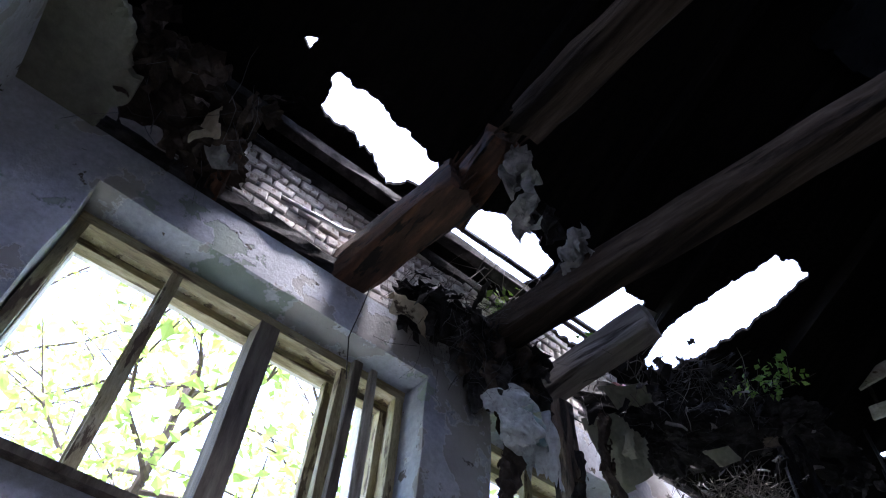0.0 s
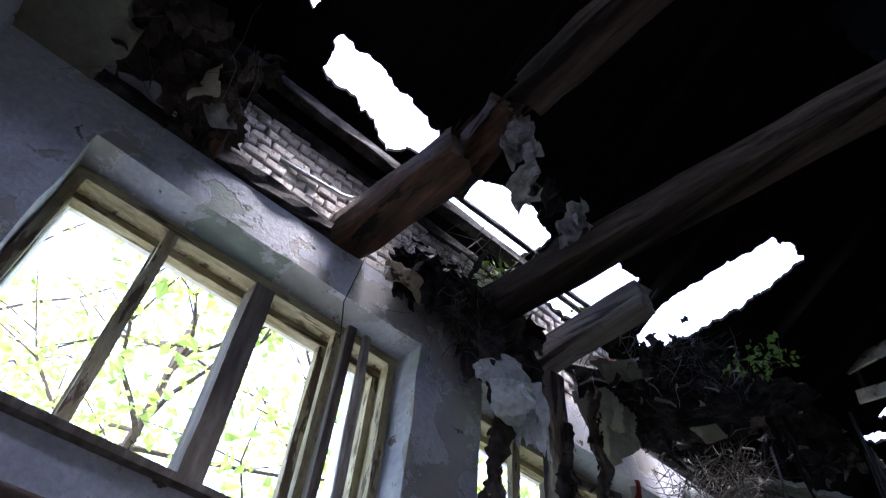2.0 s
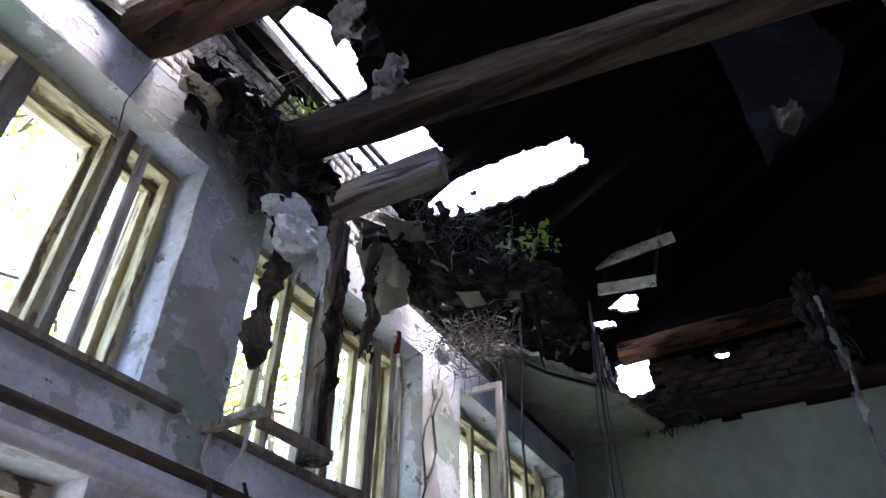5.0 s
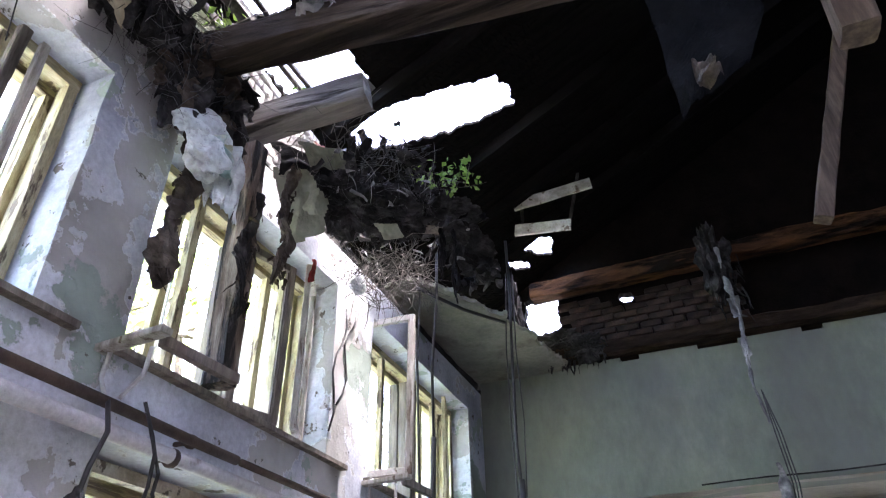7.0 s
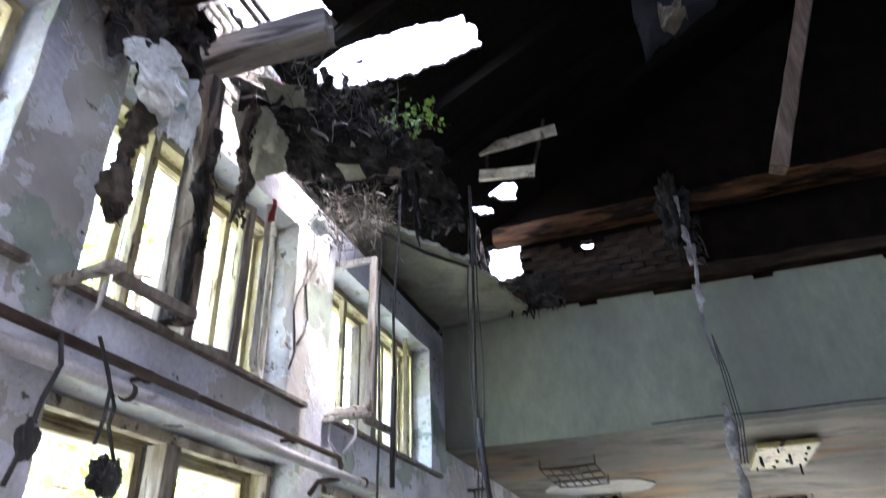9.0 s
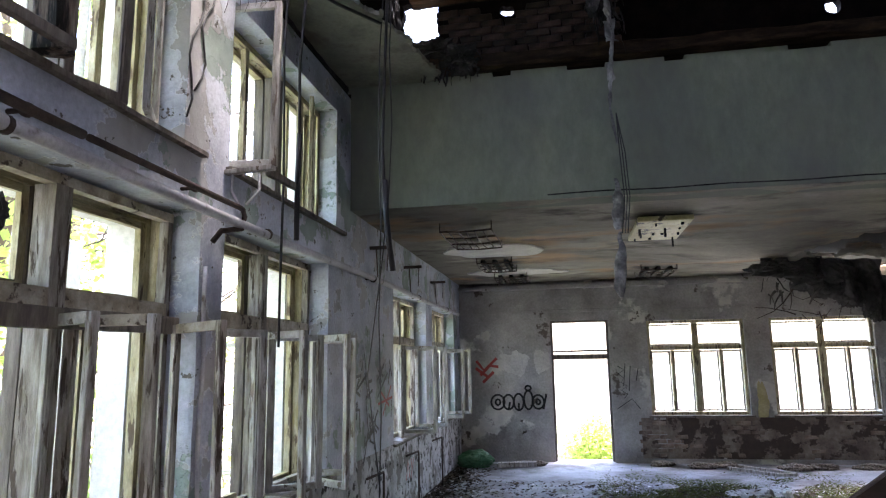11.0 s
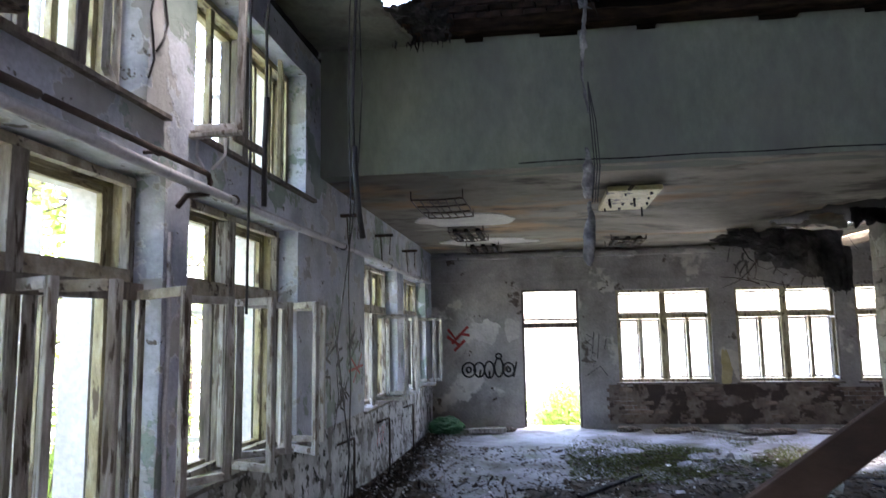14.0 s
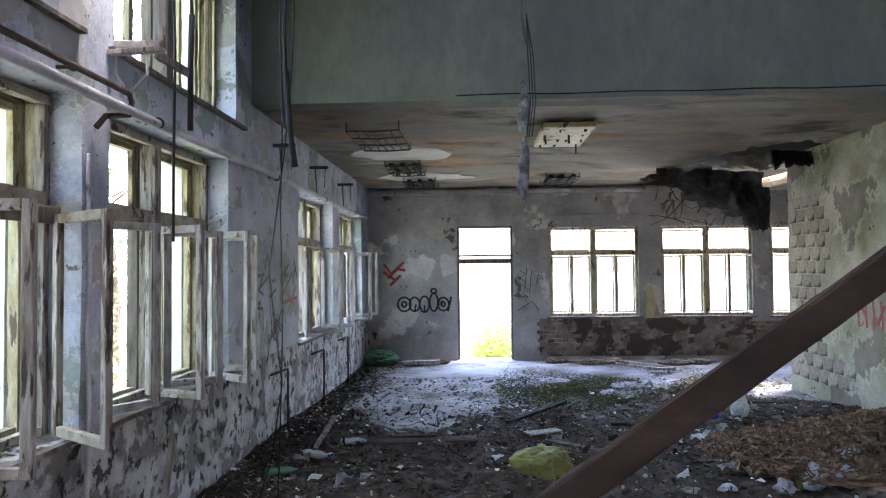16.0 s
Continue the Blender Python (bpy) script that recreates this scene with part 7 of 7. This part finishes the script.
def lay(parent, mat, lo, hi, z0, z1, l, h, place, jitter=0.008, keep=lambda u, z: True, limit=300, gap=0.012, d=0.1):
    """Rows of single bricks from z0 to z1; place(u, z) gives the point and the turn about z."""
    r = random.Random(int(lo * 10 + z1 * 7))
    meshes = [brick_mesh(l, h, d, s) for s in range(5)]
    for me in meshes:
        me.materials.append(mat)
    count = 0
    for j in range(int((z1 - z0) / (h + gap))):
        u = lo + (l + gap) * (0.5 if j % 2 else 1.0)
        while u < hi and count < limit:
            z = z0 + (j + 0.5) * (h + gap)
            if keep(u, z):
                p, turn = place(u, z)
                o = new("brick", r.choice(meshes))
                o.parent = parent
                o.matrix_basis = Matrix.Translation(Vector(p) + Vector((r.uniform(-jitter, jitter), r.uniform(-jitter, jitter), 0))) @ Matrix.Rotation(turn + r.uniform(-.05, .05), 4, "Z") @ Matrix.Rotation(r.uniform(-.03, .03), 4, "Y")
                count += 1
            u += l + gap


eav = tagged(boxed("wall_eaves", (-2.86, -2.44, -1.0, 3.4, ZT, 5.80), M_MORTAR, bev=0), "rough brick eaves wall bared above the plaster", "wall", kind="structure")
lay(eav, M_BRICK, -0.3, 3.3, 5.0, 5.80, 0.125, 0.066, lambda u, z: ((-2.43 + 0.02 * noise.noise(Vector((u * 3, z * 9, 0))), u, z), radians(90)), 0.008)
nw = bpy.data.objects["wall_north"]
M_BRICKRED = surf("red_brown_brick", [(0.10, 0.07, 0.055), (0.18, 0.13, 0.10), (0.28, 0.23, 0.19)], 5, 0.9, 0.4, 30, vary=0.4)
lay(nw, M_BRICKRED, 1.25, 8.9, 0.12, 0.88, 0.25, 0.075, lambda u, z: ((u, YF + 0.03, z), 0.0), 0.012, keep=lambda u, z: noise.noise(Vector((u * 0.9, z * 2.2, 7))) > -0.02, limit=300)
bm = slab(cuts(1.3, XR - 0.02, 0.06), cuts(0.1, 0.88, 0.04), lambda u, z: noise.noise(Vector((u * 0.9, z * 2.2, 7))) + 0.25 * noise.noise(Vector((u * 5, z * 6, 1))) < 0.30,
          lambda u, z, w: (u, YF - 0.022 + w + 0.008 * noise.noise(Vector((u * 4, z * 4, 2))), z), 0.02)
tagged(part("wall_north_dado", bm, surf("brown_damp_plaster", [(0.10, 0.075, 0.06), (0.19, 0.15, 0.12), (0.32, 0.28, 0.235)], 2.6, 0.9, 0.5, 18, patch=(0.07, 0.05, 0.04), patch_scale=2.2, patch_at=0.55)), "damp brown plaster flaking off bricks under the windows", "wall", kind="structure")
M_BLOCK = surf("crumbling_block", [(0.24, 0.22, 0.18), (0.36, 0.33, 0.27), (0.44, 0.41, 0.34)], 5, 0.9, 0.6, 25, vary=0.3, patch=(0.07, 0.075, 0.045), patch_scale=2.2, patch_at=0.54, edge=0.05)
lay(pier, M_BLOCK, 8.0, 10.8, 0.25, 3.1, 0.27, 0.19, lambda u, z: ((4.974, u, z), radians(90)), 0.001,
    keep=lambda u, z: noise.noise(Vector((u * 1.3, z * 1.1, 4))) + (u - 9.9) * 0.7 > -0.1, limit=170, gap=0.006)

gable = bpy.data.objects["wall_gable"]
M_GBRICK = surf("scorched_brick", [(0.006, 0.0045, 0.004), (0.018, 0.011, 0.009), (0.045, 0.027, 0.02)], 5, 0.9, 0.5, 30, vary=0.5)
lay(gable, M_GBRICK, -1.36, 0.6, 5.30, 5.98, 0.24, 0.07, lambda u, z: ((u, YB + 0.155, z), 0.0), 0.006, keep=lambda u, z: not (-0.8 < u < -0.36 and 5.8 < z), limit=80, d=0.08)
